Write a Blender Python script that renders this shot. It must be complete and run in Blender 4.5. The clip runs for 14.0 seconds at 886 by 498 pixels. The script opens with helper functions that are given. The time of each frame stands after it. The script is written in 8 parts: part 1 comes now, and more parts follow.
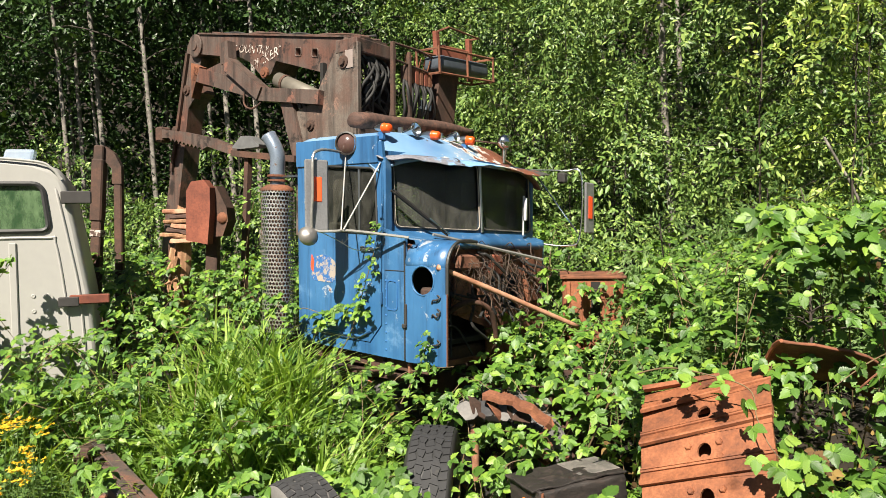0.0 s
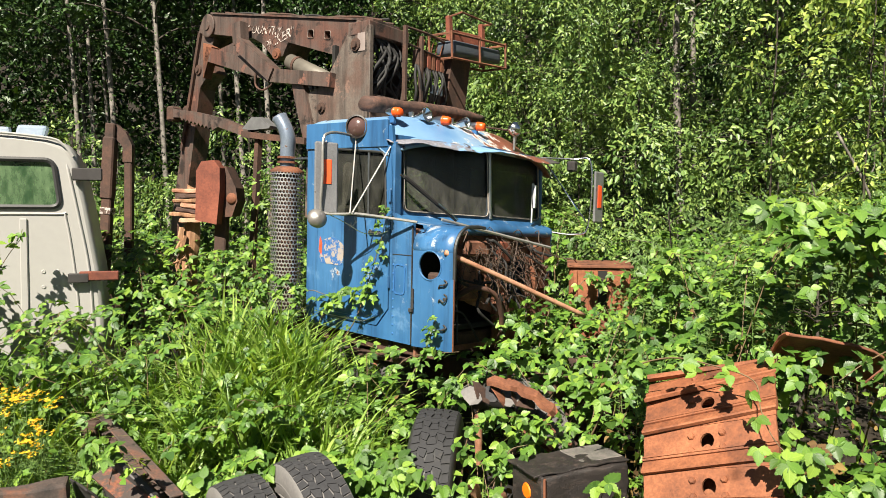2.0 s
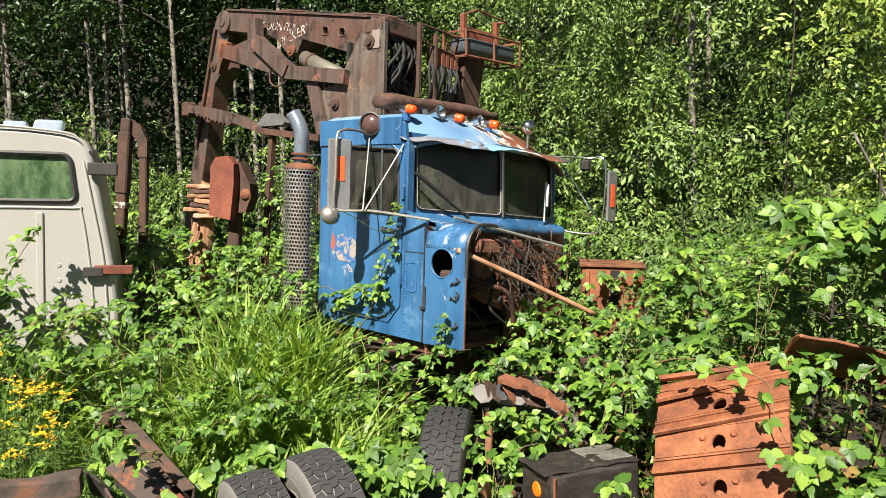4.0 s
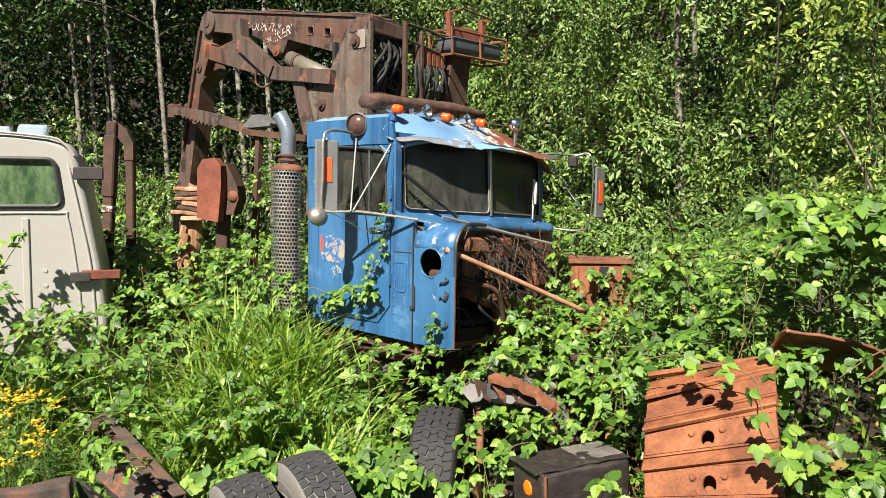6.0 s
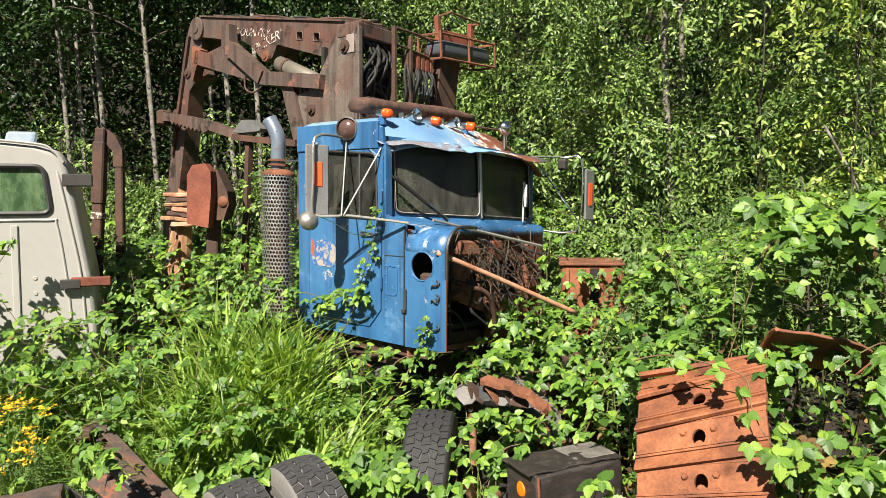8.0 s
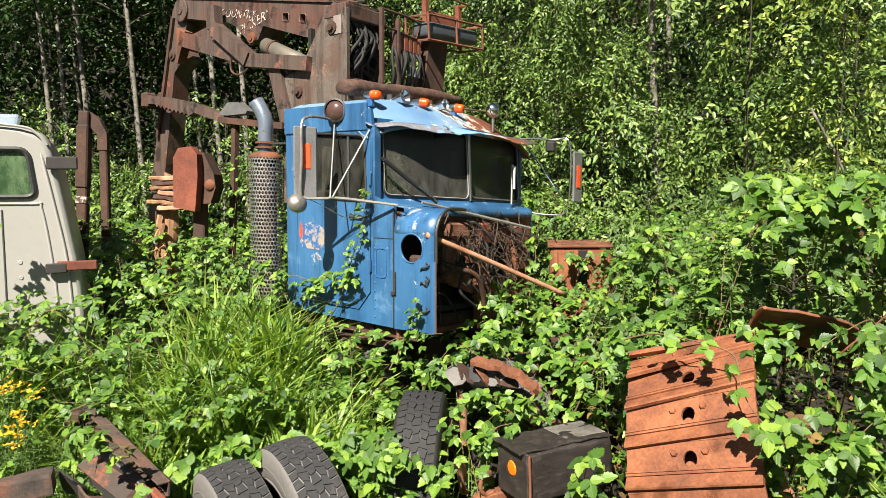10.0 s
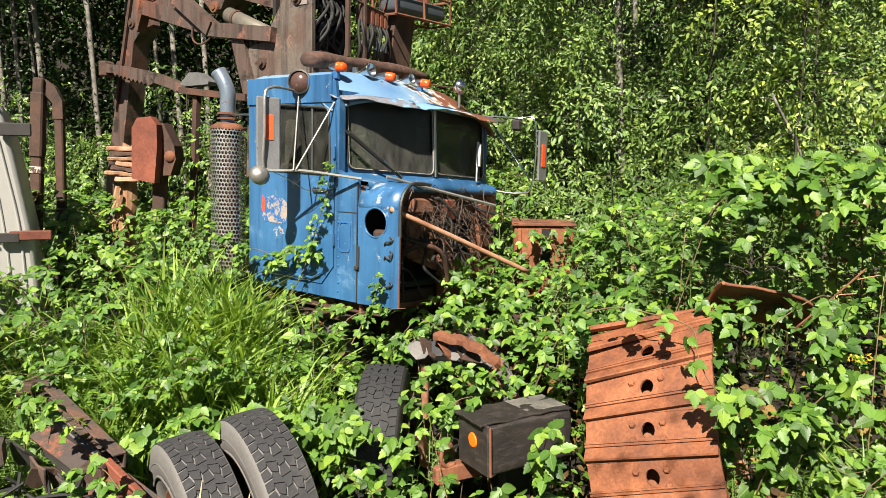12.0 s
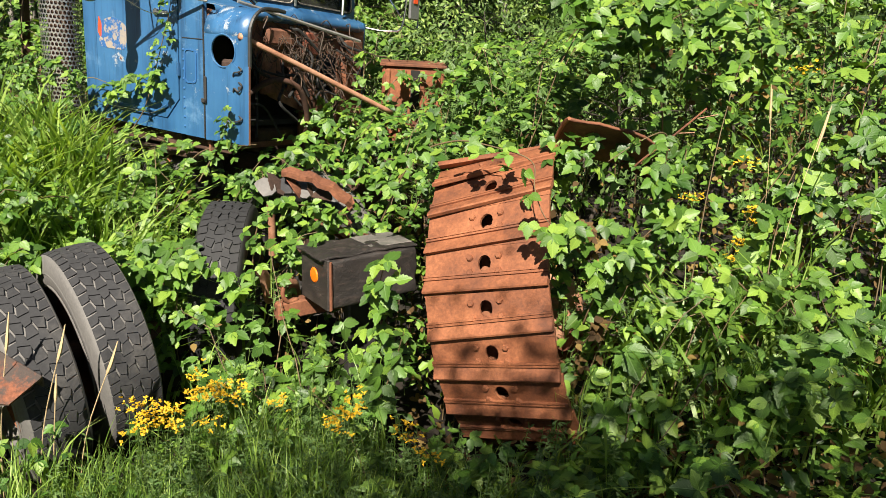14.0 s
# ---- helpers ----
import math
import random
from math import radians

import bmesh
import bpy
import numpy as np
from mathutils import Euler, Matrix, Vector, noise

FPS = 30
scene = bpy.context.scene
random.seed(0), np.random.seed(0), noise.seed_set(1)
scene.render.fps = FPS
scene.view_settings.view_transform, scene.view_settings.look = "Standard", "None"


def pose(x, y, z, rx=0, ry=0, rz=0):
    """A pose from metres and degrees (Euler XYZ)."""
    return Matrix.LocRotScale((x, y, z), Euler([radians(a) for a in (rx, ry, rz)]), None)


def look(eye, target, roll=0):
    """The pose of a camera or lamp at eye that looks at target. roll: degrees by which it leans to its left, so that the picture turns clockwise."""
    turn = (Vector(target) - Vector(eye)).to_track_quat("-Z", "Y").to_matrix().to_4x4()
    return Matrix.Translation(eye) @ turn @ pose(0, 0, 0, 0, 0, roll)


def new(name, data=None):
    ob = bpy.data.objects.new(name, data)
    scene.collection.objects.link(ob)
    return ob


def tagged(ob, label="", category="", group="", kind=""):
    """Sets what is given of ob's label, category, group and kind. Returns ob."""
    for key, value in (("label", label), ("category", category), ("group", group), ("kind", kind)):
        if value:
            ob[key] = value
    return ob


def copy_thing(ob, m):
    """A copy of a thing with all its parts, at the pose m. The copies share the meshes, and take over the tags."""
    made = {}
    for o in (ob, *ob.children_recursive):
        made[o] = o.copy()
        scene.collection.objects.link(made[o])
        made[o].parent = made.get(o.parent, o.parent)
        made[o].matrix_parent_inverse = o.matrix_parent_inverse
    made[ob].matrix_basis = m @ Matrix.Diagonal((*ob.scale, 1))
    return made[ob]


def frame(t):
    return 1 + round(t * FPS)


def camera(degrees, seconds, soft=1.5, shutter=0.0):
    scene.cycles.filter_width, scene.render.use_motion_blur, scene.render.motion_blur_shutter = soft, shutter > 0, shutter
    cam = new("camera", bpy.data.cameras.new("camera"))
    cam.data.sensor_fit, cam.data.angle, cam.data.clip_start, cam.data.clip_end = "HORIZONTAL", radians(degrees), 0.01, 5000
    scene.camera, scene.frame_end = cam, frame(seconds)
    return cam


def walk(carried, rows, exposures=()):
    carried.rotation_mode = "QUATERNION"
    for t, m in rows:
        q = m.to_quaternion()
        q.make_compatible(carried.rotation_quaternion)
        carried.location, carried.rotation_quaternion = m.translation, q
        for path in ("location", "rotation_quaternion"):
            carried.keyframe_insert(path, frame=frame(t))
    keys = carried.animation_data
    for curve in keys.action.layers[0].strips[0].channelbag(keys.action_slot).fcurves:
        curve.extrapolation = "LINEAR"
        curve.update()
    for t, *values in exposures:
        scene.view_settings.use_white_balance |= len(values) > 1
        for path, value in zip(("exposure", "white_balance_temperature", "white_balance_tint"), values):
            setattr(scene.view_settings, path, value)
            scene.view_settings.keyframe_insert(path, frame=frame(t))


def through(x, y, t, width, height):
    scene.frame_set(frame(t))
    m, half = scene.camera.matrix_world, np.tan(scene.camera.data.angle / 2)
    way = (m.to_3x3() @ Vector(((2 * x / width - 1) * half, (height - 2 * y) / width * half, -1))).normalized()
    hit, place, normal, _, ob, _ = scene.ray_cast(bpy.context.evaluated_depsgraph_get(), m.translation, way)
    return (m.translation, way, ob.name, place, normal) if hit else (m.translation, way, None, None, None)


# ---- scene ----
cam = camera(60.9, 14.0, 0.6)
METRES, EYE, TILT, LEAN, TURN = 0.67, 2.45, -2.0, 1.0, 0.0
ROWS = [
    (0.0, 0.0, 0.0, 0.0, 0.0, 0.0, -0.0),
    (0.5, -0.0032, 0.0112, -0.0063, 0.48, -0.67, -0.24),
    (1.0, -0.0097, 0.0059, -0.0096, 0.98, -1.2, -1.0),
    (1.5, -0.0072, -0.0072, -0.0125, 1.0, -1.17, -1.41),
    (2.0, -0.0112, -0.0136, -0.0143, 0.54, -1.02, -1.38),
    (2.5, -0.0139, -0.0152, -0.0149, 0.74, -1.35, -1.46),
    (3.0, -0.015, -0.0147, -0.0148, 1.21, -1.38, -1.7),
    (3.5, -0.0177, -0.0179, -0.0166, 1.48, -1.23, -1.99),
    (6.0, 0.0097, -0.0161, 0.0213, 0.75, -1.48, -1.05),
    (6.5, 0.0149, -0.0246, 0.0202, 0.42, -1.66, -0.81),
    (7.0, 0.0174, -0.0314, 0.0193, 0.19, -1.13, -0.72),
    (9.5, -0.0212, -0.0394, -0.011, -0.29, -1.78, -0.04),
    (10.0, -0.0246, -0.0349, -0.0227, -1.01, -2.28, -0.28),
    (10.5, -0.024, -0.0365, -0.0314, -1.48, -2.4, -0.31),
    (11.0, -0.0266, -0.0341, -0.0432, -1.55, -2.43, -0.53),
    (11.5, -0.0338, -0.0324, -0.0622, -1.32, -2.64, -0.67),
    (12.0, -0.0233, -0.0145, -0.1088, -3.7, -3.53, -1.28),
    (12.5, 0.0106, 0.0394, -0.2114, -10.71, -5.95, -2.06),
    (13.0, 0.2111, 0.0308, -0.2303, -15.69, -9.35, -1.4),
    (13.5, 0.4446, -0.0008, -0.2488, -13.93, -11.27, -1.54),
    (14.0, 0.4105, 0.1233, -0.3313, -11.26, -13.79, -3.6),
]
walk(cam, [(t, pose(0, 0, EYE, TILT, LEAN, TURN) @ pose(METRES * x, METRES * y, METRES * z, 90 + pitch, roll, yaw)) for t, x, y, z, yaw, pitch, roll in ROWS], [(0.0, 1.42), (11.5, 1.42), (13.0, 1.32), (14.0, 1.28)])

# ---- world, sun ----
SUN_TO = Vector((-0.345, -0.99, 1.0)).normalized()          # direction towards the sun
world = bpy.data.worlds.new("sky")
scene.world = world
world.use_nodes = True
wn = world.node_tree.nodes
sky = wn.new("ShaderNodeTexSky")
sky.sky_type = "NISHITA"
sky.sun_disc = False
sky.sun_elevation = math.asin(SUN_TO.z)
sky.sun_rotation = math.atan2(SUN_TO.x, SUN_TO.y)
wn["Background"].inputs["Strength"].default_value = 0.023
world.node_tree.links.new(sky.outputs["Color"], wn["Background"].inputs["Color"])
sun = new("sun", bpy.data.lights.new("sun", "SUN"))
sun.data.energy, sun.data.angle, sun.data.color = 5.0, radians(0.5), (1.0, 0.92, 0.785)
sun.matrix_world = look((0, 0, 30), Vector((0, 0, 30)) - SUN_TO)


# ---- materials ----
def mat(name):
    m = bpy.data.materials.new(name)
    m.use_nodes = True
    nt = m.node_tree
    return m, nt, nt.nodes["Principled BSDF"]


def ramp(nt, fac, stops):
    n = nt.nodes.new("ShaderNodeValToRGB")
    while len(n.color_ramp.elements) < len(stops):
        n.color_ramp.elements.new(0.5)
    for e, (p, c) in zip(n.color_ramp.elements, stops):
        e.position, e.color = p, (*c, 1.0)
    nt.links.new(fac, n.inputs["Fac"])
    return n.outputs["Color"]


def noise_tex(nt, scale, detail=5.0, rough=0.6, stretch=None, kind="Object"):
    if kind == "World":
        out = nt.nodes.new("ShaderNodeNewGeometry").outputs["Position"]
    else:
        out = nt.nodes.new("ShaderNodeTexCoord").outputs[kind]
    if stretch:
        mp = nt.nodes.new("ShaderNodeMapping")
        mp.inputs["Scale"].default_value = stretch
        nt.links.new(out, mp.inputs["Vector"])
        out = mp.outputs["Vector"]
    n = nt.nodes.new("ShaderNodeTexNoise")
    n.inputs["Scale"].default_value, n.inputs["Detail"].default_value, n.inputs["Roughness"].default_value = scale, detail, rough
    nt.links.new(out, n.inputs["Vector"])
    return n.outputs["Fac"]


def mixc(nt, fac, a, b, blend="MIX"):
    n = nt.nodes.new("ShaderNodeMix")
    n.data_type, n.blend_type = "RGBA", blend
    for sock, v in ((n.inputs[0], fac), (n.inputs[6], a), (n.inputs[7], b)):
        if isinstance(v, (int, float)):
            sock.default_value = v
        elif isinstance(v, tuple):
            sock.default_value = (*v, 1.0)
        else:
            nt.links.new(v, sock)
    return n.outputs[2]


def bump(nt, bsdf, fac, strength=0.3, dist=0.01):
    b = nt.nodes.new("ShaderNodeBump")
    b.inputs["Strength"].default_value, b.inputs["Distance"].default_value = strength, dist
    nt.links.new(fac, b.inputs["Height"])
    nt.links.new(b.outputs["Normal"], bsdf.inputs["Normal"])


def weathered(name, base, dark, rust, rust_at=0.62, rough=0.5, metal=0.0, scale=3.0, bump_s=0.15, stretch=None, sharp=0.03):
    """Paint or metal with a large fading, a fine grain and patches of rust that start at rust_at of the noise."""
    m, nt, b = mat(name)
    big = noise_tex(nt, scale * 0.6, 4, 0.55, stretch)
    fine = noise_tex(nt, scale * 14, 6, 0.65)
    patch = noise_tex(nt, scale * 1.4, 9, 0.72, stretch)
    c = ramp(nt, big, [(0.3, dark), (0.68, base)])
    c = mixc(nt, 0.35, c, ramp(nt, fine, [(0.3, tuple(v * 0.55 for v in base)), (0.7, tuple(min(1, v * 1.25) for v in base))]))
    pf = ramp(nt, patch, [(rust_at, (0, 0, 0)), (rust_at + sharp, (1, 1, 1))])
    rc = ramp(nt, fine, [(0.3, tuple(v * 0.4 for v in rust)), (0.7, rust)])
    c = mixc(nt, pf, c, rc)
    nt.links.new(c, b.inputs["Base Color"])
    r = nt.nodes.new("ShaderNodeMapRange")
    r.inputs["To Min"].default_value, r.inputs["To Max"].default_value = rough, 0.9
    nt.links.new(pf, r.inputs["Value"])
    nt.links.new(r.outputs["Result"], b.inputs["Roughness"])
    b.inputs["Metallic"].default_value = metal
    bump(nt, b, mixc(nt, 0.5, patch, fine), bump_s, 0.008)
    return m


def rusty(name, a, bcol, c, scale=5.0, rough=0.85, bump_s=0.35, metal=0.0, stretch=None, kind="Object"):
    """Bare rust: three tones over two sizes of noise."""
    m, nt, b = mat(name)
    big = noise_tex(nt, scale, 6, 0.65, stretch, kind)
    fine = noise_tex(nt, scale * 16, 6, 0.7, None, kind)
    col = ramp(nt, big, [(0.28, a), (0.5, bcol), (0.72, c)])
    col = mixc(nt, 0.55, col, ramp(nt, fine, [(0.25, (0.35, 0.33, 0.33)), (0.7, (1.15, 1.1, 1.05))]), "MULTIPLY")
    nt.links.new(col, b.inputs["Base Color"])
    b.inputs["Roughness"].default_value, b.inputs["Metallic"].default_value = rough, metal
    bump(nt, b, mixc(nt, 0.6, big, fine), bump_s, 0.006)
    return m


def plain(name, col, rough=0.5, metal=0.0, var=0.3, scale=20.0, bump_s=0.1):
    m, nt, b = mat(name)
    n = noise_tex(nt, scale, 5, 0.6)
    n2 = noise_tex(nt, scale * 0.12, 4, 0.6)
    c = ramp(nt, n, [(0.3, tuple(v * (1 - var) for v in col)), (0.7, tuple(min(1, v * (1 + var)) for v in col))])
    c = mixc(nt, 0.5, c, ramp(nt, n2, [(0.3, tuple(v * (1 - var) for v in col)), (0.7, tuple(min(1, v * (1 + var)) for v in col))]))
    nt.links.new(c, b.inputs["Base Color"])
    b.inputs["Roughness"].default_value, b.inputs["Metallic"].default_value = rough, metal
    if bump_s:
        bump(nt, b, n, bump_s, 0.004)
    return m


def leafy(name, tones, rough=0.42, through=0.35, spread=0.25, veins=False, gloss=0.38):
    """Leaf: each leaf its own tone, glossy face, light passing through; veins follow the leaf's own axes."""
    m, nt, b = mat(name)
    g = nt.nodes.new("ShaderNodeNewGeometry")
    big = noise_tex(nt, 0.9, 3, 0.5)
    k = len(tones) - 1
    c = ramp(nt, g.outputs["Random Per Island"], [(0.08 + 0.84 * i / k, t) for i, t in enumerate(tones)])
    c = mixc(nt, spread, c, ramp(nt, big, [(0.35, tones[0]), (0.65, tones[-1])]))
    if veins:
        uv = nt.nodes.new("ShaderNodeUVMap")
        sep = nt.nodes.new("ShaderNodeSeparateXYZ")
        nt.links.new(uv.outputs["UV"], sep.inputs[0])

        def calc(op, p, q, r=None):
            n = nt.nodes.new("ShaderNodeMath")
            n.operation = op
            for sock, v in zip(n.inputs, (p, q, r)):
                if isinstance(v, (int, float)):
                    sock.default_value = v
                elif v is not None:
                    nt.links.new(v, sock)
            return n.outputs[0]
        off = calc("ABSOLUTE", calc("SUBTRACT", sep.outputs["Y"], 0.5), 0)
        side = calc("PINGPONG", calc("MULTIPLY_ADD", off, -0.75, sep.outputs["X"]), 0.065)
        rib = ramp(nt, off, [(0.006, (1, 1, 1)), (0.03, (0, 0, 0))])
        vein = ramp(nt, side, [(0.006, (0.55, 0.55, 0.55)), (0.022, (0, 0, 0))])
        line = mixc(nt, 1.0, rib, vein, "LIGHTEN")
        c = mixc(nt, mixc(nt, 1.0, line, (0.5, 0.5, 0.5), "MULTIPLY"), c, mixc(nt, 1.0, c, (1.6, 1.45, 1.7), "MULTIPLY"))
        bump(nt, b, mixc(nt, 0.25, line, noise_tex(nt, 60, 3, 0.6)), 0.35, -0.004)
    nt.links.new(c, b.inputs["Base Color"])
    b.inputs["Roughness"].default_value = rough
    b.inputs["Specular IOR Level"].default_value = gloss
    tr = nt.nodes.new("ShaderNodeBsdfTranslucent")
    nt.links.new(mixc(nt, 1.0, c, (1.5, 1.45, 0.55), "MULTIPLY"), tr.inputs["Color"])
    ms = nt.nodes.new("ShaderNodeMixShader")
    ms.inputs[0].default_value = through
    nt.links.new(b.outputs[0], ms.inputs[1])
    nt.links.new(tr.outputs[0], ms.inputs[2])
    nt.links.new(ms.outputs[0], nt.nodes["Material Output"].inputs["Surface"])
    return m


def glassy(name, tint, rough=0.05, band=(0.32, 0.72), blotch=(0.05, 0.06, 0.055), alpha=0.5):
    """Dirty pane: a glass film over a see-through sheet; blotch is dust, leaf green on the pickup."""
    m, nt, b = mat(name)
    b.inputs["Base Color"].default_value = (*tint, 1)
    b.inputs["Roughness"].default_value = rough
    n = noise_tex(nt, 9, 8, 0.74, (1, 1, 0.4))
    nt.links.new(ramp(nt, n, [(band[0], tint), (band[1], blotch)]), b.inputs["Base Color"])
    b.inputs["Specular IOR Level"].default_value = 0.28
    t = nt.nodes.new("ShaderNodeBsdfTransparent")
    t.inputs["Color"].default_value = (0.75, 0.8, 0.76, 1)
    ms = nt.nodes.new("ShaderNodeMixShader")
    ms.inputs[0].default_value = alpha
    nt.links.new(t.outputs[0], ms.inputs[1])
    nt.links.new(b.outputs[0], ms.inputs[2])
    nt.links.new(ms.outputs[0], nt.nodes["Material Output"].inputs["Surface"])
    return m


BLUE = weathered("blue_paint", (0.035, 0.13, 0.32), (0.018, 0.08, 0.22), (0.16, 0.065, 0.03), 0.66, 0.42, 0, 3.0, 0.12)
FADE = weathered("faded_mark", (0.34, 0.28, 0.22), (0.24, 0.23, 0.24), (0.032, 0.14, 0.38), 0.485, 0.55, 0, 9, 0.1)
RED_MARK = plain("red_mark", (0.62, 0.07, 0.03), 0.5, 0, 0.3, 30, 0)
RUST = rusty("rust", (0.055, 0.024, 0.014), (0.16, 0.060, 0.030), (0.27, 0.105, 0.05), 4)
RUST_DARK = rusty("dark_rust", (0.022, 0.014, 0.011), (0.060, 0.032, 0.022), (0.12, 0.055, 0.034), 4)
RUST_ORANGE = rusty("orange_rust", (0.075, 0.028, 0.016), (0.215, 0.073, 0.030), (0.35, 0.130, 0.056), 4.2, 0.74, 0.45, 0.0, None, "World")
RUST_RED = rusty("red_oxide", (0.11, 0.030, 0.017), (0.18, 0.050, 0.027), (0.25, 0.075, 0.04), 3, 0.8, 0.2)
RUST_PIPE = rusty("pipe_rust", (0.22, 0.09, 0.05), (0.40, 0.20, 0.12), (0.52, 0.30, 0.20), 9, 0.7, 0.2)


def old_steel(name, dark, red, grey, scale=2.0):
    """Worn crane steel: grey and red-brown patches, dark oil stains and streaks that run down."""
    m, nt, b = mat(name)
    big = noise_tex(nt, scale, 7, 0.65)
    streak = noise_tex(nt, scale * 3.2, 7, 0.68, (2.2, 2.2, 0.16))
    stain = noise_tex(nt, scale * 1.3, 9, 0.74)
    fine = noise_tex(nt, scale * 30, 6, 0.7)
    c = ramp(nt, big, [(0.36, red), (0.50, grey), (0.64, red)])
    c = mixc(nt, ramp(nt, streak, [(0.46, (0, 0, 0)), (0.66, (0.85, 0.85, 0.85))]), c, dark)
    c = mixc(nt, ramp(nt, stain, [(0.55, (0, 0, 0)), (0.60, (0.9, 0.9, 0.9))]), c, tuple(v * 0.7 for v in dark))
    c = mixc(nt, ramp(nt, stain, [(0.36, (0.9, 0.9, 0.9)), (0.40, (0, 0, 0))]), c, tuple(min(1, v * 1.8) for v in red))
    c = mixc(nt, 0.6, c, ramp(nt, fine, [(0.25, (0.4, 0.38, 0.37)), (0.7, (1.2, 1.15, 1.1))]), "MULTIPLY")
    nt.links.new(c, b.inputs["Base Color"])
    b.inputs["Roughness"].default_value, b.inputs["Metallic"].default_value = 0.6, 0.1
    bump(nt, b, mixc(nt, 0.5, stain, fine), 0.3, 0.006)
    return m


CRANE = old_steel("crane_steel", (0.026, 0.020, 0.017), (0.118, 0.056, 0.041), (0.098, 0.074, 0.063))
CRANE_PALE = old_steel("crane_worn_paint", (0.034, 0.029, 0.025), (0.112, 0.070, 0.055), (0.140, 0.118, 0.101))
WHITE = plain("white_paint", (0.300, 0.294, 0.278), 0.4, 0, 0.07, 14, 0.0)
CHROME = plain("chrome", (0.62, 0.62, 0.62), 0.16, 1.0, 0.15, 12, 0.05)
STEEL = plain("bright_steel", (0.46, 0.47, 0.48), 0.30, 1.0, 0.35, 9, 0.1)
STACK = weathered("blued_steel", (0.25, 0.30, 0.37), (0.15, 0.19, 0.26), (0.20, 0.12, 0.08), 0.62, 0.3, 0.55, 6, 0.1)
BLACK = plain("black_rubber", (0.022, 0.022, 0.022), 0.55, 0, 0.4, 30, 0.1)
BLACKM = plain("black_steel", (0.035, 0.032, 0.031), 0.55, 0.2, 0.5, 8, 0.3)
# near black that stands for shade in enclosed places; also the black wiper
HOLLOW = plain("shade_and_black", (0.012, 0.011, 0.010), 0.9, 0, 0.4, 8, 0)
SEAT = plain("torn_seat", (0.10, 0.085, 0.07), 0.8, 0, 0.5, 8, 0.2)
TYRE = weathered("tyre_rubber", (0.036, 0.036, 0.039), (0.018, 0.018, 0.020), (0.105, 0.098, 0.092), 0.50, 0.88, 0, 4, 0.45, None, 0.25)
TYRE_BLACK = weathered("old_black_rubber", (0.024, 0.024, 0.026), (0.012, 0.012, 0.013), (0.060, 0.055, 0.050), 0.58, 0.8, 0, 6, 0.5, None, 0.15)
TYRE_SIDE = weathered("grey_sidewall", (0.165, 0.155, 0.147), (0.095, 0.091, 0.088), (0.24, 0.215, 0.19), 0.58, 0.8, 0, 4, 0.15, None, 0.15)
AMBER = plain("amber_lens", (0.72, 0.085, 0.012), 0.25, 0, 0.15, 30, 0)
REFLECT = plain("orange_reflector", (0.80, 0.17, 0.008), 0.3, 0, 0.12, 40, 0)
REDREF = plain("red_reflector", (0.85, 0.10, 0.03), 0.3, 0, 0.12, 40, 0)
LETTER = weathered("worn_letters", (0.46, 0.41, 0.37), (0.34, 0.28, 0.25), (0.10, 0.060, 0.047), 0.485, 0.7, 0, 16, 0.05)
WIRE = rusty("old_wire", (0.022, 0.014, 0.010), (0.058, 0.036, 0.025), (0.15, 0.10, 0.07), 14, 0.7, 0.1)
HOSE = plain("hose_rubber", (0.016, 0.0155, 0.015), 0.75, 0, 0.5, 12, 0.1)
TANK = plain("cream_cylinder", (0.135, 0.122, 0.100), 0.5, 0.1, 0.3, 10, 0.15)
GLASS = glassy("cab_glass", (0.020, 0.021, 0.020), 0.07, (0.34, 0.78), (0.13, 0.125, 0.112), 0.62)
DOOR_GLASS = glassy("door_glass", (0.010, 0.011, 0.010), 0.05, (0.36, 0.76), (0.075, 0.073, 0.065), 0.45)
POLE = plain("worn_bright_tube", (0.30, 0.29, 0.27), 0.32, 0.45, 0.35, 16, 0.05)
BEAD = plain("weathered_bead", (0.36, 0.31, 0.26), 0.5, 0.0, 0.4, 30, 0.05)
FIREWALL = rusty("firewall_rust", (0.07, 0.032, 0.020), (0.20, 0.085, 0.050), (0.36, 0.18, 0.11), 5, 0.8, 0.4)
# leaves showing in the window are painted as green blotches in the colour
GREEN_GLASS = glassy("leaf_green_glass", (0.035, 0.075, 0.035), 0.05, (0.40, 0.66), (0.15, 0.23, 0.12), 0.75)
CLEAR = glassy("clear_lens", (0.45, 0.55, 0.75), 0.05, (0.32, 0.72), (0.6, 0.68, 0.8), 0.45)
WOOD = rusty("rotten_wood", (0.14, 0.075, 0.040), (0.30, 0.16, 0.085), (0.46, 0.29, 0.17), 5, 0.85, 0.4, 0, (3, 3, 0.5))
WOOD_GREY = rusty("grey_timber", (0.028, 0.017, 0.013), (0.082, 0.044, 0.033), (0.17, 0.082, 0.056), 5, 0.85, 0.4, 0, (0.6, 4, 4))
# soil kept near black: shade under the plants is put into its colour
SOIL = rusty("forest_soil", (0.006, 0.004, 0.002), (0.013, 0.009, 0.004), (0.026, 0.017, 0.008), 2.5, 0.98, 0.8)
BARK = rusty("dark_bark", (0.016, 0.012, 0.009), (0.038, 0.030, 0.023), (0.085, 0.068, 0.054), 6, 0.9, 0.5, 0, (3, 3, 0.5))
BIRCH = rusty("pale_bark", (0.04, 0.036, 0.031), (0.16, 0.147, 0.13), (0.32, 0.30, 0.27), 4, 0.8, 0.3, 0, (1, 1, 2.5))
STALK = plain("bramble_cane", (0.125, 0.085, 0.042), 0.6, 0, 0.4, 12, 0)
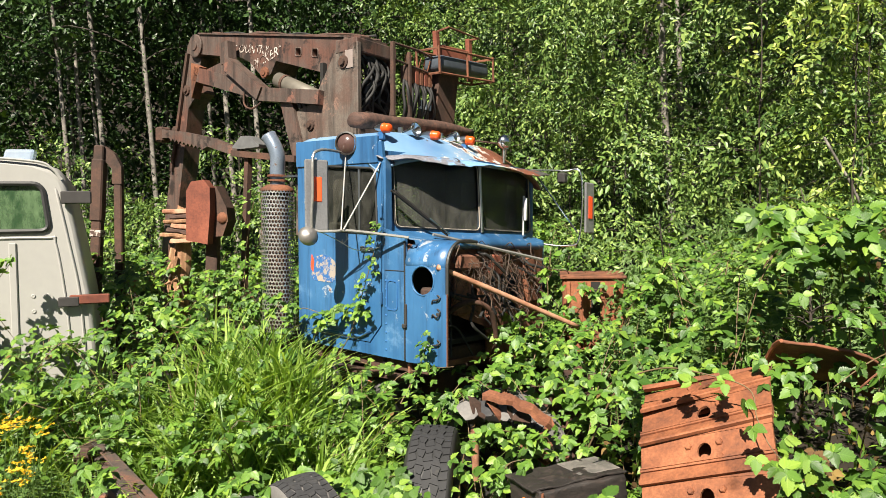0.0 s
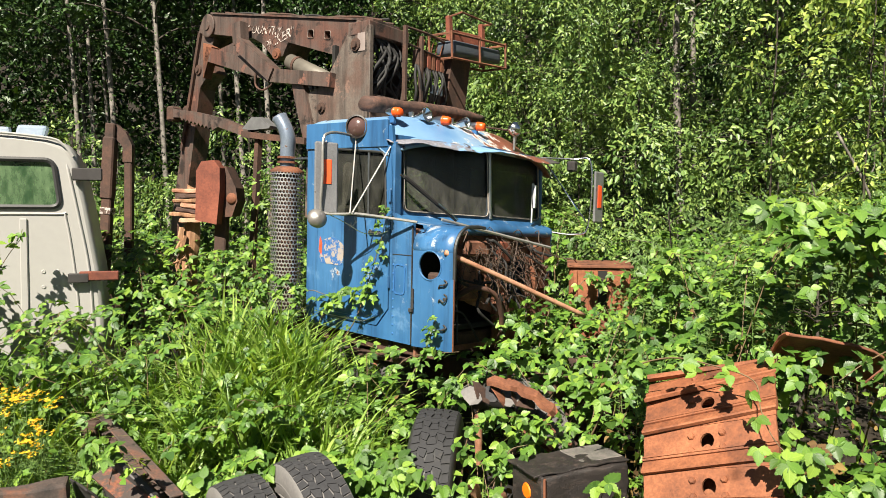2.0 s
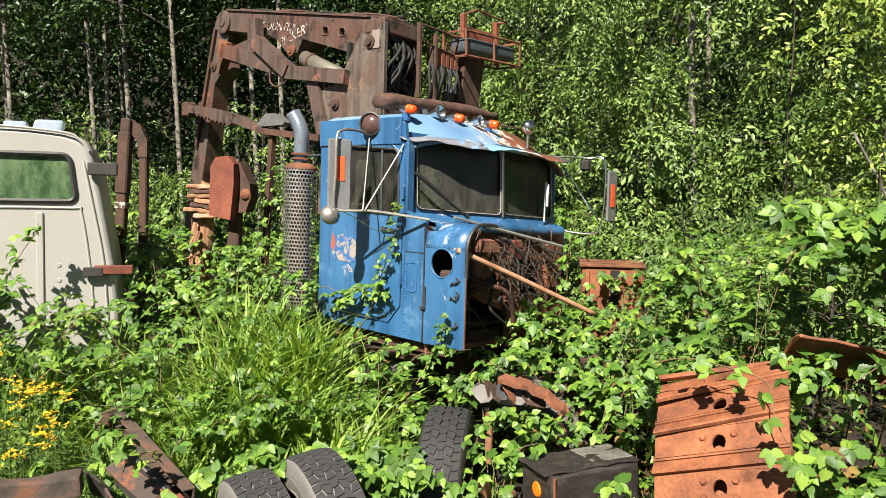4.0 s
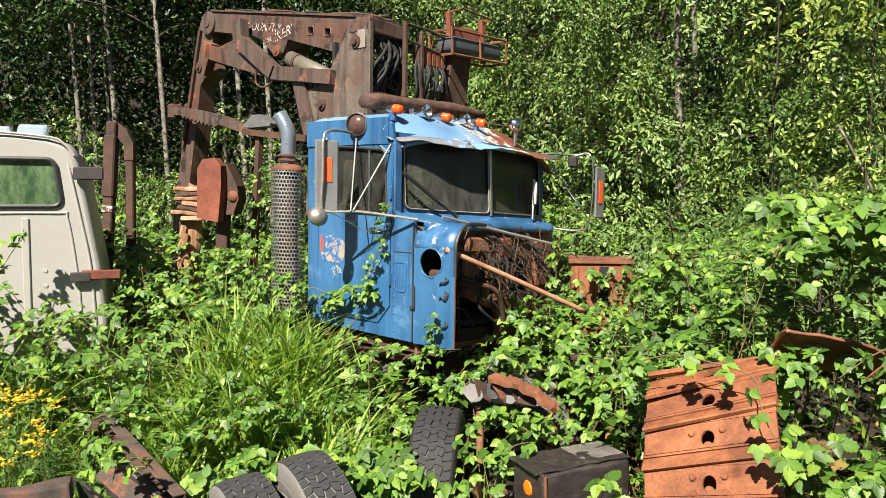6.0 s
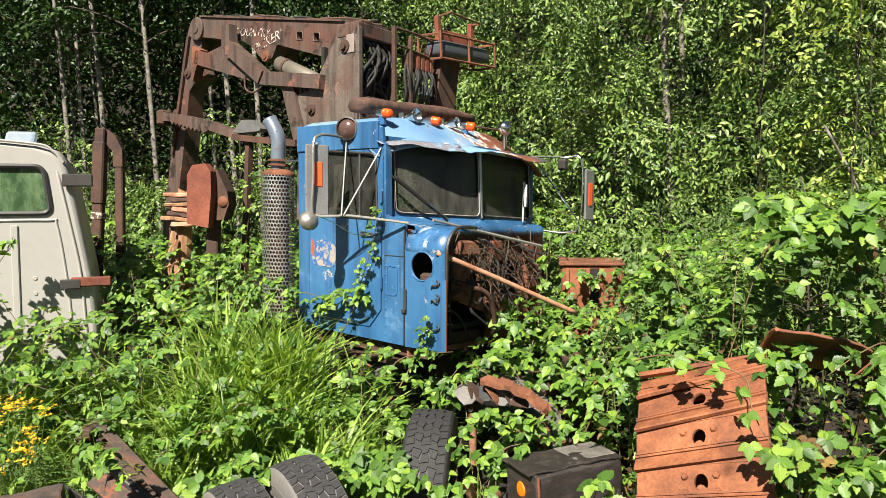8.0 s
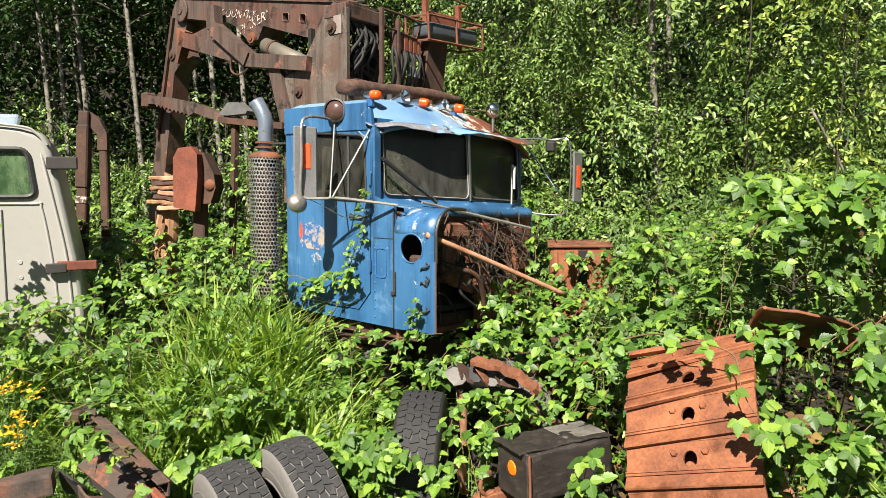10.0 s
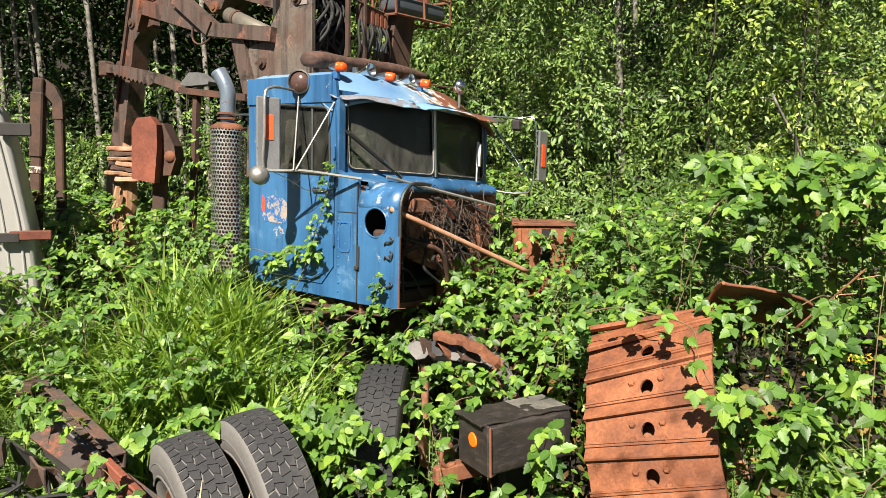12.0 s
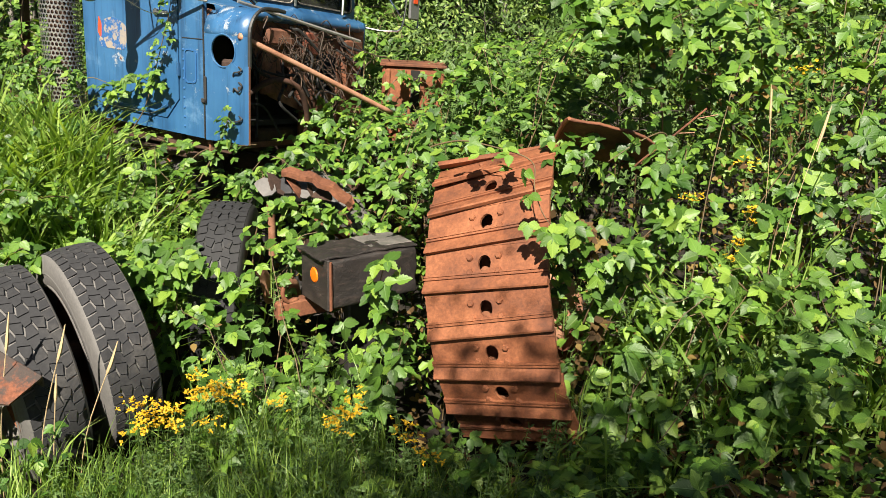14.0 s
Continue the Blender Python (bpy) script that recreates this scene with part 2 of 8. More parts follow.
STEM = plain("green_stem", (0.12, 0.20, 0.04), 0.6, 0, 0.35, 12, 0)
DRY = plain("dry_stem", (0.48, 0.36, 0.20), 0.8, 0, 0.3, 20, 0)
BRAMBLE = leafy("bramble_leaf", [(0.024, 0.066, 0.012), (0.052, 0.125, 0.017), (0.090, 0.200, 0.025), (0.205, 0.322, 0.042)], 0.44, 0.21, 0.25, True, 0.45)
LITTER = leafy("dry_leaf", [(0.05, 0.026, 0.012), (0.11, 0.06, 0.022), (0.24, 0.16, 0.045)], 0.8, 0.2)
ALDER = leafy("alder_leaf", [(0.022, 0.058, 0.014), (0.065, 0.138, 0.030), (0.135, 0.225, 0.050), (0.26, 0.35, 0.095)], 0.42, 0.18, 0.25, False, 0.38)
SALLOW = leafy("sapling_leaf", [(0.07, 0.130, 0.022), (0.15, 0.245, 0.040), (0.26, 0.360, 0.065), (0.40, 0.46, 0.12)], 0.42, 0.26, 0.25, False, 0.38)
# darker copy of the leaf tones: the wood's shade is put into the colour
DEEP = leafy("shaded_leaf", [(0.010, 0.028, 0.007), (0.022, 0.055, 0.012), (0.058, 0.115, 0.024)], 0.42, 0.16)
BLADE = leafy("grass_blade", [(0.070, 0.155, 0.022), (0.180, 0.310, 0.046), (0.36, 0.48, 0.12)], 0.40, 0.45)
FERN = leafy("fine_foliage", [(0.06, 0.12, 0.03), (0.10, 0.18, 0.045), (0.16, 0.24, 0.08)], 0.6, 0.3)
PETAL = leafy("yellow_petal", [(0.60, 0.37, 0.015), (0.70, 0.48, 0.03)], 0.6, 0.3, 0.1)


# ---- mesh helpers ----
def mesh_of(bm, name, material, smooth=False):
    me = bpy.data.meshes.new(name)
    bmesh.ops.recalc_face_normals(bm, faces=bm.faces)
    bm.to_mesh(me)
    bm.free()
    me.materials.append(material)
    if smooth:
        me.polygons.foreach_set("use_smooth", [True] * len(me.polygons))
        me.update()
    return me


def part(name, bm, material, parent, label="", smooth=False):
    ob = new(name, mesh_of(bm, name, material, smooth))
    ob.parent = parent
    if label:
        tagged(ob, label)
    return ob


def thing(name, m, label, category, group="", kind=""):
    ob = new(name)
    ob.empty_display_size = 0.1
    ob.matrix_world = m
    return tagged(ob, label, category, group, kind)


def lone(name, bm, material, label, category, group="", kind="", smooth=False, m=None):
    ob = new(name, mesh_of(bm, name, material, smooth))
    if m is not None:
        ob.matrix_world = m
    return tagged(ob, label, category, group, kind)


def box(lo, hi, bevel=0.0, m=None, bm=None, seg=1):
    out = bmesh.new() if bm is None else bm
    b = bmesh.new()
    bmesh.ops.create_cube(b, size=1)
    for v in b.verts:
        v.co = Vector([lo[i] + (v.co[i] + 0.5) * (hi[i] - lo[i]) for i in range(3)])
    if bevel:
        bmesh.ops.bevel(b, geom=list(b.edges), offset=bevel, segments=seg, affect="EDGES", profile=0.6)
    if m is not None:
        b.transform(m)
    join(out, b)
    return out


def join(dst, src):
    index = {v: dst.verts.new(v.co) for v in src.verts}
    for f in src.faces:
        try:
            dst.faces.new([index[v] for v in f.verts])
        except ValueError:
            pass
    src.free()


def tube(pts, r, seg=8, bm=None, caps=True):
    """A bent tube along points; r one radius or one for each point."""
    out = bmesh.new() if bm is None else bm
    pts = [Vector(p) for p in pts]
    rs = [float(q) for q in r] if isinstance(r, (list, tuple)) else [r] * len(pts)
    rings, up = [], None
    for i, p in enumerate(pts):
        d = (pts[min(i + 1, len(pts) - 1)] - pts[max(i - 1, 0)]).normalized()
        if up is None or abs(up.dot(d)) > 0.98:
            up = Vector((0, 0, 1)) if abs(d.z) < 0.9 else Vector((1, 0, 0))
        a = d.cross(up).normalized()
        up = a.cross(d).normalized()
        rings.append([out.verts.new(p + rs[i] * (math.cos(k * math.tau / seg) * a + math.sin(k * math.tau / seg) * up)) for k in range(seg)])
    for u, v in zip(rings, rings[1:]):
        for k in range(seg):
            out.faces.new((u[k], u[(k + 1) % seg], v[(k + 1) % seg], v[k]))
    if caps:
        out.faces.new(rings[0][::-1])
        out.faces.new(rings[-1])
    return out


def curve(pts, n=8):
    """Points of a smooth line through pts."""
    p = [Vector(q) for q in pts]
    p = [2 * p[0] - p[1]] + p + [2 * p[-1] - p[-2]]
    out = []
    for i in range(1, len(p) - 2):
        for k in range(n):
            t = k / n
            out.append(0.5 * (2 * p[i] + (p[i + 1] - p[i - 1]) * t + (2 * p[i - 1] - 5 * p[i] + 4 * p[i + 1] - p[i + 2]) * t * t
                              + (3 * p[i] - p[i - 1] - 3 * p[i + 1] + p[i + 2]) * t ** 3))
    out.append(p[-2])
    return out


def lathe(profile, seg=24, bm=None, m=None):
    """A turned body: profile of (radius, height) about z."""
    out = bmesh.new() if bm is None else bm
    b = bmesh.new()
    rings = [[b.verts.new((r * math.cos(k * math.tau / seg), r * math.sin(k * math.tau / seg), z)) for k in range(seg)] for r, z in profile]
    for u, v in zip(rings, rings[1:]):
        for k in range(seg):
            b.faces.new((u[k], u[(k + 1) % seg], v[(k + 1) % seg], v[k]))
    if m is not None:
        b.transform(m)
    join(out, b)
    return out


def round_poly(pts, r, n=4):
    """Corner-rounded outline."""
    out, k = [], len(pts)
    for i in range(k):
        p, a, c = Vector(pts[i]), Vector(pts[i - 1]), Vector(pts[(i + 1) % k])
        da, dc = (a - p), (c - p)
        ra = min(r, da.length * 0.45, dc.length * 0.45)
        s, e = p + da.normalized() * ra, p + dc.normalized() * ra
        for j in range(n + 1):
            t = j / n
            out.append((1 - t) ** 2 * s + 2 * t * (1 - t) * p + t * t * e)
    return out


def plate(outline, holes, depth, to, bm=None):
    """A sheet with openings: 2D outline and holes, thickened by depth; to(a, b, d) gives the 3D place."""
    out = bmesh.new() if bm is None else bm
    b = bmesh.new()
    for loop in (outline, *holes):
        vs = [b.verts.new((p[0], p[1], 0)) for p in loop]
        for i in range(len(vs)):
            b.edges.new((vs[i - 1], vs[i]))
    bmesh.ops.triangle_fill(b, use_beauty=True, use_dissolve=False, edges=list(b.edges), normal=(0, 0, 1))
    ex = bmesh.ops.extrude_face_region(b, geom=list(b.faces))
    for v in ex["geom"]:
        if isinstance(v, bmesh.types.BMVert):
            v.co.z = 1
    for v in b.verts:
        v.co = Vector(to(v.co.x, v.co.y, v.co.z * depth))
    join(out, b)
    return out


def circle2(cx, cy, r, n=20, ry=None):
    return [Vector((cx + r * math.cos(i * math.tau / n), cy + (ry or r) * math.sin(i * math.tau / n))) for i in range(n)]


def frame_of(p, x_to, up=(0, 0, 1)):
    """A pose at p with its x axis towards x_to and z near up."""
    x = Vector(x_to).normalized()
    y = Vector(up).cross(x).normalized()
    z = x.cross(y)
    return Matrix(((x.x, y.x, z.x, p[0]), (x.y, y.y, z.y, p[1]), (x.z, y.z, z.z, p[2]), (0, 0, 0, 1)))


# ---- ground ----
def smooth(a, b, x):
    t = min(1.0, max(0.0, (x - a) / (b - a)))
    return t * t * (3 - 2 * t)


def ground_z(x, y):
    z = 0.85 * (1 - smooth(0.6, 2.6, y))
    z += 0.25 * smooth(5, 8, y) + 0.10 * max(0, y - 9) * smooth(9, 14, y)
    z += 0.5 * (min(y, 60) - 27) * smooth(27, 36, y) if y > 27 else 0
    z += 0.35 * smooth(1.8, 4.0, x) * smooth(1.5, 4, y)
    z += 0.10 * noise.noise((x * 0.6, y * 0.6, 0)) + 0.04 * noise.noise((x * 2.3, y * 2.3, 4))
    return z


bm = bmesh.new()
xs = [-400, -120, -60, -35, -24, -17] + [-12 + 0.5 * i for i in range(49)] + [17, 24, 35, 60, 120, 400]
ys = [-400, -120, -50, -25, -12, -6, -3] + [-1 + 0.4 * i for i in range(56)] + [23, 26, 30, 36, 44, 60, 120, 400]
gv = [[bm.verts.new((x, y, ground_z(x, y))) for x in xs] for y in ys]
for j in range(len(ys) - 1):
    for i in range(len(xs) - 1):
        bm.faces.new((gv[j][i], gv[j][i + 1], gv[j + 1][i + 1], gv[j + 1][i]))
lone("ground", bm, SOIL, "forest soil with leaf litter, near black for the shade under plants", "ground", kind="structure", smooth=True)

# ---- logging truck: cab, crane and frame (x ahead along the truck, y to its left, z up) ----
TRUCK = pose(0.204, 6.359, 1.444, 0, 1.16, -38.88)
SIDE = -0.97


def tp(name, b, material, parent, label="", smooth=False):
    """A part of the truck; the old cab has racked over a little to its left."""
    for v in b.verts:
        v.co.z -= 0.04 * (v.co.y + 0.97)
    return part(name, b, material, parent, label, smooth)


def side_to(l, out=-1):
    return lambda a, b, d: (a, l - out * d, b)


truck = thing("logging_truck", TRUCK, "abandoned blue conventional truck with no bonnet and a rusty crane", "truck")

DOOR = [(-0.905, 0.12), (-0.22, 0.10), (-0.10, 0.24), (-0.085, 1.47), (-0.905, 1.52)]
DOOR_HOLE = [(-0.913, 0.112), (-0.215, 0.092), (-0.092, 0.236), (-0.077, 1.478), (-0.913, 1.528)]
WINDOW = [(-0.83, 0.95), (-0.13, 0.93), (-0.15, 1.42), (-0.80, 1.465)]


def wall_material(name="cab_paint", chips=0.618):
    """Blue paint with chips, scratches and rust along the edges of the noise."""
    m, nt, b = mat(name)
    big = noise_tex(nt, 1.7, 4, 0.5)
    streak = noise_tex(nt, 6, 6, 0.65, (1, 1, 0.18))
    chip = noise_tex(nt, 5.0, 10, 0.74)
    fine = noise_tex(nt, 60, 4, 0.6)
    c = ramp(nt, big, [(0.3, (0.020, 0.080, 0.188)), (0.7, (0.044, 0.134, 0.268))])
    c = mixc(nt, 0.30, c, ramp(nt, streak, [(0.35, (0.010, 0.048, 0.15)), (0.65, (0.050, 0.165, 0.36))]))
    grime = noise_tex(nt, 9, 8, 0.7, (1.6, 1.6, 0.10))
    c = mixc(nt, ramp(nt, grime, [(0.52, (0, 0, 0)), (0.72, (0.75, 0.75, 0.75))]), c, (0.014, 0.030, 0.065))
    blot = noise_tex(nt, 3.3, 9, 0.72)
    c = mixc(nt, ramp(nt, blot, [(0.58, (0, 0, 0)), (0.68, (0.5, 0.5, 0.5))]), c, (0.14, 0.26, 0.42))
    pale = ramp(nt, chip, [(chips, (0, 0, 0)), (chips + 0.022, (1, 1, 1))])
    c = mixc(nt, pale, c, ramp(nt, fine, [(0.35, (0.20, 0.27, 0.36)), (0.7, (0.40, 0.40, 0.40))]))
    rust = ramp(nt, chip, [(0.655, (0, 0, 0)), (0.675, (1, 1, 1))])
    c = mixc(nt, rust, c, ramp(nt, fine, [(0.3, (0.09, 0.04, 0.02)), (0.7, (0.22, 0.09, 0.04))]))
    nt.links.new(c, b.inputs["Base Color"])
    b.inputs["Roughness"].default_value = 0.30
    bump(nt, b, mixc(nt, 0.6, big, chip), 0.12, 0.012)
    return m


PAINT = wall_material()
WORN_PAINT = wall_material("worn_wing_paint", 0.578)


def roof_material():
    """Blue that has faded, flaked to primer and rusted towards one side."""
    m, nt, b = mat("roof_paint")
    tc = nt.nodes.new("ShaderNodeTexCoord")
    sep = nt.nodes.new("ShaderNodeSeparateXYZ")
    nt.links.new(tc.outputs["Object"], sep.inputs[0])
    n = noise_tex(nt, 4.5, 9, 0.7)
    n2 = noise_tex(nt, 1.6, 4, 0.5)
    fine = noise_tex(nt, 50, 4, 0.6)
    k = nt.nodes.new("ShaderNodeMath")
    k.operation = "MULTIPLY_ADD"
    k.inputs[1].default_value = 0.32
    nt.links.new(sep.outputs["Y"], k.inputs[0])
    nt.links.new(n, k.inputs[2])
    blue = ramp(nt, n2, [(0.3, (0.07, 0.17, 0.33)), (0.7, (0.21, 0.32, 0.43))])
    c = mixc(nt, ramp(nt, k.outputs[0], [(0.490, (0, 0, 0)), (0.505, (1, 1, 1))]), blue, ramp(nt, fine, [(0.3, (0.36, 0.36, 0.34)), (0.7, (0.60, 0.58, 0.53))]))
    c = mixc(nt, ramp(nt, k.outputs[0], [(0.562, (0, 0, 0)), (0.577, (1, 1, 1))]), c, ramp(nt, fine, [(0.3, (0.10, 0.034, 0.022)), (0.7, (0.22, 0.080, 0.048))]))
    spot = noise_tex(nt, 6.5, 6, 0.6)
    c = mixc(nt, ramp(nt, spot, [(0.640, (0, 0, 0)), (0.655, (1, 1, 1))]), c, (0.045, 0.035, 0.033))
    nt.links.new(c, b.inputs["Base Color"])
    b.inputs["Roughness"].default_value = 0.5
    bump(nt, b, mixc(nt, 0.5, n, fine), 0.2, 0.008)
    return m


ROOF = roof_material()

# side walls with door openings
cab = tp("cab", plate([(-1.04, 0.03), (0.13, -0.005), (0.14, 0.90), (-0.06, 0.97), (-0.075, 1.50), (-0.09, 1.62), (-1.04, 1.66)],
                      [DOOR_HOLE], 0.03, side_to(SIDE)), PAINT, truck, "chipped blue painted cab shell")
b = plate([(-1.04, 0.03), (0.13, 0.0), (0.14, 0.90), (-0.06, 0.97), (-0.02, 1.55), (-1.04, 1.66)], [WINDOW], 0.03, side_to(0.97, 1))
tp("far_side", b, PAINT, cab)
b = plate([(-0.94, 0.03), (0.94, 0.03), (0.94, 1.66), (-0.94, 1.66)], [round_poly([(-0.6, 0.95), (0.6, 0.95), (0.6, 1.4), (-0.6, 1.4)], 0.08)],
          0.025, lambda a, c, d: (-1.04 + d, a, c))
tp("rear_wall", b, PAINT, cab)
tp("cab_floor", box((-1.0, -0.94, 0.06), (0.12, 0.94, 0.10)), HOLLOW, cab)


def front_line(l):
    s = l / 0.97
    return -0.10 + 0.28 * (1 - abs(s) ** 2.2) + 0.20 * (s + 1) / 2 * abs(s) ** 2


b = bmesh.new()
NL, NF = 40, 22
rows_ = []
for i in range(NF + 1):
    t = i / NF
    row = []
    for j in range(NL + 1):
        s = -1 + 2 * j / NL
        s = math.copysign(abs(s) ** 0.8, s)
        l = 0.975 * s
        f = -1.045 + t * (front_line(l) + 1.045)
        u = 1.75 - 0.12 * abs(s) ** 7 - 0.225 * smooth(0.60, 1.0, t) ** 1.2 + 0.012 * noise.noise((f * 3, l * 3, 2))
        u -= 0.01 * smooth(0.3, 1.0, s) * smooth(0.6, 1, t)
        row.append(b.verts.new((f, l, u)))
    rows_.append(row)
for u, v in zip(rows_, rows_[1:]):
    for j in range(NL):
        b.faces.new((u[j], u[j + 1], v[j + 1], v[j]))
ex = bmesh.ops.extrude_face_region(b, geom=list(b.faces))
for v in ex["geom"]:
    if isinstance(v, bmesh.types.BMVert):
        v.co.z -= 0.025
roof = tp("roof", b, ROOF, truck, "faded blue roof flaked to primer and rust", True)
b = bmesh.new()          # skirt that closes the roof's sides
for l, top in ((-0.972, 1.665), (0.965, 1.58)):
    box((-1.045, l - 0.012, 1.46), (-0.12, l + 0.012, top), 0.004, None, b)
box((-1.05, -0.96, 1.50), (-1.02, 0.96, 1.67), 0.004, None, b)
tp("roof_skirt", b, PAINT, roof)

# visor: a bent dark sheet along the roof's front edge
b = bmesh.new()
rows_ = []
for i in range(5):
    t = i / 4
    row = []
    for j in range(49):
        s = -1.03 + 2.06 * j / 48
        l = 0.97 * s
        reach = 0.045 + 0.045 * (1 - s * s) + 0.07 * smooth(0.3, 1, s)
        wav = 0.026 * math.sin(5.5 * s + 1.0) + 0.022 * noise.noise((l * 6, 0, 7)) + 0.010 * noise.noise((l * 19, t, 2))
        f = front_line(min(0.97, max(-0.97, l))) - 0.02 + reach * t
        u = 1.535 + 0.015 * smooth(0.3, 1, s) - 0.040 * t ** 1.1 + 0.8 * wav * t - 0.02 * smooth(-0.8, -1, s)
        row.append(b.verts.new((f, l, u)))
    rows_.append(row)
for u, v in zip(rows_, rows_[1:]):
    for j in range(48):
        b.faces.new((u[j], u[j + 1], v[j + 1], v[j]))
ex = bmesh.ops.extrude_face_region(b, geom=list(b.faces))
for v in ex["geom"]:
    if isinstance(v, bmesh.types.BMVert):
        v.co.z -= 0.006


def visor_material():
    """Faded blue sheet: bare grey at one end, flaked white and then rust towards the other."""
    m, nt, b = mat("visor_paint")
    sep = nt.nodes.new("ShaderNodeSeparateXYZ")
    nt.links.new(nt.nodes.new("ShaderNodeTexCoord").outputs["Object"], sep.inputs[0])
    n = noise_tex(nt, 5.0, 9, 0.7)
    fine = noise_tex(nt, 45, 5, 0.65)
    k = nt.nodes.new("ShaderNodeMath")
    k.operation = "MULTIPLY_ADD"
    k.inputs[1].default_value = 0.42
    nt.links.new(sep.outputs["Y"], k.inputs[0])
    nt.links.new(n, k.inputs[2])
    grey = ramp(nt, fine, [(0.3, (0.11, 0.11, 0.13)), (0.7, (0.22, 0.22, 0.25))])
    blue = ramp(nt, fine, [(0.3, (0.13, 0.27, 0.48)), (0.7, (0.24, 0.40, 0.60))])
    white = ramp(nt, fine, [(0.3, (0.40, 0.38, 0.35)), (0.7, (0.60, 0.58, 0.53))])
    rust = ramp(nt, fine, [(0.3, (0.11, 0.036, 0.024)), (0.7, (0.24, 0.085, 0.052))])
    c = mixc(nt, ramp(nt, k.outputs[0], [(0.27, (0, 0, 0)), (0.33, (1, 1, 1))]), grey, blue)
    c = mixc(nt, ramp(nt, k.outputs[0], [(0.565, (0, 0, 0)), (0.585, (1, 1, 1))]), c, white)
    c = mixc(nt, ramp(nt, k.outputs[0], [(0.655, (0, 0, 0)), (0.675, (1, 1, 1))]), c, rust)
    c = mixc(nt, ramp(nt, k.outputs[0], [(0.80, (0, 0, 0)), (0.84, (1, 1, 1))]), c, (0.07, 0.065, 0.065))
    spot = noise_tex(nt, 7.5, 6, 0.6)
    c = mixc(nt, ramp(nt, spot, [(0.66, (0, 0, 0)), (0.675, (1, 1, 1))]), c, (0.05, 0.035, 0.03))
    nt.links.new(c, b.inputs["Base Color"])
    b.inputs["Roughness"].default_value = 0.5
    bump(nt, b, mixc(nt, 0.5, n, fine), 0.25, 0.01)
    return m


VISOR = visor_material()
tp("sun_visor", b, VISOR, truck, "bent sun visor of faded blue sheet with rust at one end", True)

# windscreen: two flat panes in a blue frame
WL, WC, WR = (-0.085, -0.90), (0.125, -0.005), (0.055, 0.90)
for name, p, q in (("windscreen_frame", WL, WC), ("windscreen_frame", WC, WR)):
    n = math.hypot(q[0] - p[0], q[1] - p[1])
    dx, dy = (q[0] - p[0]) / n, (q[1] - p[1]) / n

    def ws(a, c, d, p=p, dx=dx, dy=dy):
        return (p[0] + dx * a - dy * d - 0.05 * (c - 0.95), p[1] + dy * a + dx * d, c)
    lo, hi = (0.055, n - 0.012) if p is WL else (0.012, n - 0.05)
    hole = round_poly([(lo, 0.985), (hi, 0.975), (hi, 1.52), (lo, 1.52)], 0.055)
    fr = tp(name, plate([(0, 0.88), (n, 0.88), (n, 1.56), (0, 1.56)], [hole], 0.025, ws), PAINT, truck)
    b = tube([ws(v[0], v[1], -0.006) for v in hole] + [ws(hole[0][0], hole[0][1], -0.006)], 0.011, 6)
    tp("rubber_seal", b, BLACK, fr)
    b = tube([ws(v[0] * 0.985 + 0.0075 * n, v[1] * 0.99 + 0.0125, -0.012) for v in hole] + [ws(hole[0][0] * 0.985 + 0.0075 * n, hole[0][1] * 0.99 + 0.0125, -0.012)], 0.0045, 5)
    tp("bright_bead", b, BEAD, fr)
    pane = tp("pane", plate(round_poly([(lo, 0.98), (hi, 0.97), (hi, 1.525), (lo, 1.525)], 0.055), [], 0.005, lambda a, c, d, w=ws: w(a, c, d + 0.008)), GLASS, fr, "dusty dark windscreen glass")
    pane.visible_shadow = False
b = tube([(WC[0] + 0.012, WC[1], 0.96), (WC[0] - 0.018, WC[1], 1.53)], 0.013, 8)
tp("centre_post", b, STEEL, truck)
b = box((-0.10, SIDE, 0.92), (-0.055, -0.89, 1.50), 0.008)
tp("corner_post", b, PAINT, truck)
b = box((0.0, 0.89, 0.90), (0.05, 0.93, 1.50), 0.008)
tp("corner_post", b, PAINT, truck)


def wiper(p, q, r=0.008, material=BLACK):
    b = tube([p, q], r, 6)
    p, q = Vector(p), Vector(q)
    d = (q - p).normalized()
    join(b, tube([p + d * 0.02 + Vector((0.02, 0, 0)), p + (q - p) * 0.62 + Vector((0.02, 0, 0))], r * 1.7, 6))
    return tp("wiper", b, material, truck)


wiper((-0.03, -0.93, 1.255), (0.135, -0.46, 0.93), 0.009, HOLLOW)
tp("wiper_arm", tube([(-0.005, -0.93, 1.262), (0.155, -0.46, 0.94)], 0.005, 6), STEEL, truck)
wiper((0.12, 0.66, 1.30), (0.15, 0.60, 0.945), 0.011, STEEL)

# door
door = tp("door", plate(DOOR, [round_poly(WINDOW, 0.05)], 0.035, side_to(SIDE - 0.004)), PAINT, truck, "blue door with faded marks")
b = tube([(v.x, SIDE - 0.006, v.y) for v in round_poly(WINDOW, 0.05)] + [(round_poly(WINDOW, 0.05)[0].x, SIDE - 0.006, round_poly(WINDOW, 0.05)[0].y)], 0.010, 6)
tp("window_seal", b, BLACK, door)
pane = tp("pane", plate(round_poly(WINDOW, 0.05), [], 0.005, side_to(SIDE + 0.012)), DOOR_GLASS, door)
pane.visible_shadow = False
tp("vent_bar", box((-0.335, SIDE - 0.006, 0.94), (-0.318, SIDE + 0.02, 1.43), 0.003), STEEL, door)
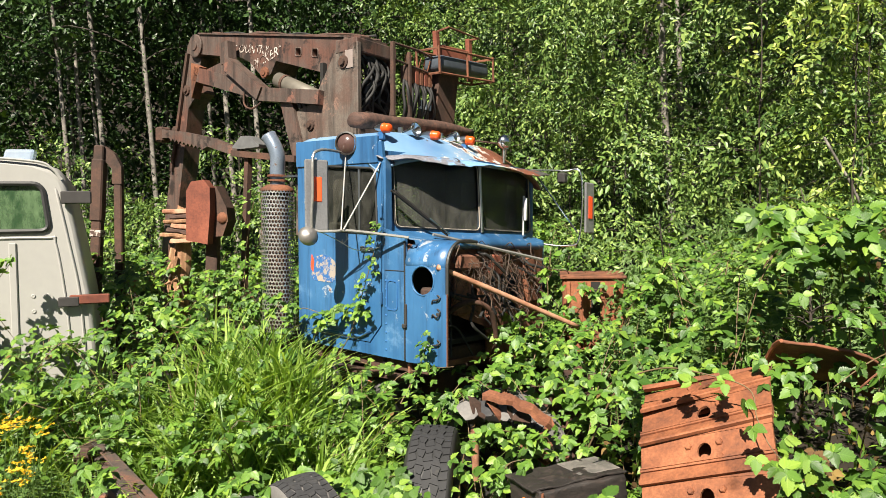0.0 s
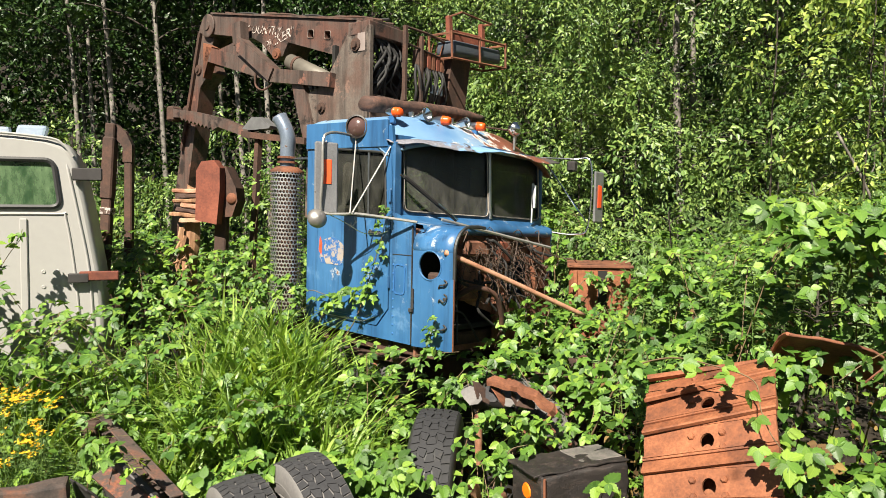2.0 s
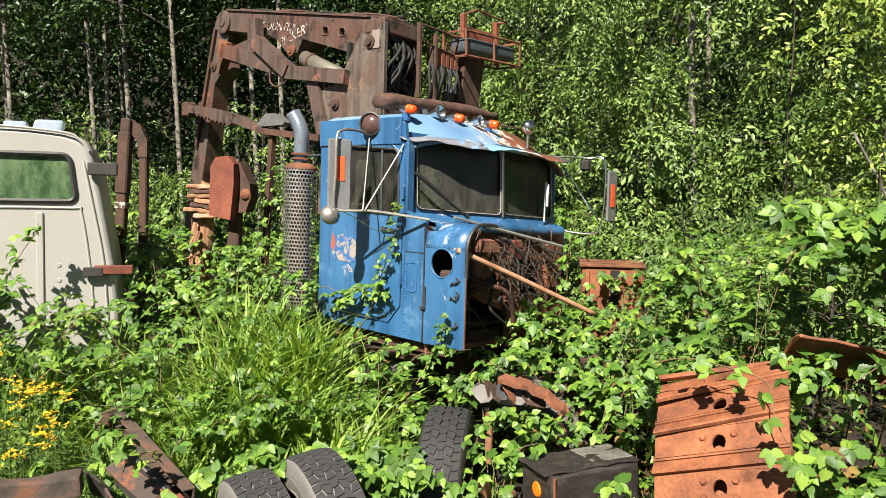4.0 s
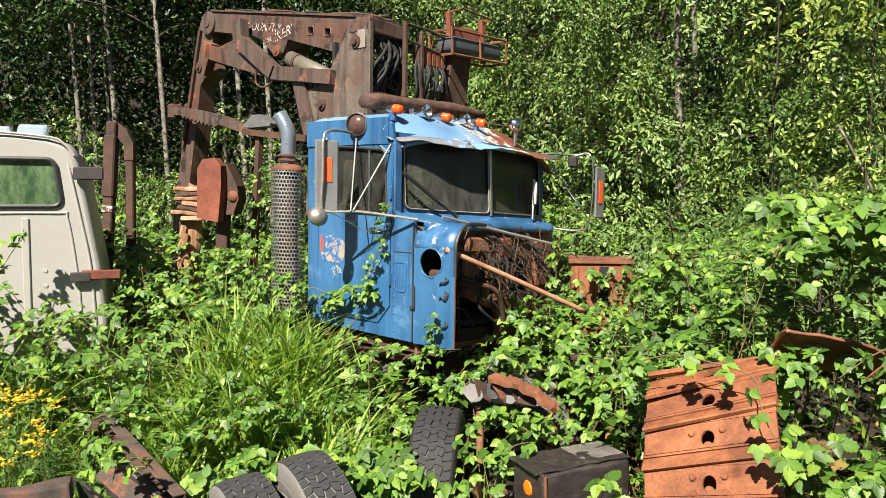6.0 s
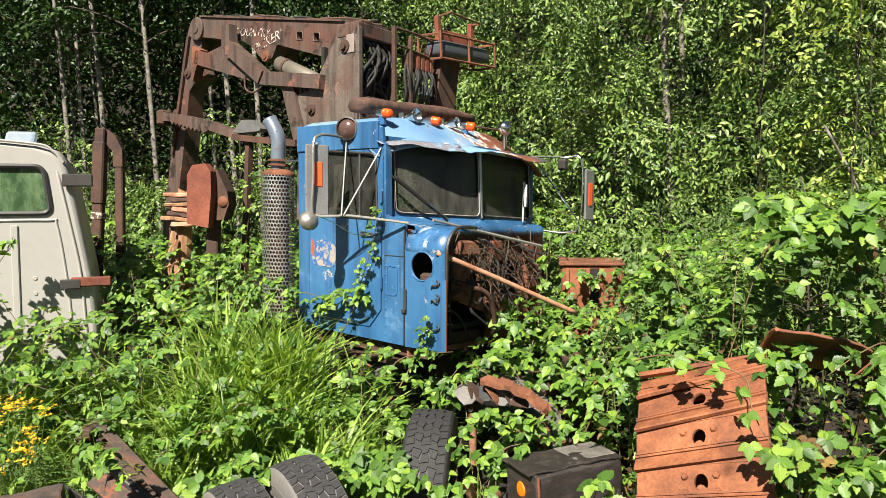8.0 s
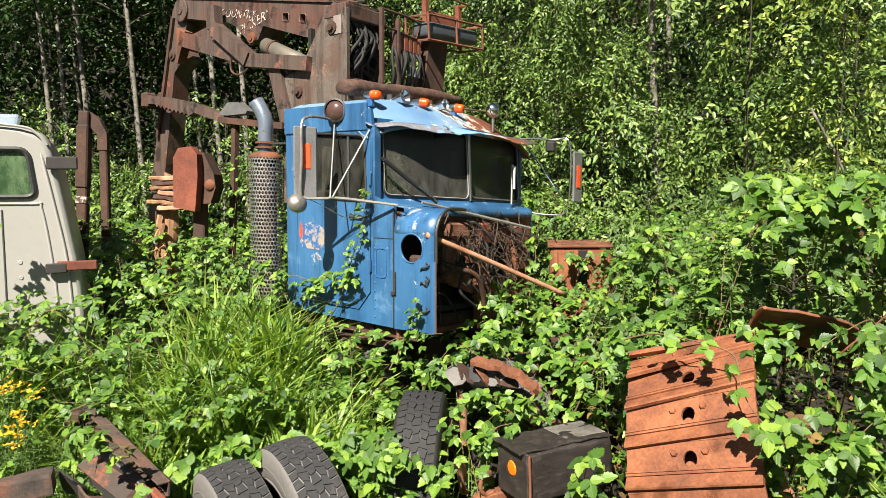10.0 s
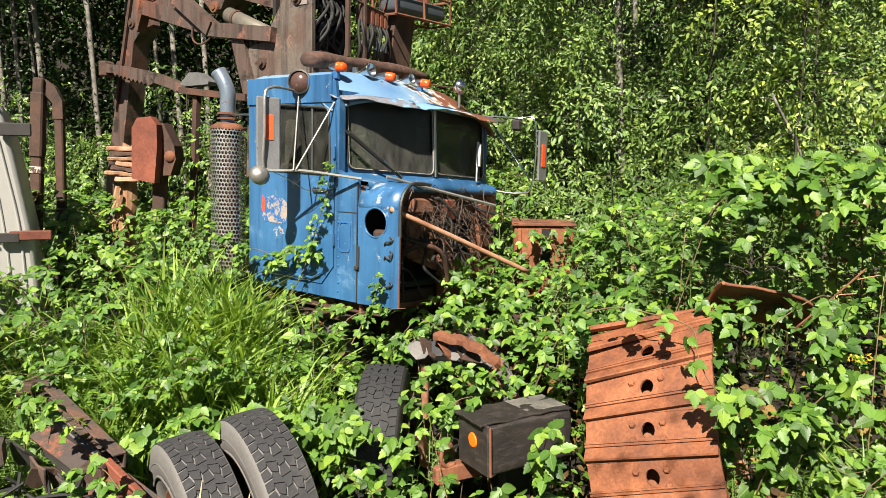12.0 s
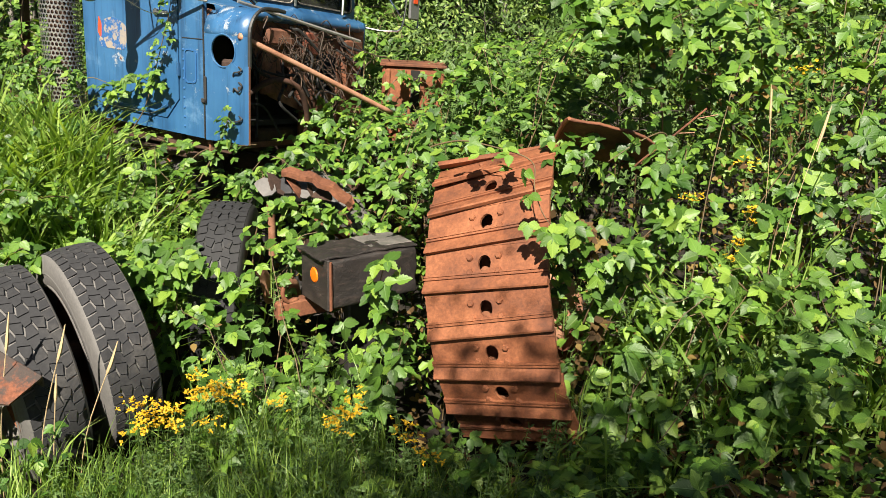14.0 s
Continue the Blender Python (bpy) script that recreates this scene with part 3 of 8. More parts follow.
b = tube([(-0.80, SIDE - 0.012, 0.16), (-0.70, SIDE - 0.012, 0.145), (-0.30, SIDE - 0.012, 0.135), (-0.20, SIDE - 0.012, 0.19)], 0.013, 6)
tp("lower_moulding", b, PAINT, door)
tp("bright_edge", tube([(-0.74, SIDE - 0.026, 0.128), (-0.34, SIDE - 0.026, 0.118), (-0.22, SIDE - 0.024, 0.165)], 0.004, 5), STEEL, door)
b = plate(round_poly([(-0.88, 0.54), (-0.60, 0.53), (-0.58, 0.70), (-0.72, 0.76), (-0.86, 0.72)], 0.05), [], 0.0012, lambda a, c, d: (a, SIDE - 0.005 - d, c))
tp("faded_patch", b, FADE, door)
b = plate(round_poly([(-0.885, 0.64), (-0.85, 0.60), (-0.84, 0.70), (-0.87, 0.76)], 0.02), [], 0.001, lambda a, c, d: (a, SIDE - 0.0065 - d, c))
tp("red_mark", b, RED_MARK, door)
b = box((-0.30, SIDE - 0.03, 0.80), (-0.16, SIDE - 0.012, 0.825), 0.006)
join(b, box((-0.30, SIDE - 0.02, 0.79), (-0.27, SIDE, 0.835), 0.004))
tp("door_handle", b, CHROME, door)
for u in (0.40, 1.05):
    tp("hinge", tube([(-0.088, SIDE - 0.012, u), (-0.088, SIDE - 0.012, u + 0.09)], 0.012, 8), PAINT, door)

# far door glass and the cab's inside
pane = tp("pane", plate(WINDOW, [], 0.005, side_to(0.955, 1)), GLASS, cab)
pane.visible_shadow = False
seat = tp("bench_seat", box((-0.95, -0.80, 0.32), (-0.48, 0.80, 0.50), 0.05, None, None, 3), SEAT, truck, "torn dark bench seat inside the cab")
tp("seat_back", box((-1.0, -0.80, 0.5), (-0.85, 0.80, 1.02), 0.05, None, None, 3), SEAT, seat)
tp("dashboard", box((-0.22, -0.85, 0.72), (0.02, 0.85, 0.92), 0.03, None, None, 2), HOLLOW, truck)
wheel_m = Matrix.Translation((-0.38, 0.42, 0.98)) @ Matrix.Rotation(radians(-62), 4, "Y")
b = tube([wheel_m @ Vector((0.23 * math.cos(a * math.tau / 28), 0.23 * math.sin(a * math.tau / 28), 0)) for a in range(29)], 0.014, 6)
for a in (0, 2.1, 4.2):
    join(b, tube([wheel_m @ Vector((0, 0, 0)), wheel_m @ Vector((0.23 * math.cos(a), 0.23 * math.sin(a), 0))], 0.010, 6))
tp("steering_wheel", b, BLACK, truck)

# scuttle and firewall
b = bmesh.new()
rows_ = []
for j in range(25):
    l = -0.93 + 1.78 * j / 24
    s = (l + 0.9) / 1.8
    fw = (WL[0] + (WC[0] - WL[0]) * (l + 0.9) / 0.9) if l < 0 else (WC[0] + (WR[0] - WC[0]) * l / 0.9)
    rows_.append([b.verts.new((fw + 0.005, l, 0.955)), b.verts.new((fw + 0.07, l, 0.915)), b.verts.new((0.20, l, 0.885 + 0.012 * noise.noise((l * 4, 0, 0)))),
                  b.verts.new((0.215, l, 0.84)), b.verts.new((0.15, l, 0.82))])
for u, v in zip(rows_, rows_[1:]):
    for k in range(4):
        b.faces.new((u[k], v[k], v[k + 1], u[k + 1]))
tp("scuttle", b, WORN_PAINT, truck, "", True)
b = plate([(-0.93, -0.1), (0.93, -0.1), (0.93, 0.86), (-0.93, 0.86)], [circle2(-0.15, 0.42, 0.09), round_poly([(0.25, 0.30), (0.55, 0.30), (0.55, 0.62), (0.25, 0.62)], 0.05),
           round_poly([(-0.91, -0.06), (0.05, -0.06), (0.05, 0.17), (-0.32, 0.28), (-0.48, 0.60), (-0.91, 0.74)], 0.04)],
          0.02, lambda a, c, d: (0.15 - d, a, c))
fire = tp("firewall", b, FIREWALL, truck, "rusted firewall behind the missing engine")
for l0, u0, w, h in ((-0.45, 0.30, 0.22, 0.30), (0.02, 0.12, 0.20, 0.22), (0.58, 0.35, 0.26, 0.40), (-0.40, 0.66, 0.3, 0.12), (0.05, 0.60, 0.16, 0.18)):
    tp("bracket", box((0.15, l0, u0), (0.21, l0 + w, u0 + h), 0.015), random.choice((RUST, FIREWALL, RUST_RED)), fire)
rng = random.Random(5)
b = bmesh.new()
for i in range(80):
    l0, u0 = rng.uniform(-0.55, 0.75), rng.uniform(0.62, 0.86)
    pts = [Vector((0.17, l0, u0))]
    for k in range(4):
        pts.append(pts[-1] + Vector((rng.uniform(-0.03, 0.12), rng.uniform(-0.16, 0.16), rng.uniform(-0.18, 0.06))))
    for q in pts:
        q.x = max(0.17, q.x)
    tube(curve(pts, 4), rng.choice((0.0022, 0.003, 0.0045)), 5, b)
tagged(tp("wiring", b, WIRE, truck, "tangle of torn rusty wires hanging from the firewall"), kind="stuff")
for i in range(16):
    l0, u0 = rng.uniform(-0.6, 0.7), rng.uniform(0.45, 0.8)
    pts = [Vector((0.18, l0, u0))]
    for k in range(3):
        pts.append(pts[-1] + Vector((rng.uniform(0.0, 0.12), rng.uniform(-0.2, 0.2), rng.uniform(-0.25, 0.02))))
    tp("hose", tube(curve(pts, 5), rng.choice((0.009, 0.012)), 6), HOSE, truck)
tp("heater_hose", tube(curve([(0.2, -0.62, 0.30), (0.35, -0.50, 0.42), (0.42, -0.30, 0.36), (0.38, -0.15, 0.12), (0.3, -0.1, -0.1)], 6), 0.022, 8), RUST_DARK, truck, smooth=True)
b = tube([(0.20 + 0.0 * k, 0.30 + 0.17 * math.cos(k * 0.3), 0.22 + 0.17 * math.sin(k * 0.3)) for k in range(22)], 0.014, 6)
tp("steel_ring", b, RUST_DARK, truck)
# near-black panel added behind the opening so the bay looks like a void
tp("bay_shade_panel", box((-0.14, -0.92, -0.08), (-0.11, 0.10, 0.80), 0.004), HOLLOW, truck)

# wing panel ahead of the door, rounded in at the top, with a round air intake
b = plate([(0.145, -0.01), (0.53, 0.0), (0.53, 0.70), (0.145, 0.70)], [circle2(0.31, 0.598, 0.104, 28)], 0.012, side_to(SIDE))
wing = tp("wing_panel", b, PAINT, truck, "blue side panel with a round air intake hole")
b = bmesh.new()
prof = [(-0.97, 0.70)] + [(-0.79 - 0.18 * math.cos(a * math.pi / 20), 0.70 + 0.19 * math.sin(a * math.pi / 20)) for a in range(1, 11)] + [(-0.70, 0.892), (-0.62, 0.885)]
rows_ = [[b.verts.new((f, l, u)) for l, u in prof] for f in (0.142, 0.25, 0.40, 0.53)]
for u, v in zip(rows_, rows_[1:]):
    for k in range(len(prof) - 1):
        b.faces.new((u[k], u[k + 1], v[k + 1], v[k]))
ex = bmesh.ops.extrude_face_region(b, geom=list(b.faces))
for v in ex["geom"]:
    if isinstance(v, bmesh.types.BMVert):
        v.co += Vector((0, 0.010, -0.008))
tp("rounded_top", b, WORN_PAINT, wing, "", True)
tp("heater_box", box((0.24, -0.93, 0.40), (0.37, -0.84, 0.545), 0.02), RUST_DARK, truck)
tp("edge_seal", tube([(0.533, l + 0.004, u) for l, u in [(-0.97, 0.50)] + prof], 0.013, 6), BLACK, wing)
tp("intake_rim", tube([(c.x, SIDE - 0.001, c.y) for c in circle2(0.31, 0.598, 0.106, 28)] + [(0.416, SIDE - 0.001, 0.598)], 0.006, 6), PAINT, wing)
b = plate(round_poly([(0.335, 0.0), (0.54, -0.005), (0.545, 0.515), (0.44, 0.50), (0.40, 0.53), (0.34, 0.49)], 0.02), [], 0.008, lambda a, c, d: (a, SIDE - 0.014 + d, c))
flap = tp("front_flap", b, PAINT, wing)
tp("rusty_edge", box((0.541, SIDE - 0.016, 0.0), (0.547, SIDE - 0.002, 0.515), 0.001), RUST, flap)
for u, k in ((0.12, 1), (0.34, -1), (0.44, 1)):
    b = tube(curve([(0.41, SIDE - 0.016, u), (0.43, SIDE - 0.030, u + 0.025), (0.47, SIDE - 0.032, u + 0.02 + 0.012 * k), (0.49, SIDE - 0.026, u + 0.05), (0.46, SIDE - 0.018, u + 0.065)], 4), 0.006, 6)
    lathe([(0.0, 0.008), (0.010, 0.006), (0.012, 0.0)], 8, b, Matrix.Translation((0.46, SIDE - 0.014, u + 0.03)) @ Matrix.Rotation(radians(90), 4, "X"))
    tp("latch_loop", b, BLACKM, flap)
b = plate(round_poly([(-0.045, 0.36), (0.07, 0.36), (0.075, 0.585), (-0.04, 0.59)], 0.035),
          [round_poly([(-0.035, 0.37), (0.06, 0.37), (0.065, 0.575), (-0.03, 0.58)], 0.03)], 0.006, lambda a, c, d: (a, SIDE - 0.006 + d, c))
tp("oval_pressing", b, BLUE, cab)
tp("seam", box((0.132, SIDE - 0.006, 0.0), (0.142, SIDE + 0.01, 0.88), 0.002), BLACK, cab)
tp("seam", box((-0.06, SIDE - 0.004, 0.655), (0.135, SIDE + 0.01, 0.662), 0.002), BLACK, cab)
b = box((0.12, SIDE - 0.018, 0.24), (0.165, SIDE - 0.004, 0.27), 0.004)
join(b, box((0.15, SIDE - 0.018, 0.24), (0.165, SIDE - 0.004, 0.42), 0.004))
tp("latch", b, BLACKM, cab)
for i in range(9):
    tp("rivet", lathe([(0.0, 0.006), (0.008, 0.003), (0.010, 0.0)], 8, None, Matrix.Translation((-0.05 + 0.0 * i, SIDE - 0.001, 0.06 + 0.065 * i)) @ Matrix.Rotation(radians(90), 4, "X")), BLUE, cab)

# mirrors and their tubes
MIRROR_BACK = weathered("mirror_back", (0.30, 0.30, 0.31), (0.16, 0.16, 0.17), (0.12, 0.08, 0.06), 0.62, 0.4, 0.5, 6, 0.1)
mir_m = Matrix.Translation((-0.39, -1.345, 1.20)) @ Matrix.Rotation(radians(-29), 4, "Z")
mirror = tp("wing_mirror", box((-0.012, -0.088, -0.262), (0.012, 0.088, 0.262), 0.011, mir_m), MIRROR_BACK, truck, "tall grey mirror with a red reflector")
tp("glass", box((-0.020, -0.080, -0.25), (-0.013, 0.080, 0.25), 0.0, mir_m), CHROME, mirror)
tp("reflector", box((0.013, -0.028, -0.045), (0.018, 0.036, 0.135), 0.002, mir_m), REDREF, mirror)
b = tube(curve([(-0.477, -0.99, 1.55), (-0.43, -1.17, 1.55), (-0.39, -1.32, 1.53), (-0.375, -1.39, 1.47), (-0.37, -1.40, 1.22), (-0.385, -1.40, 0.99), (-0.38, -1.36, 0.94), (-0.28, -1.28, 0.94), (-0.16, -1.20, 0.945), (0.193, -0.985, 0.906)], 6), 0.0105, 8)
tp("mirror_tube", b, POLE, mirror)
tp("mirror_stay", tube([(-0.449, -0.99, 1.537), (-0.218, -1.265, 0.945)], 0.006, 6), POLE, mirror)
tp("mirror_stay", tube([(-0.091, -0.98, 1.458), (-0.205, -1.25, 0.955)], 0.007, 6), POLE, mirror)
dome_m = Matrix.Translation((-0.40, -1.42, 0.90)) @ Matrix.Rotation(radians(70), 4, "Y") @ Matrix.Rotation(radians(25), 4, "X")
tp("round_mirror", lathe([(0.0, 0.052), (0.035, 0.046), (0.060, 0.028), (0.074, 0.0), (0.070, -0.012), (0.0, -0.012)], 24, None, dome_m), plain("dull_chrome", (0.30, 0.28, 0.26), 0.42, 0.7, 0.4, 14, 0.1), mirror, "", True)
tp("cable", tube(curve([(-0.36, -1.35, 0.935), (-0.30, -1.24, 0.88), (-0.24, -1.12, 0.81), (-0.18, -1.02, 0.80), (-0.10, -0.985, 0.83)], 6), 0.003, 5), STEEL, mirror)
far = tp("far_mirror", box((0.40, 1.25, 0.98), (0.425, 1.42, 1.46), 0.012), MIRROR_BACK, truck, "tall grey mirror with a red reflector")
tp("reflector", box((0.426, 1.30, 1.12), (0.432, 1.37, 1.33), 0.002), REDREF, far)
b = tube(curve([(0.0, 0.96, 1.56), (0.25, 1.15, 1.56), (0.40, 1.20, 1.52), (0.40, 1.18, 0.95), (0.30, 1.1, 0.86), (0.05, 0.97, 0.88)], 6), 0.010, 8)
join(b, tube(curve([(0.40, 1.20, 0.93), (0.41, 1.34, 0.90), (0.41, 1.42, 0.93), (0.41, 1.42, 1.02)], 6), 0.008, 6))
join(b, tube([(0.05, 0.97, 1.52), (0.38, 1.18, 0.98)], 0.007, 6))
tp("mirror_tube", b, CHROME, far)
tp("box_lamp", box((0.22, 1.06, 1.44), (0.30, 1.14, 1.54), 0.015), BLACKM, far)

# lamps and horns on the roof
lamp_m = Matrix.Translation((-0.43, SIDE - 0.02, 1.618)) @ Matrix.Rotation(radians(24), 4, "Z") @ Matrix.Rotation(radians(90), 4, "X")
lamp = tp("round_lamp", lathe([(0.06, -0.04), (0.088, 0.0), (0.092, 0.03), (0.080, 0.034), (0.076, 0.012)], 28, None, lamp_m), BLACKM, truck, "round dark marker lamp on the roof side")
tp("lens", lathe([(0.078, 0.014), (0.06, 0.034), (0.03, 0.046), (0.0, 0.05)], 24, None, lamp_m), plain("smoky_lens", (0.07, 0.04, 0.035), 0.2, 0, 0.3, 10, 0), lamp, "", True)
for f, l, turn_ in ((-0.22, -0.80, -6), (-0.16, -0.29, 8), (-0.10, 0.10, 14)):
    m = Matrix.Translation((f, l, 1.748)) @ Matrix.Rotation(radians(turn_), 4, "Z") @ Matrix.Rotation(radians(96), 4, "Y") @ Matrix.Scale(0.84, 4)
    cl = tp("clearance_lamp", lathe([(0.0, -0.13), (0.018, -0.12), (0.034, -0.07), (0.045, -0.01), (0.046, 0.0)], 16, None, m), STEEL, truck, "bullet-shaped clearance lamp with an amber lens", True)
    tp("lens", lathe([(0.047, 0.0), (0.047, 0.012), (0.044, 0.014), (0.043, 0.060), (0.037, 0.078), (0.026, 0.083), (0.0, 0.084)], 16, None, m), AMBER, cl, "amber lens", True)
    tp("foot", box((f - 0.05, l - 0.02, 1.66), (f + 0.0, l + 0.02, 1.72), 0.006), BLUE, cl)
for f, l, r, h in ((-0.19, -0.49, 0.060, 1.765), (-0.11, -0.07, 0.044, 1.755)):
    m = Matrix.Translation((f, l, h)) @ Matrix.Rotation(radians(80), 4, "Y")
    hn = tp("air_horn", lathe([(0.012, -0.40), (0.014, -0.2), (0.022, -0.08), (0.04, -0.02), (r, 0.03), (r * 1.02, 0.034), (r * 0.9, 0.028), (0.03, -0.03), (0.0, -0.06)], 20, None, m), CHROME, truck, "dull chrome air horn", True)
    tp("foot", box((f - 0.16, l - 0.015, 1.73), (f - 0.12, l + 0.015, 1.80), 0.004), STEEL, hn)
m = Matrix.Translation((0.05, 0.47, 1.765)) @ Matrix.Rotation(radians(95), 4, "Y") @ Matrix.Rotation(radians(12), 4, "X")
sp = tp("spot_lamp", lathe([(0.0, -0.09), (0.03, -0.085), (0.058, -0.04), (0.066, 0.0), (0.060, 0.008), (0.05, -0.005), (0.0, -0.03)], 20, None, m), CHROME, truck, "round chrome spot lamp", True)
tp("lens", lathe([(0.058, 0.004), (0.046, 0.024), (0.022, 0.036), (0.0, 0.039)], 20, None, m), CHROME, sp, "", True)
tp("bracket", tube([(0.03, 0.47, 1.58), (0.03, 0.47, 1.74)], 0.012, 6), STEEL, sp)
tp("mounting_bar", tube([(-0.30, 0.10, 1.785), (-0.05, 0.50, 1.76)], 0.008, 6), RUST_DARK, sp)

# exhaust stack in a perforated heat shield
SX, SY = -1.32, -0.955
stack = tp("exhaust_pipe", tube([(SX, SY, -0.5), (SX, SY, 1.30)], 0.085, 20), RUST_DARK, truck, "upright exhaust with a curved bright tip")
b = tube(curve([(SX, SY, 1.28), (SX, SY, 1.45), (SX + 0.005, SY, 1.56), (SX - 0.02, SY - 0.01, 1.65), (SX - 0.075, SY - 0.03, 1.745)], 6), [0.064] * 24 + [0.067], 20, None, False)
ex = bmesh.ops.extrude_face_region(b, geom=list(b.faces))
for v in ex["geom"]:
    if isinstance(v, bmesh.types.BMVert):
        c = Vector((SX, SY, v.co.z))
        v.co += (c - v.co).normalized() * 0.004
tp("tip", b, STACK, stack, "blued steel curved exhaust tip", True)
for z in (1.30, 1.36, 1.40):
    tp("clamp", lathe([(0.078, -0.010), (0.086, -0.008), (0.086, 0.008), (0.078, 0.010)], 20, None, Matrix.Translation((SX, SY, z))), RUST, stack)
tp("clamp_strap", box((SX, SY - 0.01, 1.385), (SX + 0.30, SY + 0.01, 1.40)), STEEL, stack)
b = bmesh.new()
R_, NA, NZ = 0.142, 32, 38
zs = [0.05 + 1.24 * k / NZ for k in range(NZ + 1)]
for k in range(NZ):              # staggered round holes: each cell a square with an eight-sided opening
    for a in range(NA):
        off = 0.5 * (k % 2)
        def at(da, dz):
            ang = (a + off + da) * math.tau / NA
            return b.verts.new((SX + R_ * math.cos(ang), SY + R_ * math.sin(ang), zs[k] + dz * 1.24 / NZ))
        outer = [at(x, z) for x, z in ((0, 0), (0.5, 0), (1, 0), (1, 0.5), (1, 1), (0.5, 1), (0, 1), (0, 0.5))]
        inner = [at(0.5 + 0.43 * math.cos(q), 0.5 + 0.43 * math.sin(q)) for q in [radians(-135 + 45 * i) for i in range(8)]]
        for i in range(8):
            b.faces.new((outer[i], outer[(i + 1) % 8], inner[(i + 1) % 8], inner[i]))
bmesh.ops.remove_doubles(b, verts=b.verts, dist=0.0005)
SHIELD = plain("perforated_steel", (0.84, 0.83, 0.80), 0.26, 0.9, 0.3, 26, 0.6)
tp("heat_shield", b, SHIELD, stack, "perforated steel heat shield", True)
tp("end_cap", lathe([(0.142, -0.02), (0.144, 0.0), (0.10, 0.03), (0.086, 0.035)], 28, None, Matrix.Translation((SX, SY, 1.29))), RUST, stack, "", True)

# frame, springs and tank under the cab
for l in (-0.43, 0.36):
    b = plate([(-5.6, -0.42), (1.25, -0.42), (1.35, -0.30), (1.35, -0.16), (-5.6, -0.16)], [], 0.07, lambda a, c, d, l=l: (a, l + d, c))
    tp("frame_rail", b, RUST_DARK, truck)
for f in (-4.5, -3.0, -1.5, 0.2, 1.2):
    tp("cross_member", box((f, -0.37, -0.40), (f + 0.12, 0.37, -0.20), 0.01), RUST_DARK, truck)
b = lathe([(0.0, -0.45), (0.2, -0.45), (0.23, -0.42), (0.23, 0.42), (0.2, 0.45), (0.0, 0.45)], 24, None, Matrix.Translation((-0.55, -0.74, -0.33)) @ Matrix.Rotation(radians(90), 4, "Y"))
tank = tp("fuel_tank", b, BLACKM, truck, "dark fuel tank under the cab", True)
for f in (-0.85, -0.25):
    tp("tank_strap", lathe([(0.236, -0.02), (0.236, 0.02)], 24, None, Matrix.Translation((f, -0.74, -0.33)) @ Matrix.Rotation(radians(90), 4, "Y")), RUST, tank)
tp("step", box((-0.60, -0.99, -0.16), (0.10, -0.70, -0.13), 0.006), RUST_DARK, truck)
tp("floor_beam", box((-1.0, -0.9, -0.10), (0.30, -0.82, -0.01), 0.008), RUST_DARK, truck)
tp("floor_beam", box((-1.0, 0.82, -0.10), (0.30, 0.9, -0.01), 0.008), RUST_DARK, truck)
tp("cab_mount", box((-0.9, -0.40, -0.16), (0.1, 0.40, 0.03), 0.02), RUST_DARK, truck)
b = tube([(0.93, -0.95, -0.62), (0.93, 0.9, -0.62)], 0.07, 10)
tp("front_axle", b, RUST_DARK, truck)

# ---- crane behind the cab ----
crane = thing("loader_crane", TRUCK, "rusty brown folding log loader crane behind the cab", "crane")
mast_side = [(-1.83, 0.9), (-1.79, 2.08), (-1.56, 2.16), (-1.24, 2.60), (-1.14, 2.68), (-0.99, 2.64), (-1.02, 0.9)]
mast = tp("mast", plate(mast_side, [], 0.03, lambda a, c, d: (a, -0.33 + d, c)), CRANE_PALE, crane, "worn steel mast with hoses inside")
tp("mast_plate", plate(mast_side, [], 0.03, lambda a, c, d: (a, 0.15 + d, c)), CRANE, mast)
tp("mast_back", box((-1.75, -0.30, 0.9), (-1.70, 0.15, 2.1)), CRANE, mast)
# near-black sheet stands in for the shade inside the mast
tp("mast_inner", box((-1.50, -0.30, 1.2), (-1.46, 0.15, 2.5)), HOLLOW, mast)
tp("mast_cap", box((-1.26, -0.335, 2.54), (-0.985, 0.19, 2.665), 0.01), CRANE, mast)
tp("lower_plate", box((-1.03, -0.30, 1.6), (-1.0, 0.15, 2.03), 0.004), CRANE, mast)
tp("front_strip", box((-1.03, -0.335, 1.9), (-0.975, -0.285, 2.62), 0.006), CRANE_PALE, mast)
tp("pale_tag", box((-1.13, -0.337, 2.40), (-1.035, -0.331, 2.56), 0.001), plain("bare_metal", (0.27, 0.22, 0.20), 0.5, 0.2, 0.25, 14, 0.1), mast)
for f, u, r in ((-1.15, 2.46, 0.06), (-1.60, 1.93, 0.05)):
    pin = tp("pivot_pin", lathe([(0.0, 0.04), (r * 0.5, 0.04), (r * 0.55, 0.02), (r * 0.95, 0.018), (r * 1.05, 0.0)], 12, None, Matrix.Translation((f, -0.33, u)) @ Matrix.Rotation(radians(90), 4, "X")), RUST_DARK, mast)
for i in range(15):
    l0 = rng.uniform(-0.27, 0.13)
    pts = [(-1.08, l0, 2.58), (-1.03 + rng.uniform(-0.02, 0.05), rng.uniform(-0.27, 0.13), rng.uniform(2.36, 2.48)), (-1.02 + rng.uniform(-0.03, 0.06), rng.uniform(-0.27, 0.13), rng.uniform(2.14, 2.28)),
           (-1.05, rng.uniform(-0.27, 0.13), rng.uniform(1.98, 2.10)), (-1.10, rng.uniform(-0.27, 0.13), 1.85)]
    tp("hose", tube(curve(pts, 5), rng.choice((0.011, 0.014, 0.018)), 7), HOSE, mast, "", True)
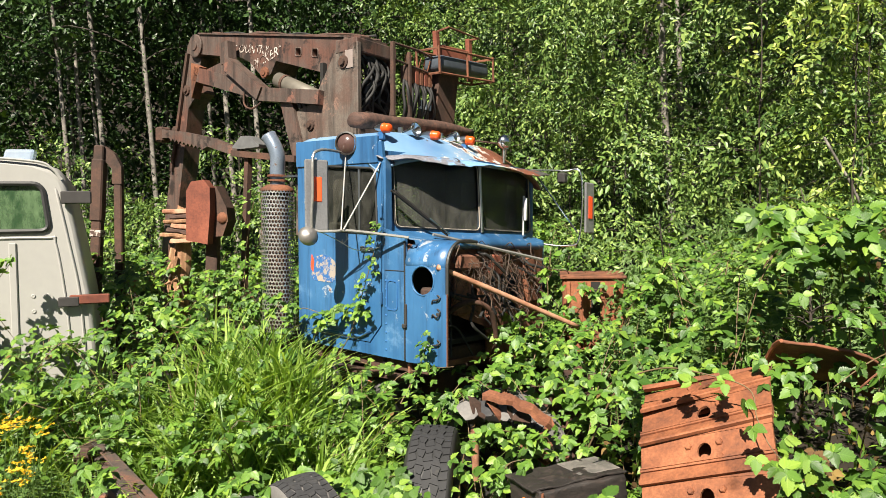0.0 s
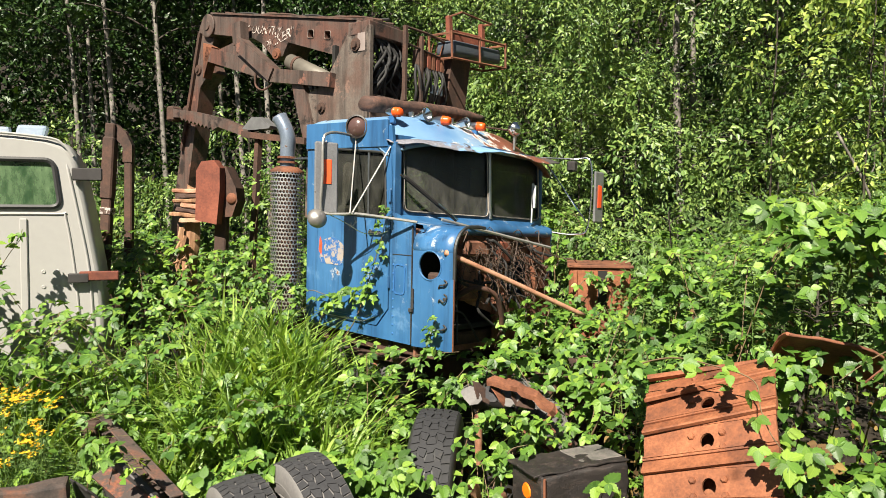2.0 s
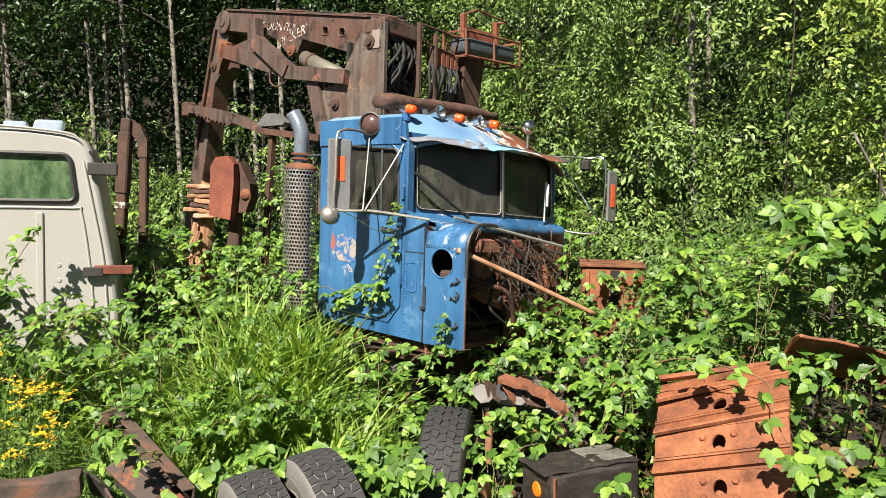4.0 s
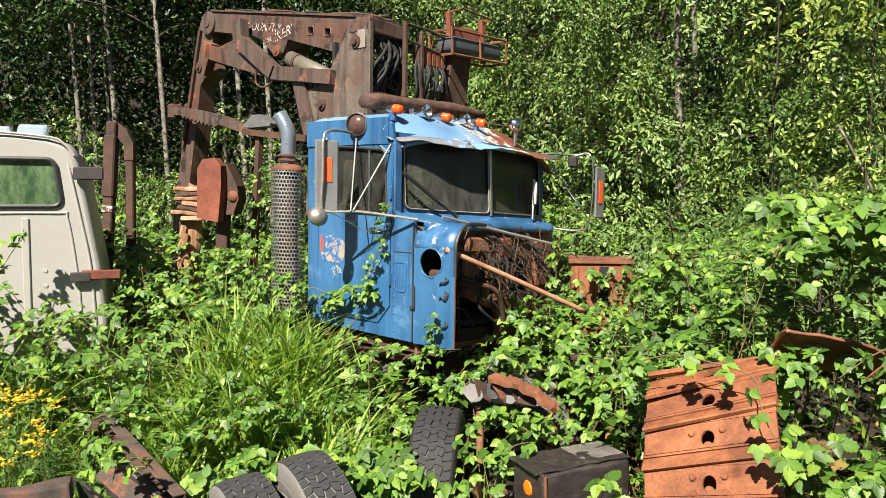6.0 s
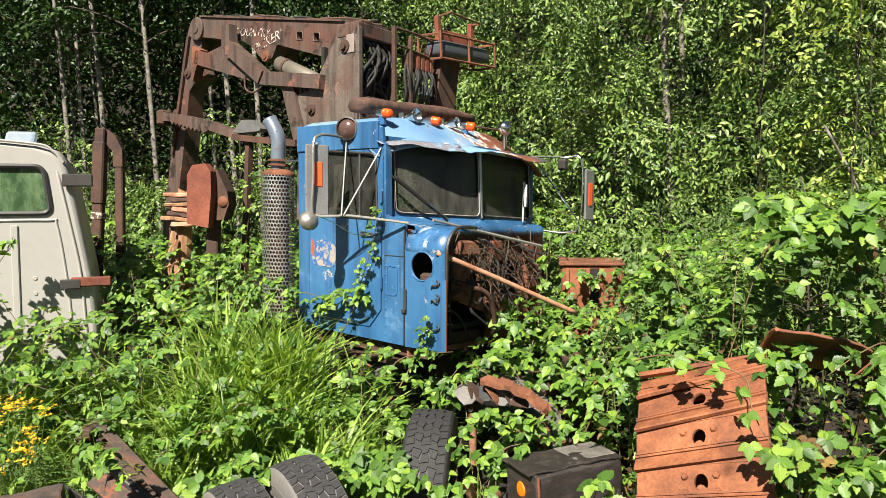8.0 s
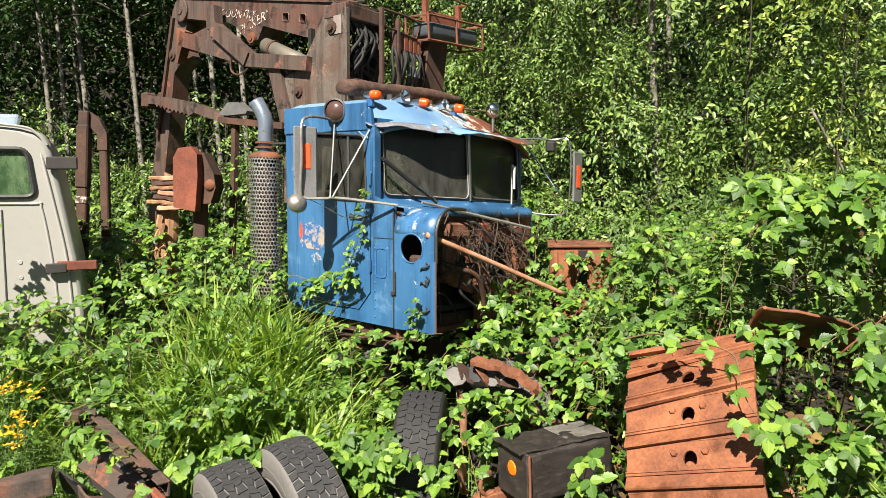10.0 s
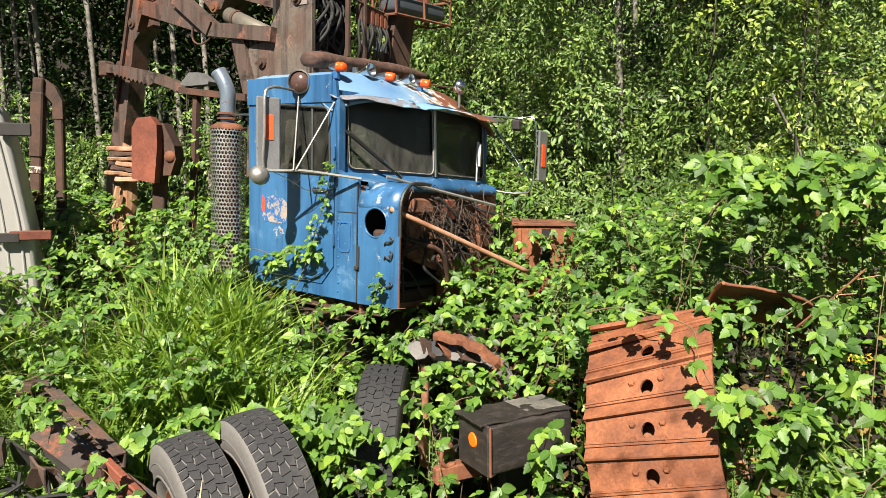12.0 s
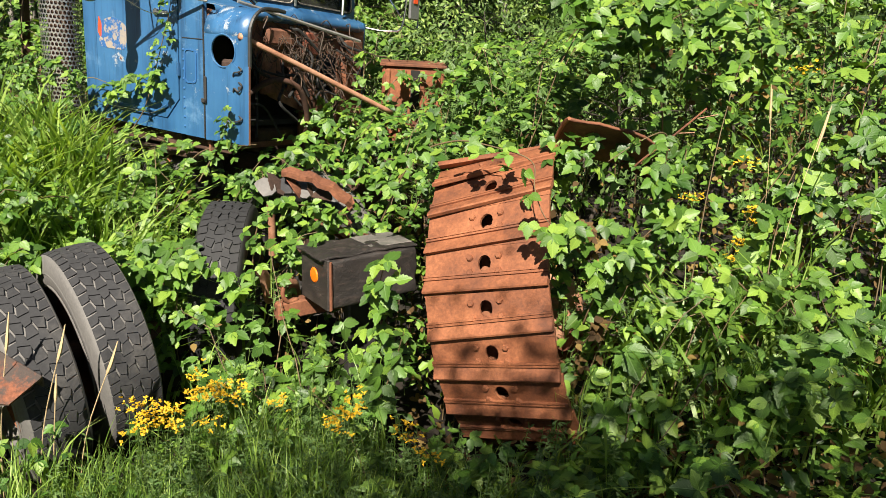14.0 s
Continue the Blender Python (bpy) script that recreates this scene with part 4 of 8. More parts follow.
for i in range(3):
    tp("hydraulic_valve", box((-1.75 + 0.06 * i, -0.36, 2.10 + 0.01 * i), (-1.71 + 0.06 * i, -0.33, 2.17), 0.005), BLACKM, mast)

boom_side = [(-1.0, 2.665), (-3.50, 3.065), (-3.60, 2.99), (-3.52, 2.86), (-2.75, 2.72), (-2.62, 2.66), (-2.40, 2.47), (-2.28, 2.50), (-2.20, 2.62), (-1.43, 2.40)]
boom = tp("boom", plate(boom_side, [round_poly([(f - 0.040, u - 0.029), (f + 0.036, u - 0.040), (f + 0.040, u + 0.029), (f - 0.036, u + 0.040)], 0.02, 2) for f, u in ((-1.86, 2.66), (-1.62, 2.62))], 0.30, lambda a, c, d: (a, -0.25 + d, c)), CRANE, crane, "long rust-brown box boom with painted words")
for f, u in ((-1.86, 2.66), (-1.62, 2.62)):
    o = round_poly([(f - 0.045, u - 0.034), (f + 0.041, u - 0.045), (f + 0.045, u + 0.034), (f - 0.041, u + 0.045)], 0.02, 2)
    tp("hole_rim", tube([(c.x, -0.253, c.y) for c in o] + [(o[0].x, -0.253, o[0].y)], 0.006, 5), CRANE_PALE, boom)
tp("top_flange", plate([(-1.0, 2.668), (-3.50, 3.068), (-3.50, 3.085), (-1.0, 2.685)], [], 0.34, lambda a, c, d: (a, -0.27 + d, c)), CRANE, boom)
for k in range(3):
    pts = [(-1.05 - 0.35 * i, -0.1 + 0.06 * k + 0.03 * math.sin(2.1 * i + k), 2.715 + 0.056 * i + (0.030 + 0.012 * k) * max(0, math.sin(1.9 * i + 2.3 * k))) for i in range(8)]
    tp("hose", tube(curve(pts, 4), 0.013, 6), (RUST_DARK, HOSE, RUST_DARK)[k], boom)
b = lathe([(0.0, 0.016), (0.05, 0.016), (0.052, 0.006), (0.115, 0.004), (0.125, 0.0), (0.125, -0.35)], 20, None, Matrix.Translation((-3.56, -0.27, 2.95)) @ Matrix.Rotation(radians(90), 4, "X"))
tp("elbow_boss", b, CRANE, boom)
b = plate([(-3.78, 2.98), (-3.70, 3.08), (-3.52, 3.08), (-3.46, 2.95), (-3.62, 2.55), (-3.56, 2.45), (-3.66, 2.40), (-3.78, 2.3), (-4.02, 1.2), (-4.35, -0.3), (-4.62, -0.3), (-4.25, 1.3), (-3.98, 2.3)],
          [], 0.20, lambda a, c, d: (a, -0.22 + d, c))
stick = tp("stick", b, CRANE, crane, "rusty stick of the crane hanging down")
tp("stick_rib", tube([(-3.75, -0.24, 2.9), (-4.12, -0.24, 1.6)], 0.025, 6), RUST_DARK, stick)
for u, f in ((2.93, -3.60), (2.50, -3.80), (2.06, -4.05)):
    tp("pin", lathe([(0.0, 0.035), (0.028, 0.035), (0.032, 0.02), (0.055, 0.018), (0.06, 0.0)], 10, None, Matrix.Translation((f, -0.22, u)) @ Matrix.Rotation(radians(90), 4, "X")), RUST_DARK, stick)


def bar(p, q, h, w, material, name, parent, l=-0.36, label=""):
    """A flat bar in the crane's plane from p to q (along, up), h deep and w wide."""
    p, q = Vector(p), Vector(q)
    n = (q - p).normalized()
    k = Vector((-n.y, n.x)) * h / 2
    return tp(name, plate([p + k, p - k, q - k, q + k], [], w, lambda a, c, d: (a, l + d, c)), material, parent, label)


link = bar((-3.46, 2.62), (-2.30, 2.30), 0.15, 0.10, CRANE, "link_bar", crane)
bar((-2.36, 2.29), (-1.42, 2.165), 0.13, 0.12, CRANE, "link_bar", crane, -0.40)
bar((-2.82, 2.65), (-2.26, 2.28), 0.14, 0.12, CRANE, "strut", crane, -0.42)
bar((-2.84, 2.86), (-2.82, 2.64), 0.14, 0.10, CRANE, "strut", crane, -0.41)
tp("gusset", plate([(-3.36, 2.62), (-2.9, 2.52), (-2.62, 2.46), (-2.9, 2.70)], [], 0.08, lambda a, c, d: (a, -0.34 + d, c)), CRANE, link)
tp("hook_plate", plate([(-3.50, 2.74), (-3.34, 2.68), (-3.50, 2.36)], [], 0.10, lambda a, c, d: (a, -0.36 + d, c)), RUST, link)
tp("wire_loop", tube(curve([(-2.55, -0.38, 2.33), (-2.54, -0.38, 2.20), (-2.42, -0.38, 2.15), (-2.28, -0.38, 2.20), (-2.30, -0.38, 2.28)], 5), 0.010, 6), RUST_DARK, link)
b = tube([(-2.22, -0.20, 2.44), (-1.50, -0.20, 2.15)], 0.078, 18)
ram = tp("hydraulic_ram", b, TANK, crane, "dull grey-tan hydraulic cylinder", True)
tp("ram_collar", tube([(-2.12, -0.20, 2.40), (-2.09, -0.20, 2.388)], 0.086, 18), RUST_DARK, ram)
tp("ram_eye", lathe([(0.0, 0.03), (0.03, 0.03), (0.034, 0.02), (0.055, 0.018), (0.06, 0.0)], 12, None, Matrix.Translation((-2.36, -0.26, 2.52)) @ Matrix.Rotation(radians(90), 4, "X")), RUST, ram)
bar((-1.95, 2.26), (-1.74, 1.62), 0.16, 0.06, CRANE, "mast_brace", crane, -0.36)
teeth = [(-3.98, 2.05), (-3.98, 1.95), (-3.80, 1.935)]
for i in range(9):
    teeth += [(-3.76 + 0.072 * i, 1.935 - 0.016 * i), (-3.725 + 0.072 * i, 1.895 - 0.016 * i)]
teeth += [(-3.05, 1.80), (-2.48, 1.655), (-2.48, 1.735), (-3.0, 1.89), (-3.5, 1.985)]
arm = tp("toothed_arm", plate(teeth, [], 0.10, lambda a, c, d: (a, -0.48 + d, c)), CRANE, crane, "rusty toothed grapple arm")
tp("arm_end", box((-4.02, -0.50, 1.90), (-3.90, -0.36, 2.07), 0.02), RUST_DARK, arm)
bar((-2.56, 1.70), (-1.60, 1.60), 0.06, 0.10, RUST_DARK, "carrier_bar", crane, -0.54)
bar((-2.36, 1.68), (-2.48, 0.1), 0.06, 0.05, RUST_DARK, "upright_bar", crane, -0.50)
b = plate([(-2.53, 1.75), (-2.40, 1.73), (-2.10, 1.735), (-2.09, 1.76), (-2.24, 1.85), (-2.38, 1.855)], [], 0.10, lambda a, c, d: (a, -0.55 + d, c))
tp("grey_wedge", b, plain("grey_galvanised", (0.17, 0.17, 0.17), 0.5, 0.4, 0.3, 14, 0.1), crane, "small grey metal wedge on the arm")

# operator's seat and valves beside the mast
st = tp("operator_platform", box((-1.20, 0.15, 1.93), (-0.82, 0.78, 1.98), 0.01), RUST_RED, crane, "operator station with valve levers and hoses")
for l in (-0.02, 0.20):
    tp("rail_post", box((-0.88, l, 2.0), (-0.84, l + 0.035, 2.67 if l < 0 else 2.62), 0.004), RUST_DARK, st)
b = tube(curve([(-0.86, -0.02, 2.66), (-0.86, 0.35, 2.66), (-0.86, 0.62, 2.62)], 5), 0.012, 6)
join(b, tube([(-0.86, -0.02, 2.52), (-0.86, 0.50, 2.48)], 0.010, 6))
tp("rail", b, RUST_DARK, st)
for i in range(6):
    v = tp("valve_block", box((-0.94, 0.18 + 0.065 * i, 2.34), (-0.86, 0.235 + 0.065 * i, 2.50 - 0.01 * (i % 2)), 0.008), rng.choice((RUST, RUST_DARK, RUST_RED)), st)
    tp("lever", tube([(-0.90, 0.205 + 0.065 * i, 2.5), (-0.90 + 0.04 * rng.random(), 0.205 + 0.065 * i, 2.60)], 0.007, 6), RUST, v)
for i in range(14):
    l0 = 0.17 + 0.028 * i + rng.uniform(-0.01, 0.01)
    tp("hose", tube(curve([(-0.88, l0, 2.36), (-0.86 + rng.uniform(-0.02, 0.04), l0 + rng.uniform(-0.03, 0.03), 2.25), (-0.86, l0 + rng.uniform(-0.05, 0.05), 2.10), (-0.92, l0 + rng.uniform(-0.05, 0.05), 1.98)], 5), 0.014, 6), HOSE, st, "", True)
for l in (0.36, 0.44, 0.50):
    tp("hose_fitting", tube([(-0.85, l, 2.12), (-0.85, l + 0.005, 2.20)], 0.018, 8), STEEL, st)
tp("seat_post", plate([(0.62, 1.95), (0.90, 1.95), (1.0, 2.58), (0.70, 2.55)], [], 0.10, lambda a, c, d: (-0.98 + d, a, c)), RUST_DARK, st)
m = Matrix.Translation((-0.86, 0.93, 2.63)) @ Matrix.Rotation(radians(4), 4, "X")
b = box((-0.12, -0.38, -0.09), (0.12, 0.40, 0.05), 0.045, m, None, 3)
seat = tp("operator_seat", b, plain("slate_vinyl", (0.055, 0.065, 0.08), 0.5, 0, 0.3, 10, 0.15), crane, "dark grey vinyl seat in a rusty basket", True)
for z in (-0.13, 0.10):
    b = tube([m @ Vector(p) for p in ((-0.14, -0.44, z), (0.14, -0.44, z), (0.14, 0.44, z), (-0.14, 0.44, z), (-0.14, -0.44, z))], 0.012, 6)
    tp("basket_ring", b, RUST, seat)
for x, y in ((0.14, -0.44), (0.14, 0.0), (0.14, 0.44), (-0.14, 0.44), (-0.14, -0.44)):
    tp("basket_bar", tube([m @ Vector((x, y, -0.13)), m @ Vector((x, y, 0.12))], 0.012, 6), RUST, seat)
for y in (-0.12, 0.42):
    tp("back_post", box((-0.17, y - 0.03, -0.1), (-0.12, y + 0.03, 0.34), 0.006, m), RUST_RED, seat)
tp("back_rail", box((-0.165, -0.12, 0.08), (-0.14, 0.42, 0.22), 0.006, m), RUST_RED, seat)
tp("back_top", tube([m @ Vector(p) for p in ((-0.15, -0.12, 0.33), (0.0, -0.1, 0.36), (0.0, 0.40, 0.32), (-0.15, 0.42, 0.33))], 0.010, 6), RUST, seat)

# weathered timber lying across behind the roof
b = bmesh.new()
rows_ = []
for i in range(15):
    t = i / 14
    c = Vector((-0.86, -0.50 + 1.66 * t, 1.90 + 0.085 * t + 0.02 * math.sin(t * 3.1)))
    h = 0.066 + 0.014 * noise.noise((t * 5, 0, 0)) - 0.02 * smooth(0.85, 1, t)
    rows_.append([b.verts.new(c + Vector((1.25 * h * math.cos(q), 0.01 * noise.noise((t * 9, q, 1)), h * math.sin(q))) * (1 + 0.10 * noise.noise((math.cos(q) * 2, math.sin(q) * 2, t * 3)) * 0.05)) for q in [math.tau * i / 12 for i in range(12)]])
for u, v in zip(rows_, rows_[1:]):
    for k in range(12):
        b.faces.new((u[k], u[(k + 1) % 12], v[(k + 1) % 12], v[k]))
b.faces.new(rows_[0][::-1]), b.faces.new(rows_[-1])
tp("timber_bumper", b, WOOD_GREY, crane, "weathered reddish timber lying behind the roof", True)


def words(text, size, p, tilt, parent):
    """Letters lying on the boom's side."""
    cu = bpy.data.curves.new("letters", "FONT")
    cu.body, cu.size, cu.extrude, cu.shear, cu.resolution_u = text, size, 0.001, 0.25, 2
    ob = bpy.data.objects.new("letters", cu)
    scene.collection.objects.link(ob)
    me = bpy.data.meshes.new_from_object(ob.evaluated_get(bpy.context.evaluated_depsgraph_get()))
    bpy.data.objects.remove(ob)
    b = bmesh.new()
    b.from_mesh(me)
    b.transform(Matrix.Translation(p) @ Matrix.Rotation(radians(tilt), 4, "Y") @ Matrix.Rotation(radians(90), 4, "X"))
    return tp("letters", b, LETTER, parent, "hand-painted pale letters")


words('"COUNTRY', 0.12, (-2.93, -0.254, 2.80), 9, boom)
words('PICKER"', 0.13, (-2.56, -0.254, 2.57), -14, boom)

# pipe and strip across the empty engine bay
pipe = lone("rusty_pipe", tube(curve([(-0.045, 5.30, 2.14), (0.35, 5.50, 1.955), (0.70, 5.68, 1.785), (1.04, 5.86, 1.62)], 5), 0.019, 10), RUST_PIPE, "long rusty pipe leaning out of the engine bay", "pipe", smooth=True)
tp("bonnet_strip", tube([(0.12, -0.62, 0.935), (0.30, -0.12, 0.84), (0.50, 0.36, 0.745)], 0.013, 6), POLE, truck, "thin pale bonnet strip")


# ---- tyres ----
def tyre_parts(parent, tread_material=TYRE, side_material=TYRE_SIDE, rad=0.54, wide=0.28, rim=True):
    """A truck tyre about the x axis with moulded zigzag tread blocks."""
    h = wide / 2
    turn = Matrix.Rotation(radians(90), 4, "Y")
    prof = [(0.29, -h * 0.62), (0.31, -h * 0.80), (0.38, -h * 1.0), (0.45, -h * 1.02), (rad - 0.035, -h * 0.93), (rad - 0.014, -h * 0.84),
            (rad - 0.010, 0), (rad - 0.014, h * 0.84), (rad - 0.035, h * 0.93), (0.45, h * 1.02), (0.38, h * 1.0), (0.31, h * 0.80), (0.29, h * 0.62), (0.29, 0), (0.29, -h * 0.62)]
    body = part("carcass", lathe(prof, 64, None, turn), side_material, parent, "weathered grey sidewall", True)
    for r in (0.36, 0.43):
        part("sidewall_rib", lathe([(r, -h * 1.0), (r + 0.006, -h * 1.05), (r + 0.014, -h * 1.0)], 48, None, turn), side_material, body, "", True)
    b = bmesh.new()
    cols, n = 5, 58
    L = math.tau / n
    edges = [-0.84, -0.50, -0.17, 0.17, 0.50, 0.84]
    for c in range(cols):
        for k in range(n):
            def corner(side, end, low, c=c, k=k):
                x = edges[c + side] * h
                if 0 < c + side < cols:      # zigzag grooves between the rows
                    x += 0.045 * h * (1 if (k + end + c + side) % 2 else -1)
                x += (0.009 if not side else -0.009) * h * 2
                a = (k + end + 0.5 * (c % 2) + 0.11 * (1 if (side + c) % 2 else -1)) * L
                a += (0.045 if not end else -0.045) * L * (2.0 if c in (0, cols - 1) else 1.0)
                r = rad - low - 0.016 * (abs(x) / h) ** 3
                return b.verts.new((x, r * math.sin(a), r * math.cos(a)))
            order = ((0, 0), (1, 0), (1, 1), (0, 1))
            top, base = [corner(p, q, 0.0) for p, q in order], [corner(p, q, 0.014) for p, q in order]
            b.faces.new(top)
            for i in range(4):
                b.faces.new((base[i], base[(i + 1) % 4], top[(i + 1) % 4], top[i]))
    part("tread", b, tread_material, parent, "worn zigzag tread blocks")
    if rim:
        b = lathe([(0.0, -0.02), (0.12, -0.02), (0.14, -0.05), (0.20, -0.05), (0.24, 0.02), (0.28, -0.10), (0.292, -0.10), (0.292, 0.10), (0.28, 0.10)], 32, None, turn)
        part("rim", b, RUST, parent, "rusted wheel rim", True)


TYRE_AX = Vector((math.cos(radians(31)), math.sin(radians(31)), 0.13))
tyre = thing("truck_tyre", frame_of((-0.725, 4.02, 0.55), TYRE_AX), "worn truck tyre standing upright beside its twin in the weeds", "tyre", "pair of dual tyres")
tyre_parts(tyre)
p = Vector((-0.725, 4.02, 0.55)) - 0.345 * TYRE_AX
tyre2 = thing("truck_tyre", frame_of((p.x, p.y, p.z - 0.02), TYRE_AX), "worn truck tyre standing upright beside its twin in the weeds", "tyre", "pair of dual tyres")
tyre_parts(tyre2)
lt = thing("loose_tyre", frame_of((-0.10, 4.62, 0.66), (1.0, -0.10, -0.05)), "dark worn tyre standing half hidden by brambles", "tyre")
tyre_parts(lt, TYRE_BLACK, BLACK, 0.525, 0.29, False)

# front wheel of the truck under a rusty arch
fw_ = thing("front_wheel", frame_of((0.38, 5.12, 0.80), (0.62, 0.78, 0)), "rotten front wheel sunk among brambles", "wheel")
tyre_parts(fw_, TYRE_SIDE, BLACKM, 0.50, 0.26, False)
rr = random.Random(3)
for k in range(9):               # torn strips of tread and cord
    a = radians(20 + 11 * k)
    q = [Vector((-0.13 + 0.03 * j + rr.uniform(-0.02, 0.02), -(0.44 + 0.025 * j) * math.cos(a + 0.05 * j), (0.44 + 0.025 * j) * math.sin(a + 0.05 * j) + rr.uniform(-0.02, 0.02))) for j in range(4)]
    part("torn_strip", tube(curve(q, 3), rr.uniform(0.008, 0.02), 5), rr.choice((TYRE_SIDE, RUST, BLACKM)), fw_)


def channel(p, q, w, h, t, up=(0, 0, 1)):
    """A C-section beam from p to q."""
    p, q = Vector(p), Vector(q)
    n = (q - p).length
    b = box((0, -w / 2, h / 2 - t), (n, w / 2, h / 2), 0.003)
    join(b, box((0, -w / 2, -h / 2), (n, w / 2, -h / 2 + t), 0.003))
    join(b, box((0, w / 2 - t, -h / 2 + t), (n, w / 2, h / 2 - t), 0.002))
    b.transform(frame_of(p, q - p, up))
    return b


arch_m = frame_of((0.26, 4.72, 0.82), (0.25, 0.97, 0.1))
arch = thing("wheel_arch", arch_m, "broken rusty wheel arch with torn plates and pipe ends", "wheel arch")
for first, last, r0, wide in ((42, 92, 0.560, 0.085), (4, 22, 0.530, 0.05)):
    b = bmesh.new()
    pr = []
    for k in range(13):
        a = radians(first + (last - first) * k / 12)
        c, s_ = math.cos(a), math.sin(a)
        r = r0 + 0.008 * math.sin(k * 1.9)
        torn = 0.022 * noise.noise((k * 0.9, first, 3)) + (0.03 if k in (0, 12) else 0)
        pr.append([b.verts.new((x, -q * c, q * s_)) for x, q in ((-0.05 + torn, r - 0.03), (-0.05 + torn, r), (wide - 0.05 - torn, r + 0.012), (wide - 0.05 - torn, r - 0.025), (wide - 0.06 - torn, r - 0.02), (wide - 0.06 - torn, r), (-0.04 + torn, r - 0.011), (-0.04 + torn, r - 0.03))])
    for u, v in zip(pr, pr[1:]):
        for k in range(8):
            b.faces.new((u[k], u[(k + 1) % 8], v[(k + 1) % 8], v[k]))
    b.faces.new(pr[0][::-1]), b.faces.new(pr[-1])
    part("arch_strip", b, RUST, arch)
ar = random.Random(12)
for k in range(7):               # torn layers beneath the arch
    p = Vector((0.13 + 0.055 * k, 4.66 + 0.02 * (k % 3), 1.275 + 0.02 * (k % 2) - 0.013 * max(0, k - 3)))
    n = 9
    out = [((0.05 + 0.025 * ar.random()) * math.cos(math.tau * i / n) * 1.5, (0.04 + 0.025 * ar.random()) * math.sin(math.tau * i / n)) for i in range(n)]
    m = arch_m.inverted() @ Matrix.Translation(p) @ Matrix.Rotation(ar.uniform(-0.5, 0.9), 4, "Y") @ Matrix.Rotation(ar.uniform(0.1, 0.8), 4, "X") @ Matrix.Rotation(ar.uniform(0, 6), 4, "Z")
    b = plate(out, [], 0.006, lambda u, v, d, m=m: m @ Vector((u, v, d + 0.012 * math.sin(u * 40))))
    part("torn_plate", b, (TYRE_SIDE, RUST_DARK, TYRE, RUST, TYRE_SIDE)[k % 5], arch)
IN = arch_m.inverted()
for pts, w in (([(0.38, 4.52, 1.18), (0.50, 4.44, 1.11), (0.60, 4.36, 1.04)], 0.035), ([(0.58, 4.58, 1.15), (0.63, 4.52, 1.08)], 0.018)):
    part("bent_strip", channel(IN @ Vector(pts[0]), IN @ Vector(pts[-1]), w * 2, w, 0.008), RUST, arch)
for pts, r in (([(0.17, 4.50, 0.9), (0.17, 4.44, 1.12), (0.16, 4.40, 1.22)], 0.022), ([(0.30, 4.25, 0.70), (0.28, 4.14, 0.83), (0.24, 4.05, 0.87)], 0.042), ([(0.16, 4.2, 0.72), (0.14, 4.1, 0.88), (0.12, 4.05, 0.94)], 0.030)):
    b = tube(curve([IN @ Vector(q) for q in pts], 5), r, 12, None, False)
    join(b, tube(curve([IN @ Vector(q) for q in pts], 5), r * 0.8, 12, None, False))
    part("pipe_end", b, RUST_PIPE, arch, "", True)

# ---- old trailer frame beside the tyres ----
tf = thing("trailer_frame", Matrix.Translation((-1.5, 3.9, 0.0)), "rusty broken trailer frame lying in the grass", "frame")
tf_inv = Matrix.Translation((1.5, -3.9, 0.0))


def tfp(name, b, material, parent=tf, label="", smooth_=False):
    b.transform(tf_inv)
    return part(name, b, material, parent, label, smooth_)


RAIL = rusty("burnt_rail", (0.022, 0.019, 0.018), (0.075, 0.055, 0.047), (0.20, 0.080, 0.045), 5.5, 0.8, 0.5)
tfp("side_rail", channel((-2.15, 4.55, 1.13), (-1.40, 3.76, 0.93), 0.07, 0.09, 0.012), RAIL, tf, "rusty channel rail")
b = box((0, -0.055, -0.052), (1.18, 0.055, 0.052), 0.012, None, None, 2)
bmesh.ops.subdivide_edges(b, edges=[q for q in b.edges if q.calc_length() > 0.3], cuts=14, use_grid_fill=True)
for v in b.verts:
    v.co += Vector((0, 0.02, 0.022)) * noise.noise(v.co * 4.5) + Vector((0, 0, 0.03)) * math.sin(v.co.x * 2.4)
b.transform(frame_of((-2.98, 3.20, 0.97), (1.0, 0.36, 0.06)))
tfp("bent_beam", b, RAIL, tf, "dented rusty box beam")
rs = random.Random(14)
for i in range(11):              # torn sheet, brackets and hose where the frame broke
    p0 = Vector((-1.78 + 0.055 * i + rs.uniform(-0.05, 0.05), 3.66 - 0.028 * i + rs.uniform(-0.05, 0.05), 0.98 - 0.022 * i + rs.uniform(-0.06, 0.05)))
    b = box((-rs.uniform(0.04, 0.13), -0.006, -rs.uniform(0.03, 0.10)), (rs.uniform(0.04, 0.13), 0.006, rs.uniform(0.03, 0.09)), 0.003)
    bmesh.ops.subdivide_edges(b, edges=list(b.edges), cuts=2, use_grid_fill=True)
    for v in b.verts:
        v.co += Vector((0.02, 0.03, 0.02)) * noise.noise(v.co * 9 + Vector((i, 0, 0)))
    b.transform(frame_of(p0, (rs.uniform(0.4, 1), rs.uniform(-0.9, 0.2), rs.uniform(-0.7, 0.3)), (rs.uniform(-0.6, 0.6), -0.4, 1)))
    tfp("torn_plate", b, (BLACKM, RAIL, RUST_DARK, RUST_RED)[i % 4 if i % 3 else 0])
TORN_RUST = weathered("flaking_frame_paint", (0.060, 0.043, 0.036), (0.030, 0.024, 0.022), (0.25, 0.090, 0.048), 0.50, 0.75, 0.05, 5, 0.5, None, 0.10)
run = Vector((0.98, -0.50, -0.42))
fm = frame_of((-1.78, 3.74, 1.10), run, (0.1, -0.55, 0.83))
